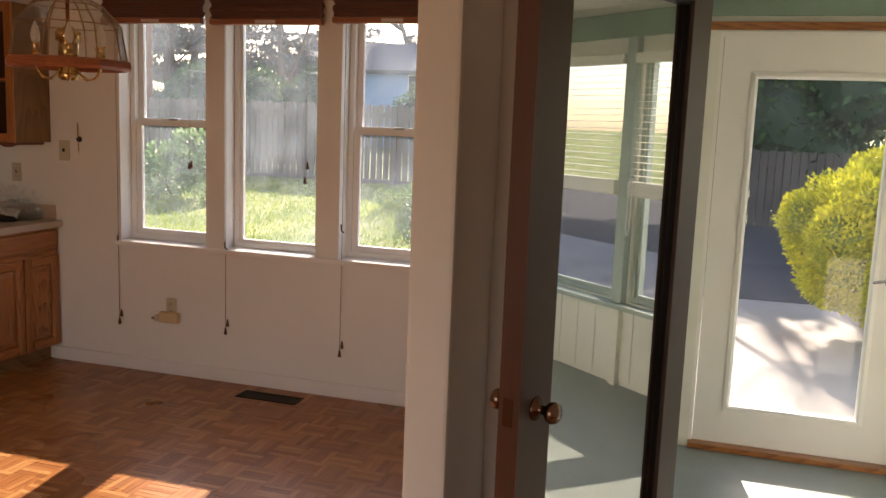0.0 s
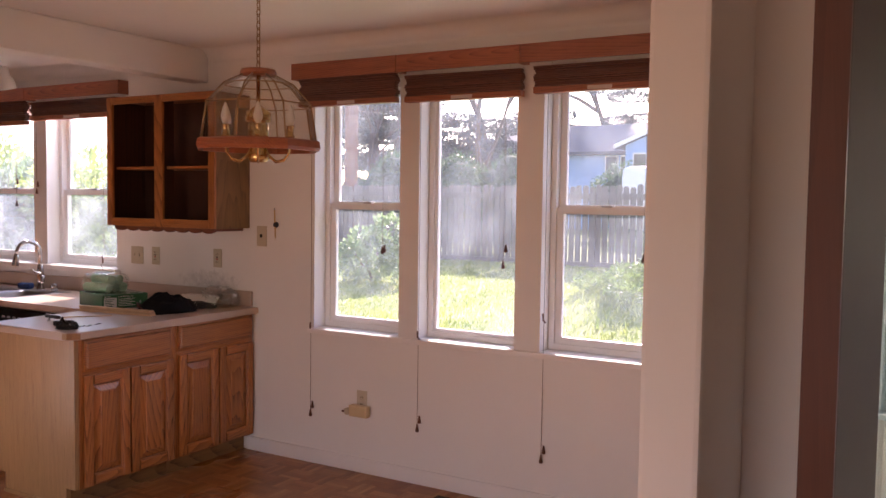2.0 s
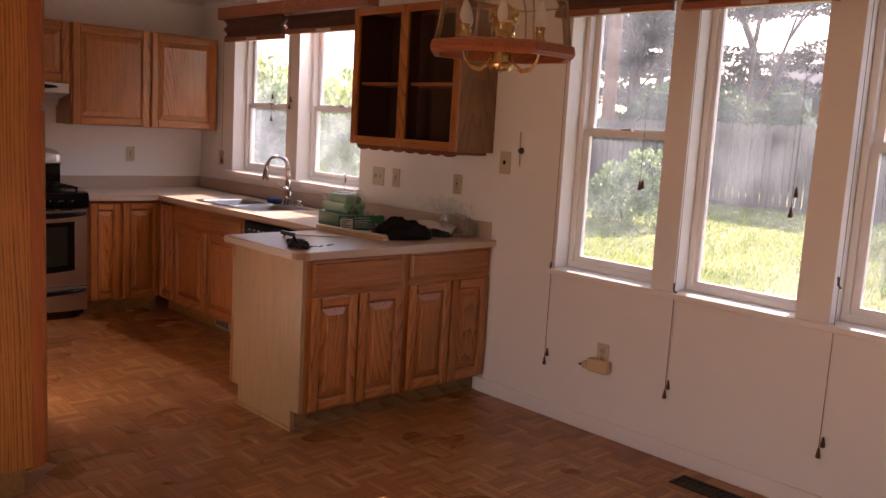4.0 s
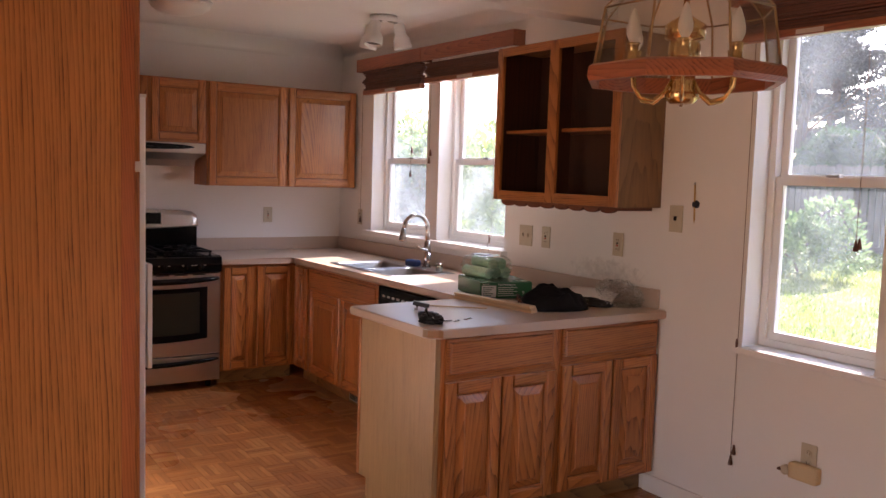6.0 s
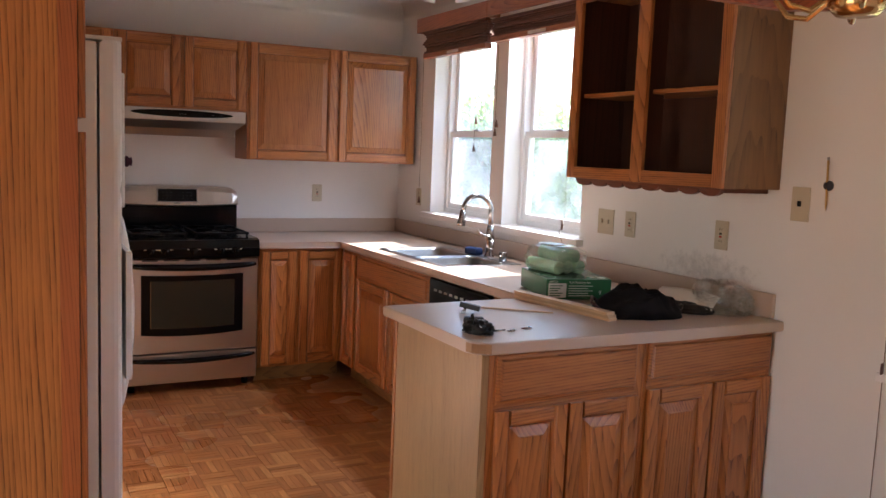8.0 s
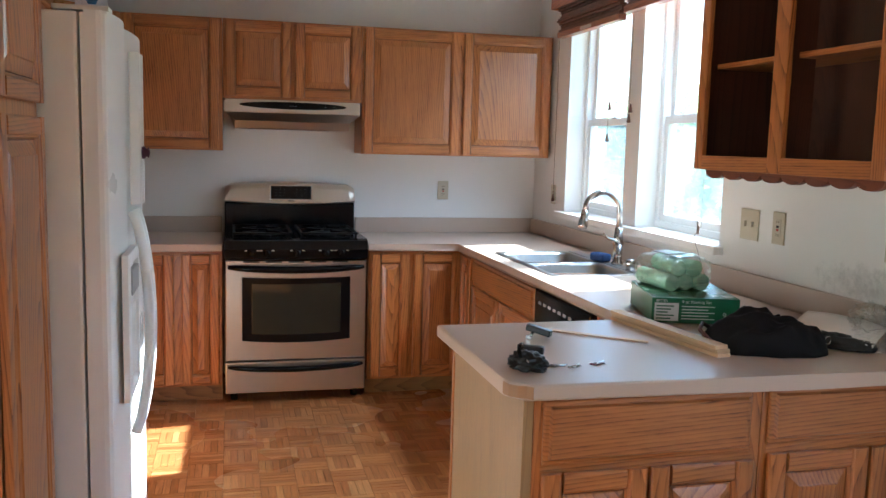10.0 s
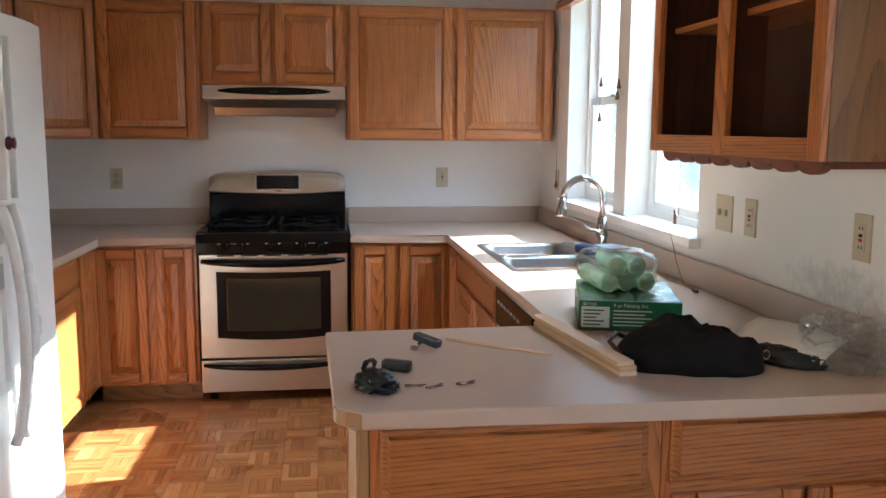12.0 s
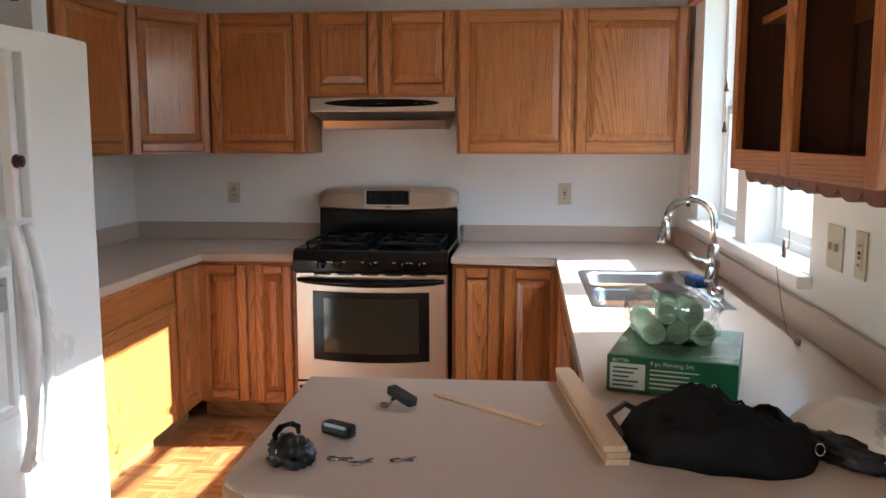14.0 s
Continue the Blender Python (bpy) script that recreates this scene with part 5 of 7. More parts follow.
bm = bmesh.new()
tube(bm, [(-0.004, -0.0138, 0.1003), (-0.0045, -0.0138, 0.112)], 0.004, 6)
part("eraser", bm, grey_plastic, pc)

# floor register and toe-kick grille
vg = thing("floor_register", pose(-2.29, 4.385, 0), "dark brown metal floor register", "register")
bm = bmesh.new()
for b_ in ((0, 0.375, 0, 0.014), (0, 0.375, 0.106, 0.12), (0, 0.014, 0.014, 0.106), (0.361, 0.375, 0.014, 0.106)):
    box(bm, *b_, 0.0005, 0.006)
bronze = plain("dark_bronze_metal", (0.035, 0.022, 0.015), 0.5, 0.6)
part("frame", bm, bronze, vg)
bm = bmesh.new()
box(bm, 0.014, 0.361, 0.014, 0.106, 0.0005, 0.0012)
part("backing", bm, black_matt, vg)
for k in range(12):
    bm = bmesh.new()
    box(bm, 0.026 + k * 0.027, 0.036 + k * 0.027, 0.0145, 0.1055, 0.0014, 0.005)
    part("louvre", bm, bronze, vg)
vg = thing("toe_kick_grille", pose(-5.80, YW - 0.645 + 0.07, 0.02), "small grey metal grille in the toe kick", "grille")
bm = bmesh.new()
box(bm, 0, 0.20, -0.006, -0.0005, 0, 0.065, 0.002)
part("frame", bm, grey_plastic, vg)
for k in range(9):
    bm = bmesh.new()
    box(bm, 0.015 + k * 0.02, 0.027 + k * 0.02, -0.0075, -0.0058, 0.01, 0.055)
    part("slot", bm, black_matt, vg)

# ---------------- chandelier ----------------
LX, LY, LZ = -2.383, 3.214, 1.757
ch = thing("chandelier", Matrix.Translation((LX, LY, LZ)), "octagonal glass and brass lantern chandelier with wooden rim", "chandelier")
oct_ = lambda r, z: [Vector((r * math.cos(radians(22.5 + 45 * k)), r * math.sin(radians(22.5 + 45 * k)), z)) for k in range(8)]
bm = bmesh.new()
loops = [oct_(r, z) for r, z in ((0.248, 0.0), (0.254, 0.012), (0.250, 0.036), (0.240, 0.042), (0.228, 0.042), (0.228, 0.0))]
rows = [[bm.verts.new(p_) for p_ in l] for l in loops]
for a, b in zip(rows, rows[1:] + rows[:1]):
    for k in range(8):
        bm.faces.new([a[k], a[(k + 1) % 8], b[(k + 1) % 8], b[k]])
part("wooden_rim", bm, cherry, ch)
prof = [(0.236, 0.043), (0.214, 0.180), (0.142, 0.258), (0.066, 0.296)]
for (r0, z0), (r1, z1) in zip(prof, prof[1:]):
    a, b = oct_(r0, z0), oct_(r1, z1)
    for k in range(8):
        q = [a[k], a[(k + 1) % 8], b[(k + 1) % 8], b[k]]
        c0 = sum(q, Vector()) / 4
        q = [c0 + (p_ - c0) * 0.985 for p_ in q]
        nrm = (q[1] - q[0]).cross(q[3] - q[0]).normalized() * 0.0015
        bm = bmesh.new()
        o_, i_ = [bm.verts.new(p_ + nrm) for p_ in q], [bm.verts.new(p_ - nrm) for p_ in q]
        bm.faces.new(o_)
        bm.faces.new(i_[::-1])
        for s_ in range(4):
            bm.faces.new([o_[s_], i_[s_], i_[(s_ + 1) % 4], o_[(s_ + 1) % 4]])
        gp = part("glass_panel", bm, smoked_pane, ch)
for k in range(8):
    bm = bmesh.new()
    tube(bm, [oct_(r, z)[k] for r, z in prof], 0.0032, 6)
    part("rib", bm, bronze_came, ch)
for r, z in prof[1:3]:
    bm = bmesh.new()
    l = oct_(r, z)
    for k in range(8):
        tube(bm, [l[k], l[(k + 1) % 8]], 0.0026, 6)
    part("band", bm, bronze_came, ch)
bm = bmesh.new()
lathe(bm, [(0.0, 0.296), (0.066, 0.296), (0.072, 0.304), (0.066, 0.318), (0.0, 0.322)], None, 24)
part("top_cap", bm, cherry, ch, "turned wooden top cap")
bm = bmesh.new()
lathe(bm, [(0.0, -0.045), (0.030, -0.045), (0.045, -0.030), (0.034, -0.01), (0.030, 0.03), (0.040, 0.05), (0.040, 0.10), (0.034, 0.11), (0.05, 0.115), (0.05, 0.15), (0.02, 0.17), (0.008, 0.18), (0.008, 0.30)], None, 20)
part("hub", bm, brass, ch)
bulb_glass = plain("frosted_bulb_glass", (0.8, 0.78, 0.74), 0.3, relief=0)
for k in range(6):
    a = radians(60 * k + 12)
    ca, sa = math.cos(a), math.sin(a)
    pts = [(r * ca, r * sa, z) for r, z in ((0.03, 0.012), (0.05, -0.02), (0.08, -0.042), (0.115, -0.035), (0.138, -0.008), (0.142, 0.03), (0.142, 0.05))]
    bm = bmesh.new()
    tube(bm, pts, 0.0048, 8)
    arm = part("arm", bm, brass, ch)
    mm = Matrix.Translation((0.142 * ca, 0.142 * sa, 0.05))
    bm = bmesh.new()
    lathe(bm, [(0.0, 0.0), (0.014, 0.0), (0.018, 0.006), (0.012, 0.012), (0.014, 0.04), (0.018, 0.046), (0.0, 0.048)], mm, 14)
    part("candle_cup", bm, brass, arm)
    bm = bmesh.new()
    lathe(bm, [(0.0, 0.048), (0.009, 0.049), (0.017, 0.065), (0.018, 0.08), (0.012, 0.105), (0.005, 0.125), (0.0, 0.132)], mm, 14)
    part("bulb", bm, bulb_glass, arm)
top_z = CEIL - LZ
n_links = int((top_z - 0.345) / 0.026)
for k in range(n_links + 1):
    bm = bmesh.new()
    zc = 0.335 + k * (top_z - 0.355) / n_links
    pts = [(0.008 * math.cos(a), 0, zc + 0.018 * math.sin(a)) for a in [2 * math.pi * q / 10 for q in range(11)]]
    if k % 2:
        pts = [(0, x, z) for x, _, z in pts]
    tube(bm, pts, 0.0022, 5)
    part("chain_link", bm, bronze_came, ch)
bm = bmesh.new()
lathe(bm, [(0.05, top_z - 0.0005), (0.05, top_z - 0.012), (0.02, top_z - 0.03), (0, top_z - 0.03)], None, 20)
part("canopy", bm, brass, ch)

# ---------------- ceiling lamps ----------------
sl = thing("ceiling_spotlights", pose(-5.74, 4.19, CEIL), "white ceiling fixture with three tilted spot cans", "ceiling light")
bm = bmesh.new()
lathe(bm, [(0.085, -0.0005), (0.085, -0.02), (0.05, -0.032), (0.0, -0.032)], None, 24)
part("base", bm, vinyl, sl)
for k, (a, t) in enumerate(((200, 14), (300, 10), (60, 12))):
    mm = pose(0.095 * math.cos(radians(a)), 0.095 * math.sin(radians(a)), -0.045, t * math.sin(radians(a)), -t * math.cos(radians(a)), 0)
    bm = bmesh.new()
    lathe(bm, [(0.026, 0.0), (0.036, -0.012), (0.036, -0.066), (0.054, -0.098), (0.058, -0.155), (0.054, -0.155), (0.048, -0.12), (0, -0.105)], mm, 20)
    cn = part("spot_can", bm, vinyl, sl)
    bm = bmesh.new()
    lathe(bm, [(0.0, -0.138), (0.051, -0.138), (0.0, -0.130)], mm, 18)
    part("lens", bm, black_gloss, cn)
    bm = bmesh.new()
    tube(bm, [(0.02 * math.cos(radians(a)), 0.02 * math.sin(radians(a)), -0.03), mm @ Vector((0, 0, 0))], 0.006, 6)
    part("swivel", bm, grey_plastic, cn)
dl = thing("ceiling_dome_light", pose(-6.15, 3.02, CEIL), "shallow white glass dome ceiling light", "ceiling light")
bm = bmesh.new()
lathe(bm, [(0.19, -0.0005), (0.19, -0.012), (0.18, -0.016), (0.0, -0.016)], None, 32)
part("base", bm, vinyl, dl)
bm = bmesh.new()
lathe(bm, [(0.18, -0.017), (0.175, -0.035), (0.14, -0.062), (0.08, -0.08), (0.0, -0.086)], None, 32)
part("dome", bm, bulb_glass, dl)

# ---------------- things on the peninsula ----------------
def blob(rx, ry, rz, seed, amp, freq, sub=4, flat=0.0, ridged=False, boxy=1.0):
    """A crumpled lump with folds; its underside is flattened."""
    bm = bmesh.new()
    bmesh.ops.create_icosphere(bm, subdivisions=sub, radius=1.0)
    for v in bm.verts:
        d = v.co.normalized()
        q = d * freq + Vector((seed, seed * 0.7, -seed))
        nz = noise.noise(q) + 0.5 * noise.noise(q * 2.3)
        if ridged:
            nz = 0.8 - 1.8 * abs(noise.noise(q)) - 0.8 * abs(noise.noise(q * 2.1))
        s_ = 1 + amp * nz
        e_ = [math.copysign(abs(c) ** boxy, c) for c in d]
        p_ = Vector((e_[0] * rx, e_[1] * ry, e_[2] * rz)) * s_
        if p_.z < flat:
            p_.z = flat + (p_.z - flat) * 0.05
        v.co = p_
    lo = min(v.co.z for v in bm.verts)
    for v in bm.verts:
        v.co.z -= lo
    return bm


gb = thing("painting_kit_box", pose(-4.296, 3.981, CT, 0, 0, 75), "flat green cardboard painting kit box", "box")
green_card = plain("green_card", (0.012, 0.11, 0.045), 0.35, vary=0.12, scale=12, relief=0.02)
white_ink = plain("white_print", (0.6, 0.62, 0.6), 0.6, relief=0)
bm = bmesh.new()
box(bm, 0, 0.28, 0, 0.34, 0, 0.083, 0.003)
part("carton", bm, green_card, gb)
bm = bmesh.new()
box(bm, 0.008, 0.085, -0.0015, -0.0003, 0.008, 0.066)
part("label_panel", bm, white_ink, gb)
bm = bmesh.new()
box(bm, 0.004, 0.276, 0.004, 0.336, 0.0833, 0.0840)
part("printed_top", bm, plain("pale_green_print", (0.10, 0.22, 0.14), 0.25, vary=0.5, scale=9, relief=0), gb)


def lettering(text, parent, m, size, mt):
    cu = bpy.data.curves.new("lettering", "FONT")
    cu.body, cu.size, cu.extrude = text, size, 0.0003
    tmp = bpy.data.objects.new("lettering", cu)
    scene.collection.objects.link(tmp)
    me = bpy.data.meshes.new_from_object(tmp.evaluated_get(bpy.context.evaluated_depsgraph_get()))
    bpy.data.objects.remove(tmp)
    me.materials.clear()
    me.materials.append(mt)
    ob = new("lettering", me)
    ob.parent = parent
    ob.matrix_basis = m
    return ob


lettering("9 pc Painting Set", gb, pose(0.095, -0.001, 0.066, 90), 0.014, white_ink)
lettering("9", gb, pose(0.225, -0.001, 0.02, 90), 0.026, white_ink)
lettering("BETTER", gb, pose(0.012, -0.001, 0.069, 90), 0.011, white_ink)
for k in range(5):
    bm = bmesh.new()
    box(bm, 0.095, 0.20 - 0.02 * (k % 2), -0.001, -0.0003, 0.054 - k * 0.010, 0.057 - k * 0.010)
    part("text_line", bm, white_ink, gb)
    bm = bmesh.new()
    box(bm, 0.014, 0.07 - 0.01 * (k % 3), -0.0022, -0.0016, 0.054 - k * 0.010, 0.058 - k * 0.010)
    part("text_line", bm, green_card, gb)
mint = plain("mint_roller_nap", (0.40, 0.66, 0.46), 0.85, vary=0.1, grain=220, relief=0.7)
film = glass("clear_plastic_film", (0.98, 0.99, 0.98), 0.07, dirt=0.035, mirror=0.11)
rp = thing("paint_roller_pack", pose(-4.480, 4.150, CT + 0.0845, 0, 0, 2), "mint green paint roller covers in a clear plastic bag", "paint rollers")
k = 0
for row, (n_, z_) in enumerate(((3, 0.028), (2, 0.075))):
    for q in range(n_):
        bm = bmesh.new()
        y_ = (q - (n_ - 1) / 2) * 0.057
        mm = pose(0.095 - 0.012 * (k % 2), y_, z_, 0, -90, (0, -5, 6, -12, 9)[k])
        lathe(bm, [(0.019, 0.0), (0.0275, 0.0), (0.028, 0.004), (0.028, 0.196), (0.0275, 0.20), (0.019, 0.20), (0.019, 0.19), (0.019, 0.01), (0.019, 0.0)], mm, 18)
        part("roller_cover", bm, mint, rp)
        k += 1
b2 = blob(0.124, 0.104, 0.058, 3.0, 0.14, 3.4, 5, -1, False, 0.6)
bmesh.ops.translate(b2, verts=b2.verts, vec=(0, 0, -0.002))
part("plastic_wrap", b2, film, rp, smooth=True)
bm = bmesh.new()
box(bm, -0.05, 0.055, -0.045, 0.03, 0.1165, 0.1175, 0, pose(-0.03, 0.0, 0, 0, 0, 8))
part("wrap_label", bm, plain("dark_label_print", (0.04, 0.02, 0.03), 0.3, relief=0), rp)

pine = oak("raw_pine", (0.62, 0.42, 0.24), (0.48, 0.29, 0.14), "x", 0.6, contrast=0.4)
v0, v1 = Vector((-4.365, 3.888)), Vector((-3.845, 3.962))
lb = thing("lath_bundle", pose(v0.x, v0.y, CT, 0, 0, math.degrees(math.atan2(v1.y - v0.y, v1.x - v0.x))), "bundle of pale raw wooden laths on the worktop", "wood strips")
for k, (dy, z0, z1, e) in enumerate(((0.0, 0.0, 0.010, 0.0), (0.003, 0.0103, 0.020, 0.006), (-0.002, 0.0203, 0.031, 0.010))):
    bm = bmesh.new()
    prism(bm, [(0, -0.016 + dy), (0.03, -0.021 + dy), (0.525 - e, -0.021 + dy), (0.525 - e, 0.021 + dy), (0.03, 0.021 + dy), (0, 0.016 + dy)], z0, z1)
    part("lath", bm, pine, lb)
v0, v1 = Vector((-4.223, 3.602)), Vector((-4.032, 3.835))
sk = thing("stir_stick", pose(v0.x, v0.y, CT, 0, 0, math.degrees(math.atan2(v1.y - v0.y, v1.x - v0.x))), "thin flat wooden stir stick", "stick")
bm = bmesh.new()
L_ = (v1 - v0).length
prism(bm, [(0, -0.007), (0.02, -0.011), (L_ - 0.03, -0.009), (L_, -0.006), (L_, 0.006), (L_ - 0.03, 0.009), (0.02, 0.011), (0, 0.007)], 0.0003, 0.0045)
part("stick", bm, pine, sk)

cloth = plain("black_nylon_fabric", (0.0045, 0.004, 0.005), 0.75, vary=0.3, scale=30, grain=500, relief=0.25)
cloth.node_tree.nodes["Principled BSDF"].inputs["Specular IOR Level"].default_value = 0.22
bg_ = thing("fabric_bag", pose(-3.942, 4.148, CT, 0, 0, 74), "slumped black fabric bag with folds", "bag")
bm = bmesh.new()
NR, NA = 26, 72


def bag_height(x, y):
    """Slumped cloth: a creased ridge, and a sunken mouth behind it."""
    u_, v_ = x / 0.18, y / 0.135
    r2 = u_ * u_ + v_ * v_
    h_ = 0.076 * max(0.0, 1 - r2 ** 1.5) ** 0.75
    h_ += 0.020 * math.exp(-((x + 0.02) / 0.05) ** 2 - ((y - 0.01) / 0.045) ** 2)
    h_ -= 0.034 * math.exp(-((x - 0.055) / 0.06) ** 2 - ((y - 0.035) / 0.035) ** 2)
    fold = 1 - 2.2 * abs(noise.noise(Vector((x * 6 + y * 4, y * 12 - x * 3, 3.7)))) - 0.8 * abs(noise.noise(Vector((x * 22, y * 30, 9.1))))
    return max(0.0, h_ + 0.026 * fold * min(1.0, 3 * max(0.0, 1 - r2)) * (h_ > 0.004))


rings_ = []
for i_ in range(NR + 1):
    rr = (i_ / NR) ** 0.8
    ring_ = []
    for q in range(NA):
        a = 2 * math.pi * q / NA
        k = rr * (1 + 0.16 * noise.noise(Vector((math.cos(a) * 2.2, math.sin(a) * 2.2, 5.0))))
        x, y = 0.18 * k * math.cos(a), 0.135 * k * math.sin(a)
        ring_.append(bm.verts.new((x, y, 0.0 if i_ == NR else bag_height(x, y) + 0.006)))
    rings_.append(ring_)
for a, b in zip(rings_, rings_[1:]):
    for q in range(NA):
        bm.faces.new([a[q], a[(q + 1) % NA], b[(q + 1) % NA], b[q]])
bm.faces.new(rings_[0])
bm.faces.new(rings_[-1][::-1])
bmesh.ops.recalc_face_normals(bm, faces=bm.faces[:])
part("bag_body", bm, cloth, bg_, smooth=True)
bm = bmesh.new()
mouth_ = [(0.055 + 0.062 * math.cos(a), 0.036 + 0.03 * math.sin(a)) for a in [2 * math.pi * q / 24 for q in range(25)]]
tube(bm, [(x, y, bag_height(x, y) + 0.008 + 0.004 * math.sin(5 * x * 40)) for x, y in mouth_], 0.004, 6)
part("mouth_hem", bm, cloth, bg_)
bm = bmesh.new()
tube(bm, [(-0.16, -0.05, 0.02), (-0.19, -0.03, 0.05), (-0.17, 0.02, 0.06), (-0.14, 0.04, 0.04)], 0.006, 7)
part("leather_strap", bm, plain("dark_red_leather", (0.07, 0.02, 0.015), 0.5), bg_)
bm = bmesh.new()
tube(bm, [(0.172 + 0.008 * math.cos(a), -0.02, 0.03 + 0.011 * math.sin(a)) for a in [2 * math.pi * q / 12 for q in range(13)]], 0.0015, 6)
part("ring", bm, chrome, bg_)
ps = thing("plastic_bag", pose(-3.86, 4.505, CT, 0, 0, 20), "crumpled clear plastic bag", "plastic bag")
part("film", blob(0.098, 0.08, 0.072, 23.0, 0.40, 3.4, 5, -0.04, True), film, ps)
b2 = blob(0.055, 0.05, 0.05, 29.0, 0.45, 3.6, 4, -0.03, True)
bmesh.ops.translate(b2, verts=b2.verts, vec=(-0.055, -0.01, 0.04))
part("gathered_mouth", b2, film, ps)
sheath_mat = plain("black_polythene", (0.01, 0.01, 0.011), 0.42, vary=0.3, relief=0.1)
bk = thing("plastic_sheath", pose(-3.915, 4.358, CT, 0, 0, 33), "crumpled black plastic sheath", "plastic")
part("sheath", blob(0.088, 0.036, 0.028, 7.0, 0.34, 3.4, 4, -0.01, True), sheath_mat, bk, smooth=True)
part("tied_end", blob(0.03, 0.022, 0.018, 17.0, 0.34, 3.0, 3, -0.01, True), sheath_mat, bk, smooth=True).matrix_basis = pose(0.08, 0.015, 0)
pp = thing("folded_paper", pose(-3.955, 4.405, CT + 0.046, 20, 0, 30), "white folded sheet of card", "paper")
bm = bmesh.new()
rows = []
for k in range(9):
    x = -0.115 + 0.029 * k
    zz = 0.012 - 0.00085 * (k - 3) ** 2 * (1 if k > 3 else 0.3)
    rows.append([bm.verts.new((x, -0.062 + 0.031 * q, zz + 0.004 * q - 0.0012 * q * q + 0.001 * math.sin(k * 1.7 + q))) for q in range(5)])
for a, b in zip(rows, rows[1:]):
    for q in range(4):
        bm.faces.new([a[q], a[q + 1], b[q + 1], b[q]])
g_ = bmesh.ops.extrude_face_region(bm, geom=bm.faces[:])
bmesh.ops.translate(bm, verts=[v for v in g_["geom"] if isinstance(v, bmesh.types.BMVert)], vec=(0, 0, -0.0012))
part("sheet", bm, plain("white_card", (0.84, 0.82, 0.79), 0.7, relief=0.05), pp, smooth=True)
pu = thing("leather_pouch", pose(-3.812, 3.392, CT, 0, 0, 30), "small black leather pouch with straps and a snap", "pouch")
part("pouch_body", blob(0.05, 0.036, 0.028, 41.0, 0.35, 2.4, 4, -0.012, True), plain("black_leather", (0.006, 0.0055, 0.0055), 0.4, vary=0.3, grain=300, relief=0.3), pu, smooth=True)
for a0 in (0, 50):
    bm = bmesh.new()
    tube(bm, [(-0.05 + 0.01 * q, 0.028 * math.cos(q * 0.7 + a0), 0.03 + 0.028 * math.sin(q * 0.62)) for q in range(7)], 0.0042, 6)
    part("strap", bm, black_gloss, pu)
bm = bmesh.new()
lathe(bm, [(0.006, 0), (0.006, 0.002), (0.0, 0.003)], pose(0.022, -0.031, 0.026, 70), 10)
part("snap", bm, chrome, pu)
dark_bar = plain("dark_blue_black_plastic", (0.005, 0.006, 0.011), 0.3, relief=0)
hb = thing("black_handle", pose(-3.945, 3.448, CT, 0, 0, 62), "short black ribbed plastic handle", "handle")
bm = bmesh.new()
box(bm, -0.035, 0.035, -0.014, 0.014, 0.0, 0.026, 0.008)
part("grip", bm, dark_bar, hb, smooth=False)
hb = thing("cabinet_pull", pose(-4.14, 3.538, CT, 0, 0, 48), "dark blue plastic pull with a metal stem", "handle")
bm = bmesh.new()
box(bm, -0.038, 0.038, -0.012, 0.012, 0.012, 0.032, 0.004, pose(0, 0, 0, 0, 10, 0))
part("grip", bm, dark_bar, hb)
bm = bmesh.new()
tube(bm, [(-0.012, -0.03, 0.005), (-0.012, -0.008, 0.014)], 0.005, 8)
box(bm, -0.02, -0.004, -0.04, -0.03, 0.0003, 0.010)
part("stem", bm, chrome, hb)
key_red = plain("red_key_cap", (0.12, 0.02, 0.035), 0.5, relief=0)
for x, y, a, caps in ((-3.822, 3.473, 70, None), (-3.808, 3.516, 110, None), (-3.828, 3.586, 95, key_red)):
    ky = thing("small_keys", pose(x, y, CT, 0, 0, a), "small pair of metal keys lying flat", "keys", "keys on the worktop")
    for q, (b_, ang_) in enumerate(((0.0, 0), (0.006, 28))):
        bm = bmesh.new()
        mm = pose(b_, 0, 0.0003 + 0.0022 * q, 0, 0, ang_)
        lathe(bm, [(0.0085, 0), (0.0085, 0.0018), (0, 0.0018)], mm @ Matrix.Translation((-0.012, 0, 0)), 12)
        box(bm, -0.005, 0.022, -0.003, 0.003, 0, 0.0018, 0, mm)
        part("key", bm, caps if (caps and q == 0) else chrome, ky)


# ---------------- glazed door to the porch, standing open ----------------
door_brown = oak("dark_stained_door_wood", (0.10, 0.035, 0.02), (0.055, 0.02, 0.012), "z", 0.4, contrast=0.6)
door_grey = plain("weathered_taupe_door_paint", (0.060, 0.037, 0.026), 0.5, vary=0.12, scale=14, relief=0.1)
DA, DT, DW = (-0.158, 1.92), 69.5, 0.905
pd = thing("door_1", pose(DA[0], DA[1], 0.006, 0, 0, DT), "dark brown glazed porch door standing open", "door")
pd["kind"] = "structure"
for nm, b_ in (("stile", (0, 0.128, -0.008, 0.044, 0, 2.035)), ("stile", (0.775, DW, -0.008, 0.044, 0, 2.035)), ("rail", (0.128, 0.775, -0.008, 0.044, 0, 0.24)), ("rail", (0.128, 0.775, -0.008, 0.044, 1.935, 2.035))):
    bm = bmesh.new()
    box(bm, *b_, 0.002)
    part(nm, bm, door_grey, pd)
bm = bmesh.new()
box(bm, -0.004, -0.0002, -0.008, 0.044, 0, 2.035)
part("lock_edge", bm, door_brown, pd, "dark red-brown door edge")
bm = bmesh.new()
box(bm, 0.129, 0.774, 0.018, 0.022, 0.241, 1.934)
gp = part("pane", bm, door_pane, pd)
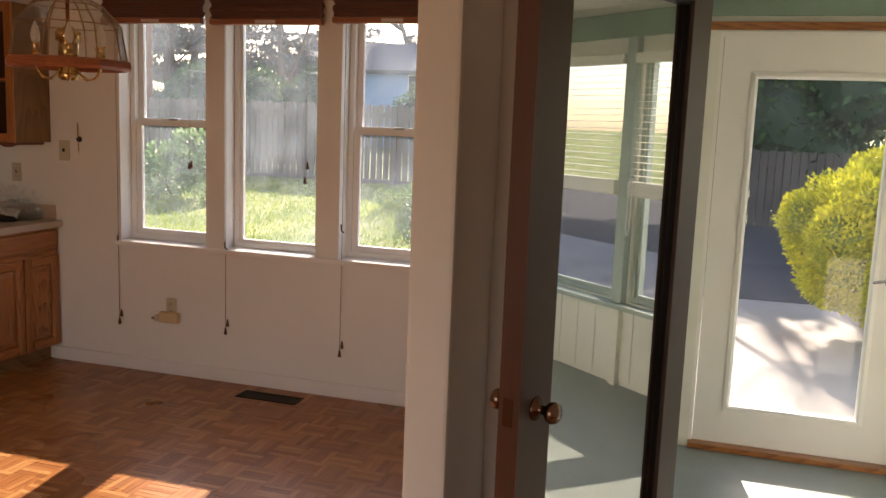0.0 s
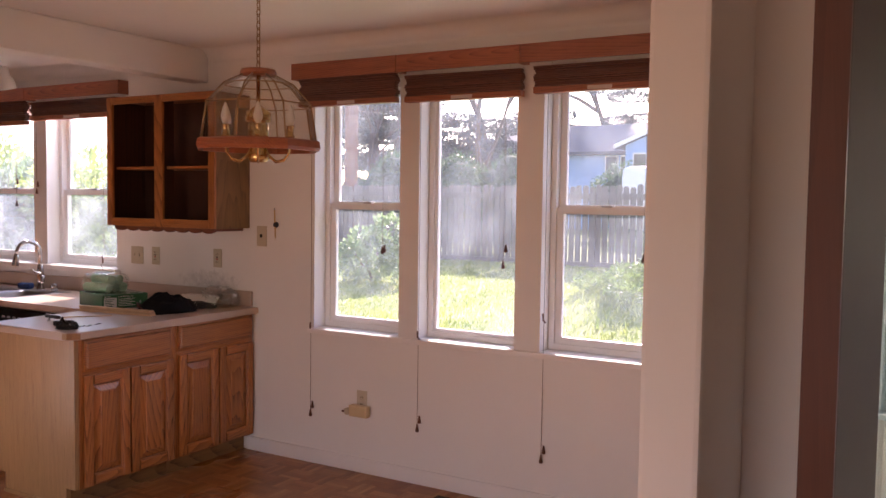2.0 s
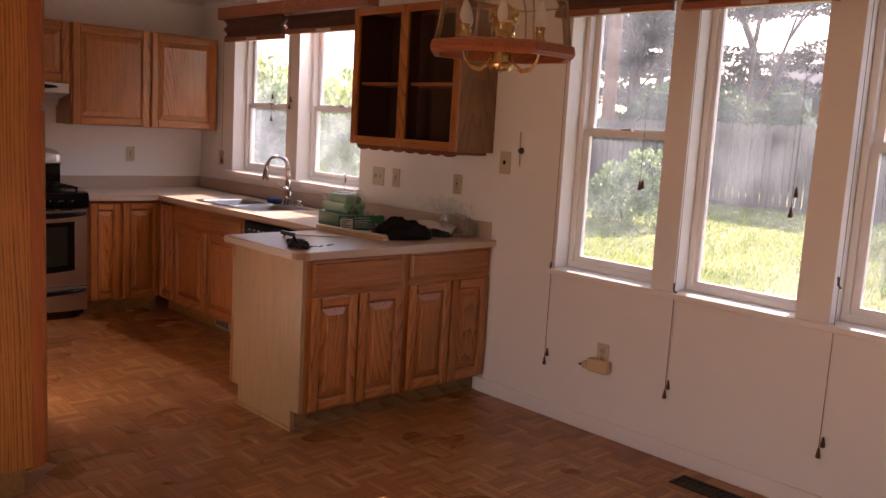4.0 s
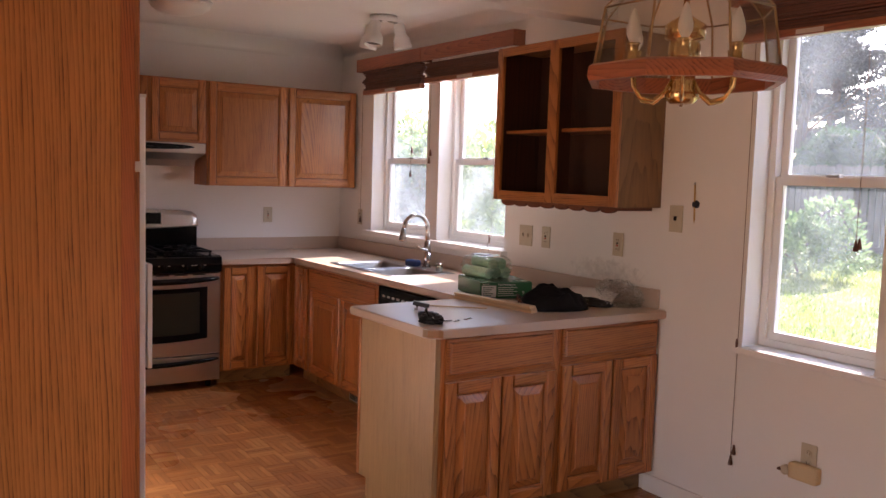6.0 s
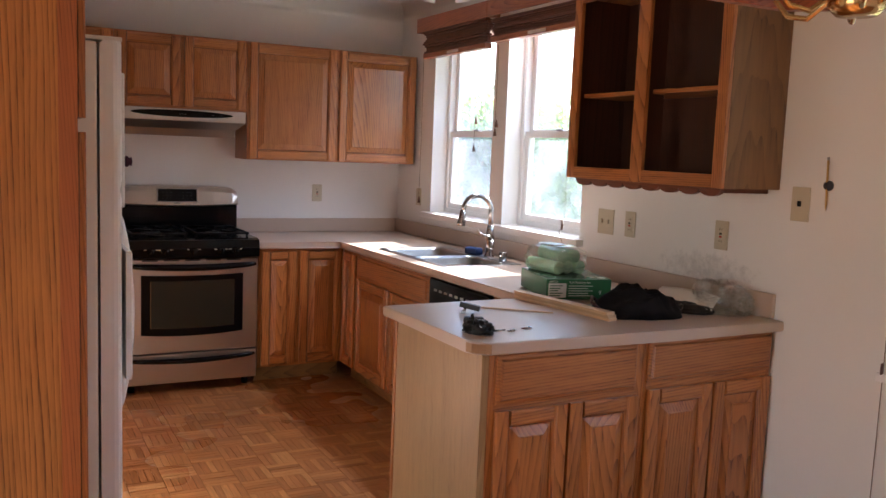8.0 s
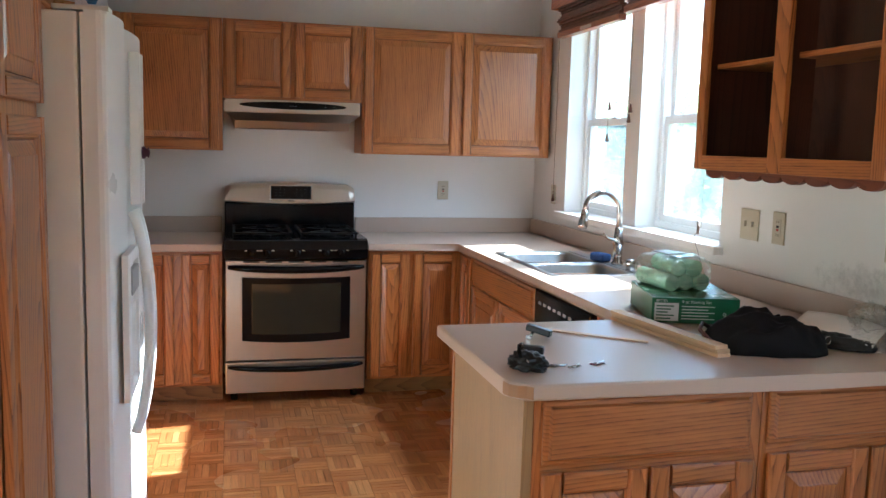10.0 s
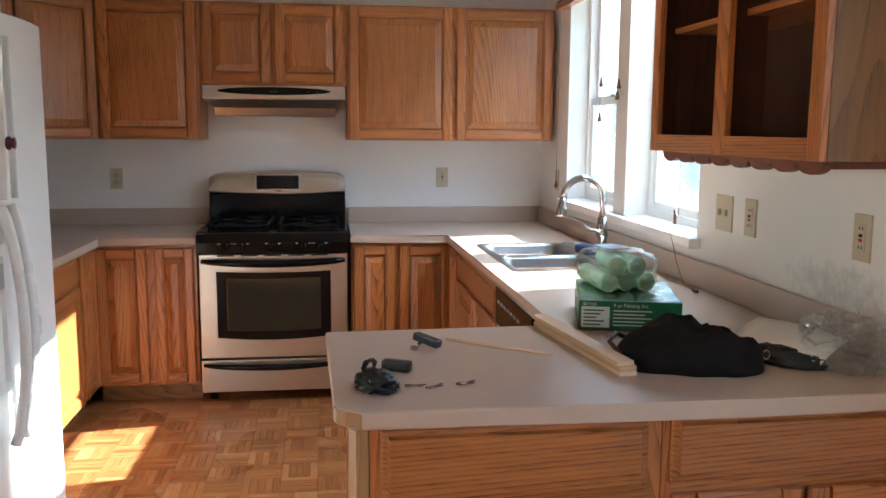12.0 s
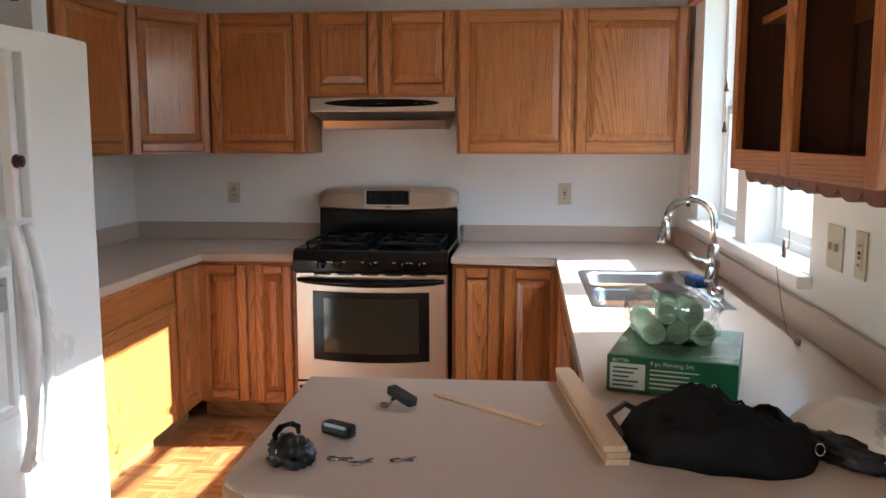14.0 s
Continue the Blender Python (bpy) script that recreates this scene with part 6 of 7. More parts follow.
for b_ in ((0.129, 0.139, 0.241, 1.934), (0.766, 0.774, 0.241, 1.934), (0.139, 0.766, 0.241, 0.251), (0.139, 0.766, 1.924, 1.934)):
    bm = bmesh.new()
    box(bm, b_[0], b_[1], 0.004, 0.0175, b_[2], b_[3])
    part("glazing_bead", bm, black_matt, pd)
for sgn, nm in ((-1, "knob"), (1, "knob")):
    y_ = -0.008 if sgn < 0 else 0.044
    bm = bmesh.new()
    lathe(bm, [(0.027, 0), (0.027, 0.004), (0.011, 0.009), (0.010, 0.024), (0.021, 0.033), (0.025, 0.044), (0.021, 0.054), (0.0, 0.058)], pose(0.064, y_, 0.985, 90 if sgn < 0 else -90), 20)
    part(nm, bm, plain("aged_bronze", (0.20, 0.13, 0.09), 0.22, 1.0, relief=0) if "aged_bronze" not in bpy.data.materials else bpy.data.materials["aged_bronze"], pd)
bm = bmesh.new()
box(bm, -0.006, -0.0042, 0.008, 0.032, 0.955, 1.015)
part("strike_plate", bm, bpy.data.materials["aged_bronze"], pd)

# ---------------- porch ----------------
porch_floor_mat = plain("grey_green_porch_paint", (0.26, 0.30, 0.27), 0.45, vary=0.08, scale=5, relief=0.1)
cream = plain("cream_board_paint", (0.80, 0.80, 0.71), 0.5, vary=0.04, scale=6, relief=0.1)
pale_sage = plain("pale_grey_green_paint", (0.38, 0.46, 0.41), 0.5, vary=0.06, scale=6, relief=0.1)
sage = plain("sage_green_paint", (0.22, 0.32, 0.25), 0.5, vary=0.06, scale=6, relief=0.1)
PX0, PX1, PY0 = -0.435, 3.2, DOOR_Y + 0.12
bm = bmesh.new()
box(bm, PX0, PX1, DOOR_Y, YW, -0.06, 0.0)
tagged(part("floor_porch", bm, porch_floor_mat), "grey-green painted porch floor", "floor", kind="structure")
bm = bmesh.new()
box(bm, -0.56, PX1 + 0.1, PY0, YW + 0.15, 2.36, 2.44)
tagged(part("ceiling_porch", bm, cream), "cream boarded porch ceiling", "ceiling", kind="structure")
EX0, EX1 = 0.20, 1.15
bm = bmesh.new()
wall_mesh(bm, PX0, PX1, -0.02, 2.36, 0.10, [(EX0, EX1, -0.02, 2.085)] + [(a, b, 0.54, 2.05) for a, b in PORCH_WINDOWS], lambda u, d, z: (u, YW + d, z))
pw = tagged(part("wall_porch_north", bm, cream), "cream boarded porch wall below windows", "wall", kind="structure")
bm = bmesh.new()
wall_mesh(bm, PY0, YW, -0.02, 2.36, 0.1, [(3.1, 4.4, 0.54, 2.05)], lambda u, d, z: (PX1 + d, u, z))
tagged(part("wall_porch_east", bm, cream), "cream boarded porch wall", "wall", kind="structure")
bm = bmesh.new()
box(bm, 1.6, PX1, DOOR_Y, PY0, -0.02, 2.44)
tagged(part("wall_porch_south", bm, cream), "cream painted house wall on the porch", "wall", kind="structure")
for nm, b_, mt, lb_ in (("trim_porch_header", (PX0, PX1, YW - 0.03, YW - 0.001, 2.15, 2.30), sage, "sage green header band"),
                        ("trim_door_head", (EX0 - 0.05, EX1 + 0.05, YW - 0.02, YW - 0.001, 2.086, 2.125), oak_h, "orange-brown wooden door head trim"),
                        ("trim_threshold", (EX0, EX1, YW - 0.03, YW + 0.1, 0.001, 0.03), oak_h, "worn brown wooden threshold"),
                        ("trim_porch_sill", (1.14, PX1, YW - 0.10, YW - 0.001, 0.50, 0.53), pale_sage, "pale grey green porch window sill"),
                        ("trim_porch_post", (2.232, 2.318, YW - 0.05, YW - 0.001, 0.531, 2.149), pale_sage, "pale grey green window post"),
                        ("trim_porch_post", (1.155, 1.215, YW - 0.05, YW - 0.001, 0.531, 2.149), pale_sage, "pale grey green window post"),
                        ("trim_porch_cleat", (2.245, 2.305, YW - 0.045, YW - 0.001, 0.0, 0.499), cream, "cream painted post foot")):
    bm = bmesh.new()
    box(bm, *b_, 0.004)
    tagged(part(nm, bm, mt), lb_, "trim", kind="structure")
for k in range(12):
    bm = bmesh.new()
    x = 1.13 + k * 0.17
    box(bm, x, x + 0.165, YW - 0.012, YW - 0.0005, 0.03, 0.495, 0.002)
    part("board", bm, cream, pw)
for k in range(10):
    bm = bmesh.new()
    y = PY0 + 0.03 + k * 0.165
    box(bm, PX0 + 0.01, PX1 - 0.01, y, y + 0.158, 2.345, 2.3595, 0.003)
    tagged(part("ceiling_board", bm, cream), "cream ceiling board", "ceiling", kind="structure")
for i, (a, b) in enumerate(PORCH_WINDOWS):
    window("window_%d" % (i + 6), a, b, 0.54, 2.05, YW + 0.02, None, "fixed porch window with pale grey-green frame", mats=(pale_sage, porch_pane))
    vb = thing("venetian_blind", Matrix.Translation((a, YW - 0.02, 2.05)), "cream half-lowered venetian blind", "blind", "porch blinds")
    w_ = b - a
    bm = bmesh.new()
    box(bm, 0.0, w_, -0.05, -0.002, -0.06, 0.0, 0.004)
    part("headrail", bm, cream, vb)
    sb = bmesh.new()
    box(sb, 0.01, w_ - 0.01, -0.013, 0.013, -0.001, 0.001)
    first = part("slat", sb, cream, vb)
    first.matrix_basis = pose(0, -0.027, -0.085, 7)
    for k in range(1, 17):
        o = new("slat", first.data)
        o.parent = vb
        o.matrix_basis = pose(0, -0.027, -0.085 - k * 0.04, 7)
    bm = bmesh.new()
    box(bm, 0.0, w_, -0.055, -0.002, -0.85, -0.76, 0.01)
    part("bottom_stack", bm, cream, vb)
    bm = bmesh.new()
    tube(bm, [(w_ - 0.05, -0.058, -0.74), (w_ - 0.05, -0.062, -1.05), (w_ - 0.035, -0.062, -1.09), (w_ - 0.02, -0.062, -1.05), (w_ - 0.03, -0.058, -0.74)], 0.004, 6)
    part("cord_loop", bm, vinyl, vb)

# outer door with a full-height pane
white_door = plain("white_door_enamel", (0.87, 0.86, 0.80), 0.35, vary=0.02, relief=0.03)
ed = thing("door_2", pose(EX0 + 0.02, YW + 0.03, 0.032), "white exterior door with one tall glass pane", "door")
ed["kind"] = "structure"
w_, h_, g0, g1, gz0, gz1 = 0.91, 2.045, 0.165, 0.755, 0.20, 1.835
for nm, b_ in (("stile", (0, g0, 0, 0.044, 0, h_)), ("stile", (g1, w_, 0, 0.044, 0, h_)), ("rail", (g0, g1, 0, 0.044, 0, gz0)), ("rail", (g0, g1, 0, 0.044, gz1, h_))):
    bm = bmesh.new()
    box(bm, *b_)
    part(nm, bm, white_door, ed)
bm = bmesh.new()
loops = []
for ins, y in ((-0.03, -0.001), (-0.028, -0.010), (-0.01, -0.014), (0.0, -0.006), (0.004, 0.02)):
    loops.append([bm.verts.new((x, y, z)) for x, z in ((g0 + ins, gz0 + ins), (g1 - ins, gz0 + ins), (g1 - ins, gz1 - ins), (g0 + ins, gz1 - ins))])
for a, b in zip(loops, loops[1:]):
    for k in range(4):
        bm.faces.new([a[k], a[(k + 1) % 4], b[(k + 1) % 4], b[k]])
part("pane_moulding", bm, white_door, ed)
bm = bmesh.new()
box(bm, g0 + 0.002, g1 - 0.002, 0.021, 0.025, gz0 + 0.002, gz1 - 0.002)
o = part("pane", bm, porch_pane, ed)
o.visible_shadow = False
bm = bmesh.new()
lathe(bm, [(0.028, 0), (0.028, 0.006), (0.01, 0.012), (0.01, 0.045), (0, 0.047)], pose(0.84, -0.0005, 0.90, 90), 18)
tube(bm, [(0.84, -0.042, 0.90), (0.80, -0.048, 0.905), (0.755, -0.046, 0.895)], [0.009, 0.008, 0.007], 8)
part("lever_handle", bm, chrome, ed)
bm = bmesh.new()
sash(bm, -0.02, w_ + 0.02, -0.01, 0.06, -0.03, h_ + 0.006, 0.018)
part("door_frame", bm, white_door, ed)

# ---------------- the yard ----------------
def ground_z(x, y):
    base_ = -0.28 + 0.36 * max(0.0, min(1.0, (y - 7.0) / 12.0)) * max(0.0, min(1.0, 0.25 - x))
    mound = 0.75 * math.exp(-((x + 3.0) / 1.9) ** 2 - ((y - 13.2) / 1.7) ** 2)
    if x > -0.6 or y < 7:
        mound = mound * max(0.0, min(1.0, (-0.3 - x) / 0.8))
    return base_ + mound + 0.03 * noise.noise(Vector((x * 0.6, y * 0.6, 0)))


lawn_mat, nt, b = nodes_of("lawn_turf")
pos = nt.nodes.new("ShaderNodeNewGeometry")
n1 = add(nt, "TexNoise", Scale=0.7, Detail=6.0)
n2 = add(nt, "TexNoise", Scale=25.0, Detail=4.0)
nt.links.new(pos.outputs["Position"], n1.inputs["Vector"])
nt.links.new(pos.outputs["Position"], n2.inputs["Vector"])
mixn = nt.nodes.new("ShaderNodeMath")
mixn.operation = "MULTIPLY_ADD"
mixn.inputs[1].default_value = 0.5
nt.links.new(n2.outputs[0], mixn.inputs[0])
nt.links.new(n1.outputs[0], mixn.inputs[2])
nt.links.new(ramp(nt, mixn.outputs[0], [(0.5, (0.09, 0.15, 0.03)), (0.75, (0.20, 0.25, 0.06)), (1.0, (0.38, 0.36, 0.15))]), b.inputs["Base Color"])
b.inputs["Roughness"].default_value = 0.9
bump(nt, b, n2.outputs[0], 0.8, 0.05)
xs = [-900, -300, -120, -60] + [-40 + 1.0 * k for k in range(26)] + [-14 + 0.4 * k for k in range(50)] + [6 + 1.5 * k for k in range(20)] + [60, 150, 400, 900]
ys = [4.8 + 0.4 * k for k in range(42)] + [22 + 2 * k for k in range(16)] + [70, 120, 300, 900, 2500]
verts = [(x, y, ground_z(x, y)) for x in xs for y in ys]
faces = [(i * len(ys) + j, (i + 1) * len(ys) + j, (i + 1) * len(ys) + j + 1, i * len(ys) + j + 1) for i in range(len(xs) - 1) for j in range(len(ys) - 1)]
me = bpy.data.meshes.new("ground")
me.from_pydata(verts, [], faces)
me.materials.append(lawn_mat)
gr_ = tagged(new("ground", me), "sunlit lawn rising gently to the fence", "ground", kind="structure")

grass_mat = leafy("grass_blades", (0.09, 0.17, 0.025), (0.34, 0.40, 0.10), 0.55)
rng = random.Random(8)
verts, faces = [], []
for k in range(52000):
    x, y = rng.uniform(-13, 0.0), 7.5 + 12 * rng.random() ** 1.2
    if x > -0.7:
        continue
    m_ = math.exp(-((x + 3.0) / 1.9) ** 2 - ((y - 13.2) / 1.7) ** 2)
    h_ = rng.uniform(0.03, 0.09) * (1 + 1.2 * (m_ if rng.random() < 0.8 else 0))
    a = rng.uniform(0, 6.28)
    w_ = 0.011
    z = ground_z(x, y) - 0.005
    n = len(verts)
    lx, ly = rng.uniform(-0.5, 0.5) * h_, rng.uniform(-0.5, 0.5) * h_
    verts += [(x - w_ * math.cos(a), y - w_ * math.sin(a), z), (x + w_ * math.cos(a), y + w_ * math.sin(a), z), (x + lx, y + ly, z + h_)]
    faces.append((n, n + 1, n + 2))
me = bpy.data.meshes.new("grass")
me.from_pydata(verts, [], faces)
me.materials.append(grass_mat)
tagged(new("grass", me), "bright yellow-green uncut grass", "grass", kind="stuff")

concrete = plain("pale_concrete", (0.31, 0.285, 0.265), 0.85, vary=0.15, scale=1.5, grain=40, relief=0.4)
bm = bmesh.new()
prism(bm, [(-0.6, YW + 0.20), (14.0, YW + 0.20), (14.0, 10.35), (6.0, 10.3), (-0.45, 10.0), (-0.6, 9.0)], -0.35, -0.20)
tagged(part("pavement", bm, concrete), "pale concrete driveway outside the porch door", "driveway", kind="structure")
bm = bmesh.new()
box(bm, -0.3, 1.8, YW + 0.2, YW + 1.0, -0.199, -0.04, 0.01)
tagged(part("pavement_step", bm, concrete), "concrete door step", "step", kind="structure")


# deep shade on the ground past the apron is put into this dark colour
asphalt = plain("shade_dark_asphalt", (0.045, 0.045, 0.05), 0.9, vary=0.2, scale=2, grain=60, relief=0.5)
bm = bmesh.new()
prism(bm, [(-0.4, 10.02), (6.0, 10.32), (22.0, 10.4), (22.0, 18.2), (0.1, 18.2)], -0.35, -0.195)
tagged(part("road", bm, asphalt), "asphalt beyond the concrete apron, deep shade painted into its dark colour", "driveway", kind="structure")


# ---------------- plants ----------------
def leaf_cloud(clumps, count, size, seed, up=0.3):
    """Leaves spread near the surface of uneven clumps (x, y, z, rx, ry, rz)."""
    rng_ = random.Random(seed)
    verts, faces = [], []
    wts = [c[3] * c[4] + c[4] * c[5] + c[3] * c[5] for c in clumps]
    for _ in range(count):
        c = rng_.choices(clumps, wts)[0]
        d = Vector((rng_.gauss(0, 1), rng_.gauss(0, 1), rng_.gauss(0, 1))).normalized()
        nz = noise.noise(d * 2.2 + Vector(c[:3]))
        r = (0.55 + 0.45 * rng_.random() ** 0.4) * (1 + 0.28 * nz)
        p = Vector((c[0] + d.x * c[3] * r, c[1] + d.y * c[4] * r, c[2] + d.z * c[5] * r))
        ax = (d + Vector((rng_.gauss(0, 0.6), rng_.gauss(0, 0.6), rng_.gauss(0, 0.6) + up))).normalized()
        sd = ax.cross(Vector((rng_.gauss(0, 1), rng_.gauss(0, 1), rng_.gauss(0, 1)))).normalized()
        s = size * rng_.uniform(0.6, 1.3)
        n = len(verts)
        verts += [tuple(p), tuple(p + ax * s * 0.5 + sd * s * 0.28), tuple(p + ax * s), tuple(p + ax * s * 0.5 - sd * s * 0.28)]
        faces.append((n, n + 1, n + 2, n + 3))
    return verts, faces


bark = plain("rough_bark", (0.10, 0.07, 0.055), 0.9, vary=0.3, scale=8, grain=30, relief=0.8)


def limbs(bm, p, d, length, r, depth, rng_, spread, ends, seg=5):
    """Tapered limbs that fork."""
    pts, rs = [p], [r]
    q, dd = Vector(p), Vector(d)
    for k in range(4):
        dd = (dd + Vector((rng_.gauss(0, 0.10), rng_.gauss(0, 0.10), rng_.gauss(0, 0.06)))).normalized()
        q = q + dd * length / 4
        pts.append(q.copy())
        rs.append(r * (1 - 0.14 * (k + 1)))
    tube(bm, pts, rs, seg)
    ends.append(q.copy())
    if depth > 0:
        for _ in range(rng_.choice((2, 3, 3))):
            nd = (dd + Vector((rng_.gauss(0, spread), rng_.gauss(0, spread), rng_.gauss(0.1, spread * 0.6)))).normalized()
            limbs(bm, pts[rng_.choice((2, 3, 4))], nd, length * rng_.uniform(0.55, 0.8), r * 0.55, depth - 1, rng_, spread, ends, seg)


def plant(name, base, label, category, clumps, count, size, mt, seed, trunk=None, group="", core=None):
    """A bush or tree: tapered trunk with limbs, and a crown of many leaves. Clumps are local."""
    t = thing(name, Matrix.Translation(base), label, category, group)
    ends = []
    bm = bmesh.new()
    rng_ = random.Random(seed)
    h_, r_, depth, spread = trunk or (clumps[0][2] * 0.6, 0.03, 2, 0.5)
    limbs(bm, Vector((0, 0, 0)), Vector((0, 0, 1)), h_, r_, depth, rng_, spread, ends)
    part("trunk", bm, bark, t)
    # solid lumps added behind the leaves so that nothing shows through the crown
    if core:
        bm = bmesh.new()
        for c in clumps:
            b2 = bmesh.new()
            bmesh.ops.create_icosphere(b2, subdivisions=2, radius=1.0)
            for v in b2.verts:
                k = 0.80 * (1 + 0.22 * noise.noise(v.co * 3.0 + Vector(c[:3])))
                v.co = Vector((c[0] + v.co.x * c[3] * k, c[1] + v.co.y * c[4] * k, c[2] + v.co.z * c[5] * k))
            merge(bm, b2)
        part("inner_growth", bm, core, t, "solid core added inside the leaves to block see-through")
    if count:
        v_, f_ = leaf_cloud(clumps, count, size, seed)
        me_ = bpy.data.meshes.new("crown")
        me_.from_pydata(v_, [], f_)
        me_.materials.append(mt)
        o_ = new("crown", me_)
        o_.parent = t
    return t


leaf_gold = leafy("golden_cypress_leaves", (0.24, 0.30, 0.02), (0.72, 0.64, 0.05), 0.35)
leaf_weed = leafy("weed_leaves", (0.05, 0.11, 0.02), (0.22, 0.32, 0.08), 0.45)
leaf_dark = leafy("dark_hedge_leaves", (0.03, 0.075, 0.035), (0.08, 0.17, 0.06), 0.3)
# colour of the added cores, with the crown's inner shade in it
core_dark = plain("dark_core_fill", (0.025, 0.055, 0.03), 0.95, vary=0.4, scale=6, relief=0.5)

leaf_mid = leafy("laurel_leaves", (0.07, 0.15, 0.06), (0.30, 0.42, 0.20), 0.45)
leaf_bright = leafy("spring_tree_leaves", (0.16, 0.28, 0.05), (0.42, 0.52, 0.14), 0.6)
# blue-grey cast: the distance haze is put into the needle colour
leaf_cyp = leafy("hazed_cypress_needles", (0.035, 0.045, 0.05), (0.075, 0.09, 0.09), 0.2)

rng = random.Random(21)
def lumps(n, x0, x1, y0, y1, z0, z1, r0, r1):
    return [(rng.uniform(x0, x1), rng.uniform(y0, y1), rng.uniform(z0, z1), *(rng.uniform(r0, r1) for _ in range(3))) for _ in range(n)]

gx, gy = 1.72, 8.5
plant("golden_bush", (gx, gy, -0.21), "rounded golden-yellow cypress bush beside the driveway", "bush",
      [(0, 0, 0.92, 0.74, 0.72, 0.68), (0.32, 0.35, 1.30, 0.62, 0.6, 0.55), (-0.08, -0.15, 0.84, 0.66, 0.6, 0.58)] + [(0.6 * math.cos(k), 0.6 * math.sin(k), 0.92 + 0.25 * math.sin(2.3 * k), 0.28, 0.28, 0.28) for k in range(9)],
      80000, 0.042, leaf_gold, 31, (0.5, 0.04, 2, 0.5), core=plain("green_core_fill", (0.16, 0.19, 0.025), 0.9, vary=0.4, scale=14, relief=0.5))
for k in range(16):
    wx, wy = -3.0 + 1.5 * math.sin(k * 2.4) * (k / 16) ** 0.5, 13.0 + 1.3 * math.cos(k * 2.4) * (k / 16) ** 0.5
    plant("weed_clump", (wx, wy, ground_z(wx, wy) - 0.03), "knee-high green weeds on the grassy mound", "weeds",
          [(0, 0, 0.10, 0.36, 0.36, 0.11), (0.2, -0.1, 0.08, 0.25, 0.25, 0.10), (-0.2, 0.1, 0.13, 0.2, 0.2, 0.11)], 1100, 0.05, leaf_weed, 200 + k, (0.2, 0.008, 1, 0.6), "mound weeds")
plant("laurel_bush", (-9.7, 14.5, -0.05), "glossy mid-green laurel bush on the lawn", "bush", [(0, 0, 0.55, 0.6, 0.6, 0.5), (0.4, 0.2, 0.95, 0.45, 0.4, 0.4), (-0.45, 0, 0.4, 0.4, 0.4, 0.35), (0.75, 0, 0.5, 0.4, 0.4, 0.42)],
      3600, 0.10, leaf_mid, 33)
for k, (x, y, s) in enumerate(((-7.4, 7.6, 0.93), (-9.0, 7.9, 0.99), (-10.9, 8.0, 1.02), (-13.0, 8.4, 1.08), (-15.5, 8.8, 1.14), (-18.5, 9.5, 1.22))):
    plant("garden_shrub", (x, y, -0.28), "tall bright green garden shrub outside the sink windows", "shrub",
          [(0, 0, 1.3 * s, 0.9 * s, 0.7, 1.0 * s)] + [(rng.uniform(-0.8, 0.8) * s, rng.uniform(-0.5, 0.5), rng.uniform(0.5, 2.1) * s, 0.45 * s, 0.4, 0.42 * s) for _ in range(8)],
          5200, 0.10, leaf_bright if k % 3 != 2 else leaf_mid, 40 + k, (1.2 * s, 0.05, 3, 0.5), "garden shrubs")
plant("hedge_shrub", (-12.6, 22.6, 0.05), "dense dark green clipped hedge behind the fence", "hedge", lumps(36, -2.3, 2.7, -0.5, 0.5, 0.6, 2.35, 0.55, 0.85), 30000, 0.085, leaf_dark, 51, (1.2, 0.1, 1, 0.4), core=core_dark)
plant("hedge_shrub", (-17.9, 24.5, 0.05), "dense dark green clipped hedge behind the fence", "hedge", lumps(18, -2.4, 2.4, -0.6, 0.6, 0.6, 1.9, 0.6, 0.9), 12000, 0.09, leaf_dark, 52, (1.2, 0.1, 1, 0.4), core=core_dark)
plant("round_shrub", (-10.7, 33.5, 0.1), "dark rounded shrub before the blue house", "shrub", [(0, 0, 1.6, 1.5, 1.2, 1.5), (0.9, 0, 1.7, 1.0, 0.9, 1.3)], 9000, 0.10, leaf_dark, 53, core=core_dark)
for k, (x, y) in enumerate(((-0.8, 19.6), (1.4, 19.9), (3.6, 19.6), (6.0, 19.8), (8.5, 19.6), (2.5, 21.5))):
    plant("dark_conifer", (x, y, -0.3), "tall dark evergreen beyond the driveway", "tree", lumps(14, -1.3, 1.3, -0.9, 0.9, 0.6, 6.5, 0.8, 1.3), 6500, 0.2, leaf_dark, 60 + k, (4.5, 0.16, 3, 0.4), "driveway evergreens", core=core_dark)
# cypress trees with layered flat crowns against the sky
for k, (x, y, h_) in enumerate(((-19.0, 38.0, 13.0), (-20.0, 60.0, 18.0), (-24.0, 36.0, 12.0), (-6.5, 62.0, 17.0), (0.5, 60.0, 16.0), (-14.5, 64.0, 17.0), (6.0, 58.0, 15.0), (-30.0, 44.0, 14.0))):
    cl = []
    for q in range(44):
        z = h_ * rng.uniform(0.24, 1.0)
        a, rr = rng.uniform(0, 6.28), rng.uniform(0.3, 3.6) * (1.25 - z / h_)
        cl.append((rr * math.cos(a) * 1.3, rr * math.sin(a), z, rng.uniform(0.8, 1.9), rng.uniform(0.8, 1.7), rng.uniform(0.16, 0.38)))
    plant("cypress_tree", (x, y, 0.0), "tall dark cypress with flat layered branches", "tree", cl, 42000, 0.165, leaf_cyp, 80 + k, (h_ * 0.62, 0.30, 3, 0.35), "cypress trees")
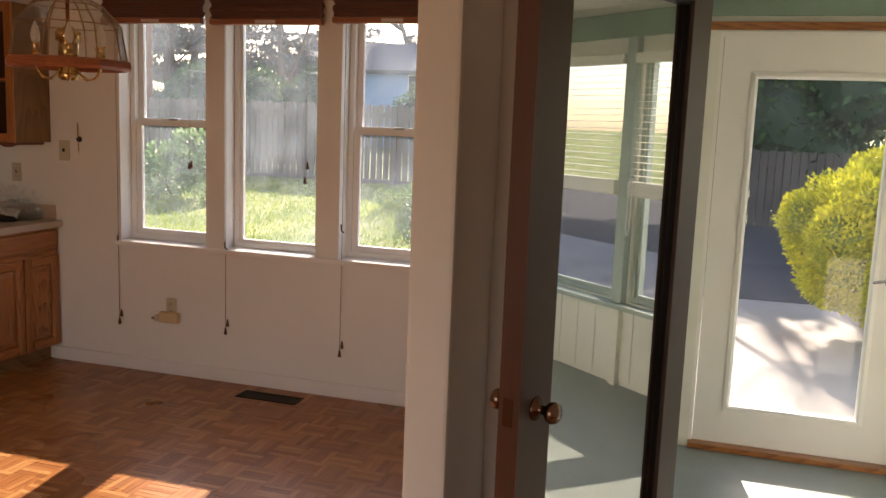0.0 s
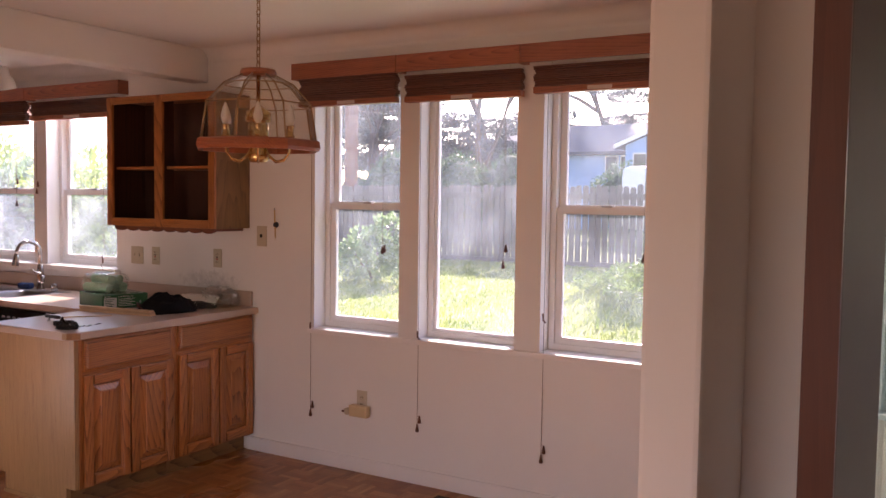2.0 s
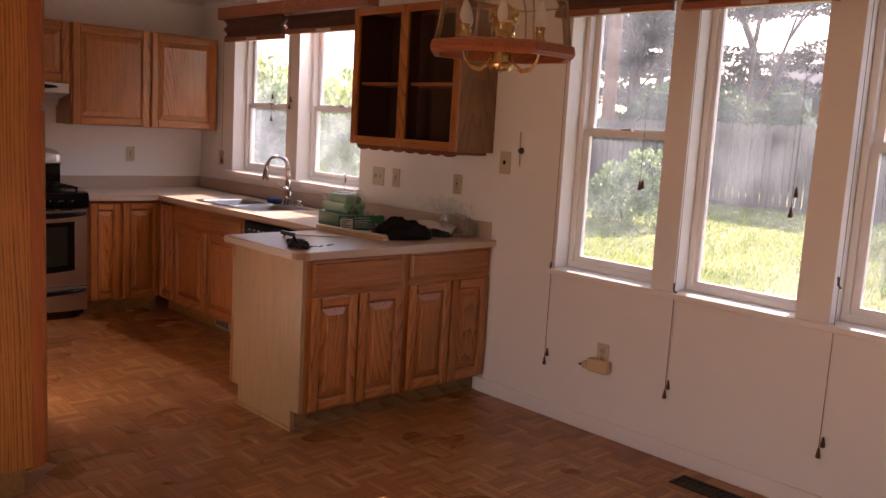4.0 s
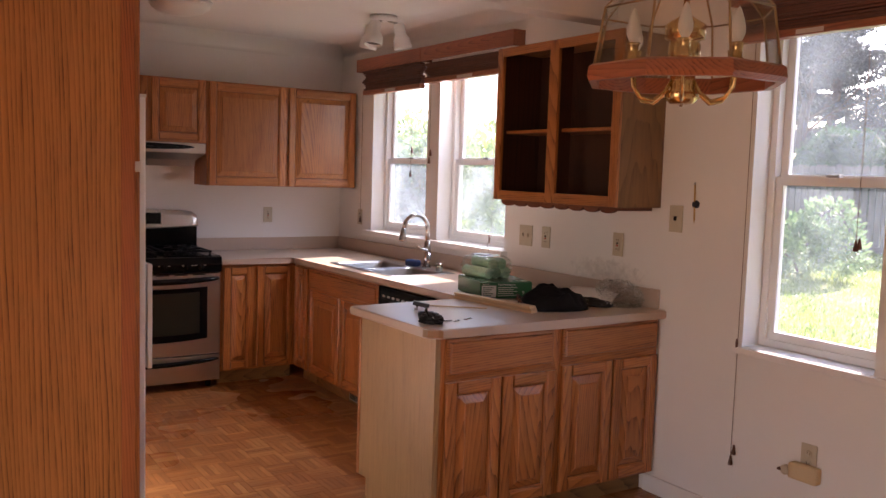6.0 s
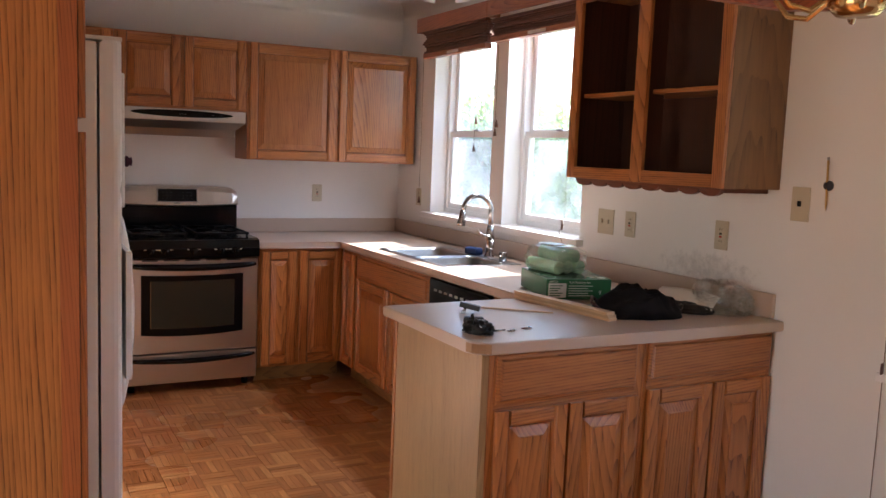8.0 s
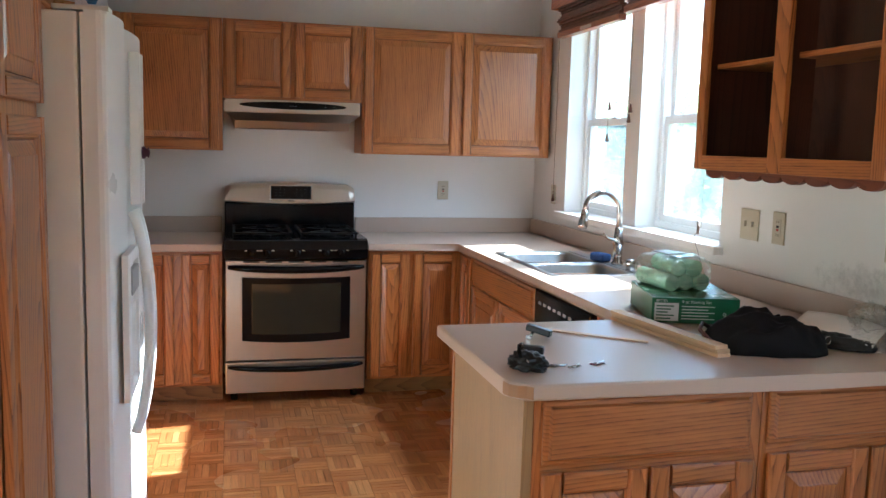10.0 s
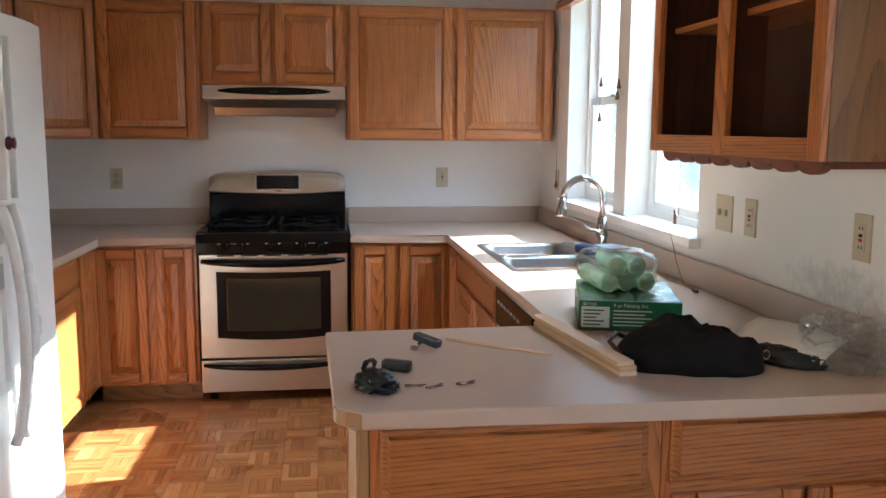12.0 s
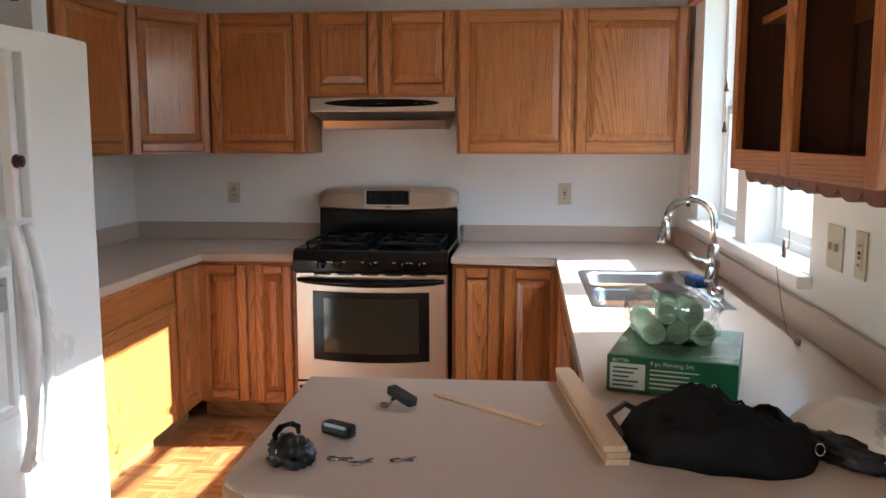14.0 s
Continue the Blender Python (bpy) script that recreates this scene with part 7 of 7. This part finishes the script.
for k, (x, y, h_) in enumerate(((-17.5, 25.5, 4.2), (-20.0, 27.0, 4.8), (-23.0, 26.0, 4.0), (-15.0, 29.0, 5.0), (-26.0, 29.0, 5.0))):
    plant("bare_tree", (x, y, 0.0), "leafless winter tree with fine forked branches", "tree", [], 0, 0, None, 100 + k, (h_, 0.16, 5, 0.42), "bare trees")
up_ = thing("utility_pole", Matrix.Translation((-14.2, 19.9, 0.0)), "reddish-brown weathered wooden utility pole", "pole")
bm = bmesh.new()
tube(bm, [(0, 0, 0), (0.02, 0, 5), (0.0, 0, 10)], [0.19, 0.17, 0.15], 12)
part("shaft", bm, plain("weathered_pole_wood", (0.24, 0.10, 0.07), 0.85, vary=0.25, scale=6, relief=0.6), up_)

# ---------------- fence ----------------
FY, FZ0, FZ1 = 19.4, 0.06, 1.99
wood_grey = oak("silvered_fence_wood", (0.16, 0.135, 0.12), (0.075, 0.065, 0.06), "z", 0.9)
fe = thing("fence", Matrix.Translation((-24.0, FY, FZ0)), "weathered grey dog-eared board fence", "fence")
bms = []
for v_ in range(3):
    bm = bmesh.new()
    h_ = FZ1 - FZ0 - 0.02 * v_
    pts = [(0, 0), (0.138, 0), (0.138, h_ - 0.05), (0.11, h_), (0.03, h_), (0, h_ - 0.05)]
    f_, k_ = [bm.verts.new((x, 0, z)) for x, z in pts], [bm.verts.new((x, 0.02, z)) for x, z in pts]
    for q in range(6):
        bm.faces.new([f_[q], f_[(q + 1) % 6], k_[(q + 1) % 6], k_[q]])
    bm.faces.new(f_)
    bm.faces.new(k_)
    bms.append(part("board", bm, wood_grey, fe))
rng = random.Random(14)
for q in range(147):
    o = bms[q] if q < 3 else new("board", bms[q % 3].data)
    o.parent = fe
    o.matrix_basis = pose(q * 0.163, 0, rng.uniform(-0.02, 0.02), 0, rng.uniform(-0.5, 0.5), 0)
for z in (0.02, 1.60):
    bm = bmesh.new()
    box(bm, 0, 23.95, -0.045, -0.002, z, z + 0.13, 0.004)
    part("rail", bm, wood_grey, fe)
bm = bmesh.new()
box(bm, -0.05, 0.06, -0.10, -0.046, 0, 1.75)
p0 = part("post", bm, wood_grey, fe)
for q in range(1, 10):
    o = new("post", p0.data)
    o.parent = fe
    o.matrix_basis = pose(q * 2.44, 0, 0)

dark_boards = oak("dark_stained_fence_wood", (0.05, 0.045, 0.045), (0.02, 0.018, 0.02), "z", 0.85)
df = thing("driveway_fence", Matrix.Translation((0.0, 18.5, -0.25)), "dark weathered board fence behind the driveway", "fence")
bm = bmesh.new()
prism(bm, [(0, 0), (0.135, 0), (0.135, 0.02), (0, 0.02)], 0, 1.55)
b0 = part("board", bm, dark_boards, df)
for q in range(1, 60):
    o = new("board", b0.data)
    o.parent = df
    o.matrix_basis = pose(q * 0.15, 0, rng.uniform(-0.02, 0.02))
for z in (0.25, 1.25):
    bm = bmesh.new()
    box(bm, 0, 9.0, 0.0205, 0.06, z, z + 0.09)
    part("rail", bm, dark_boards, df)

# ---------------- blue house, trailer and sign beyond ----------------
siding = plain("pale_blue_siding", (0.30, 0.47, 0.76), 0.7, vary=0.05, scale=2, relief=0.1)
shingle = plain("grey_shingle_roof", (0.10, 0.105, 0.12), 0.9, vary=0.25, scale=3, grain=25, relief=0.6)
HX, HY = -14.5, 46.0
ho = thing("house", Matrix.Translation((HX, HY, 0.0)), "pale blue single-storey house with grey gable roof", "house")
bm = bmesh.new()
box(bm, -9.0, 9.0, 0, 9, 0, 4.5)
wl = part("wall", bm, siding, ho)
bm = bmesh.new()
v_ = [bm.verts.new(p_) for p_ in ((-9.5, -0.5, 4.4), (9.5, -0.5, 4.4), (9.5, 4.5, 6.3), (-9.5, 4.5, 6.3), (-9.5, 9.5, 4.4), (9.5, 9.5, 4.4), (-9.5, -0.5, 4.22), (9.5, -0.5, 4.22), (9.5, 9.5, 4.22), (-9.5, 9.5, 4.22))]
for q in ((0, 1, 2, 3), (3, 2, 5, 4), (0, 6, 7, 1), (4, 5, 8, 9), (6, 9, 8, 7), (0, 3, 4, 9, 6), (1, 7, 8, 5, 2)):
    bm.faces.new([v_[k] for k in q])
part("roof", bm, shingle, ho)
gx0, gx1 = 0.2, 8.2
bm = bmesh.new()
v_ = [(gx0, -2.0, 0), (gx1, -2.0, 0), (gx1, -2.0, 4.6), ((gx0 + gx1) / 2, -2.0, 6.2), (gx0, -2.0, 4.6)]
a_, b_ = [bm.verts.new(p_) for p_ in v_], [bm.verts.new((p_[0], 3.0, p_[2])) for p_ in v_]
for k in range(5):
    bm.faces.new([a_[k], a_[(k + 1) % 5], b_[(k + 1) % 5], b_[k]])
bm.faces.new(a_)
bm.faces.new(b_)
part("gable_wall", bm, siding, ho)
for s_ in (-1, 1):
    bm = bmesh.new()
    cx = (gx0 + gx1) / 2
    v_ = [(cx, -2.4, 6.45), (cx + s_ * 4.5, -2.4, 4.6), (cx + s_ * 4.5, 3.2, 4.6), (cx, 3.2, 6.45)]
    a_, b_ = [bm.verts.new(p_) for p_ in v_], [bm.verts.new((p_[0], p_[1], p_[2] - 0.16)) for p_ in v_]
    bm.faces.new(a_)
    bm.faces.new(b_)
    for k in range(4):
        bm.faces.new([a_[k], a_[(k + 1) % 4], b_[(k + 1) % 4], b_[k]])
    part("gable_roof", bm, shingle, ho)
    bm = bmesh.new()
    v_ = [(cx, -2.45, 6.47), (cx + s_ * 4.5, -2.45, 4.62), (cx + s_ * 4.5, -2.45, 4.4), (cx, -2.45, 6.25)]
    a_, b_ = [bm.verts.new(p_) for p_ in v_], [bm.verts.new((p_[0], -2.41, p_[2])) for p_ in v_]
    bm.faces.new(a_)
    bm.faces.new(b_)
    for k in range(4):
        bm.faces.new([a_[k], a_[(k + 1) % 4], b_[(k + 1) % 4], b_[k]])
    part("barge_board", bm, vinyl, ho)
for x, y, n_ in ((-6.0, 0, 2), (-1.6, 0, 2), (0.6, -2.0, 2), (4.4, -2.0, 3)):
    for k in range(n_):
        bm = bmesh.new()
        box(bm, x + k * 0.85, x + k * 0.85 + 0.78, y - 0.06, y - 0.002, 2.9, 4.2)
        wf = part("window", bm, vinyl, ho)
        bm = bmesh.new()
        box(bm, x + k * 0.85 + 0.08, x + k * 0.85 + 0.70, y - 0.075, y - 0.0605, 2.98, 4.12)
        part("pane", bm, dark_glass, wf)
tr_ = thing("travel_trailer", Matrix.Translation((-9.9, 30.0, 0.15)), "white rounded travel trailer parked behind the fence", "trailer")
bm = bmesh.new()
box(bm, 0, 6.2, 0, 2.2, 0.5, 2.75, 0.35)
part("shell", bm, plain("white_trailer_skin", (0.78, 0.78, 0.78), 0.4, relief=0), tr_, smooth=True)
bm = bmesh.new()
tube(bm, [(2.2, -0.02, 1.9), (3.6, -0.02, 2.35), (4.2, -0.02, 2.3), (4.6, -0.02, 1.9)], 0.03, 6)
part("blue_stripe", bm, plain("blue_stripe_paint", (0.05, 0.08, 0.3), 0.5, relief=0), tr_)
for x in (1.6, 2.6):
    bm = bmesh.new()
    lathe(bm, [(0.0, -0.1), (0.33, -0.1), (0.33, 0.1), (0.0, 0.1)], pose(x, 0.25, 0.33 - 0.1 + 0.1, 90), 20)
    part("wheel", bm, black_matt, tr_)
sg = thing("street_sign_board", Matrix.Translation((6.4, 14.0, -0.2)), "red sign board with white lettering bars", "sign")
bm = bmesh.new()
box(bm, 0, 3.2, 0, 0.08, 2.7, 3.9, 0.02)
part("panel", bm, plain("red_sign_paint", (0.5, 0.03, 0.02), 0.5, relief=0), sg)
bm = bmesh.new()
box(bm, 0.3, 2.8, -0.02, -0.001, 3.0, 3.2)
part("lettering_bar", bm, vinyl, sg)
for x in (0.4, 2.8):
    bm = bmesh.new()
    box(bm, x - 0.06, x + 0.06, 0.081, 0.2, 0, 3.8)
    part("post", bm, bark, sg)
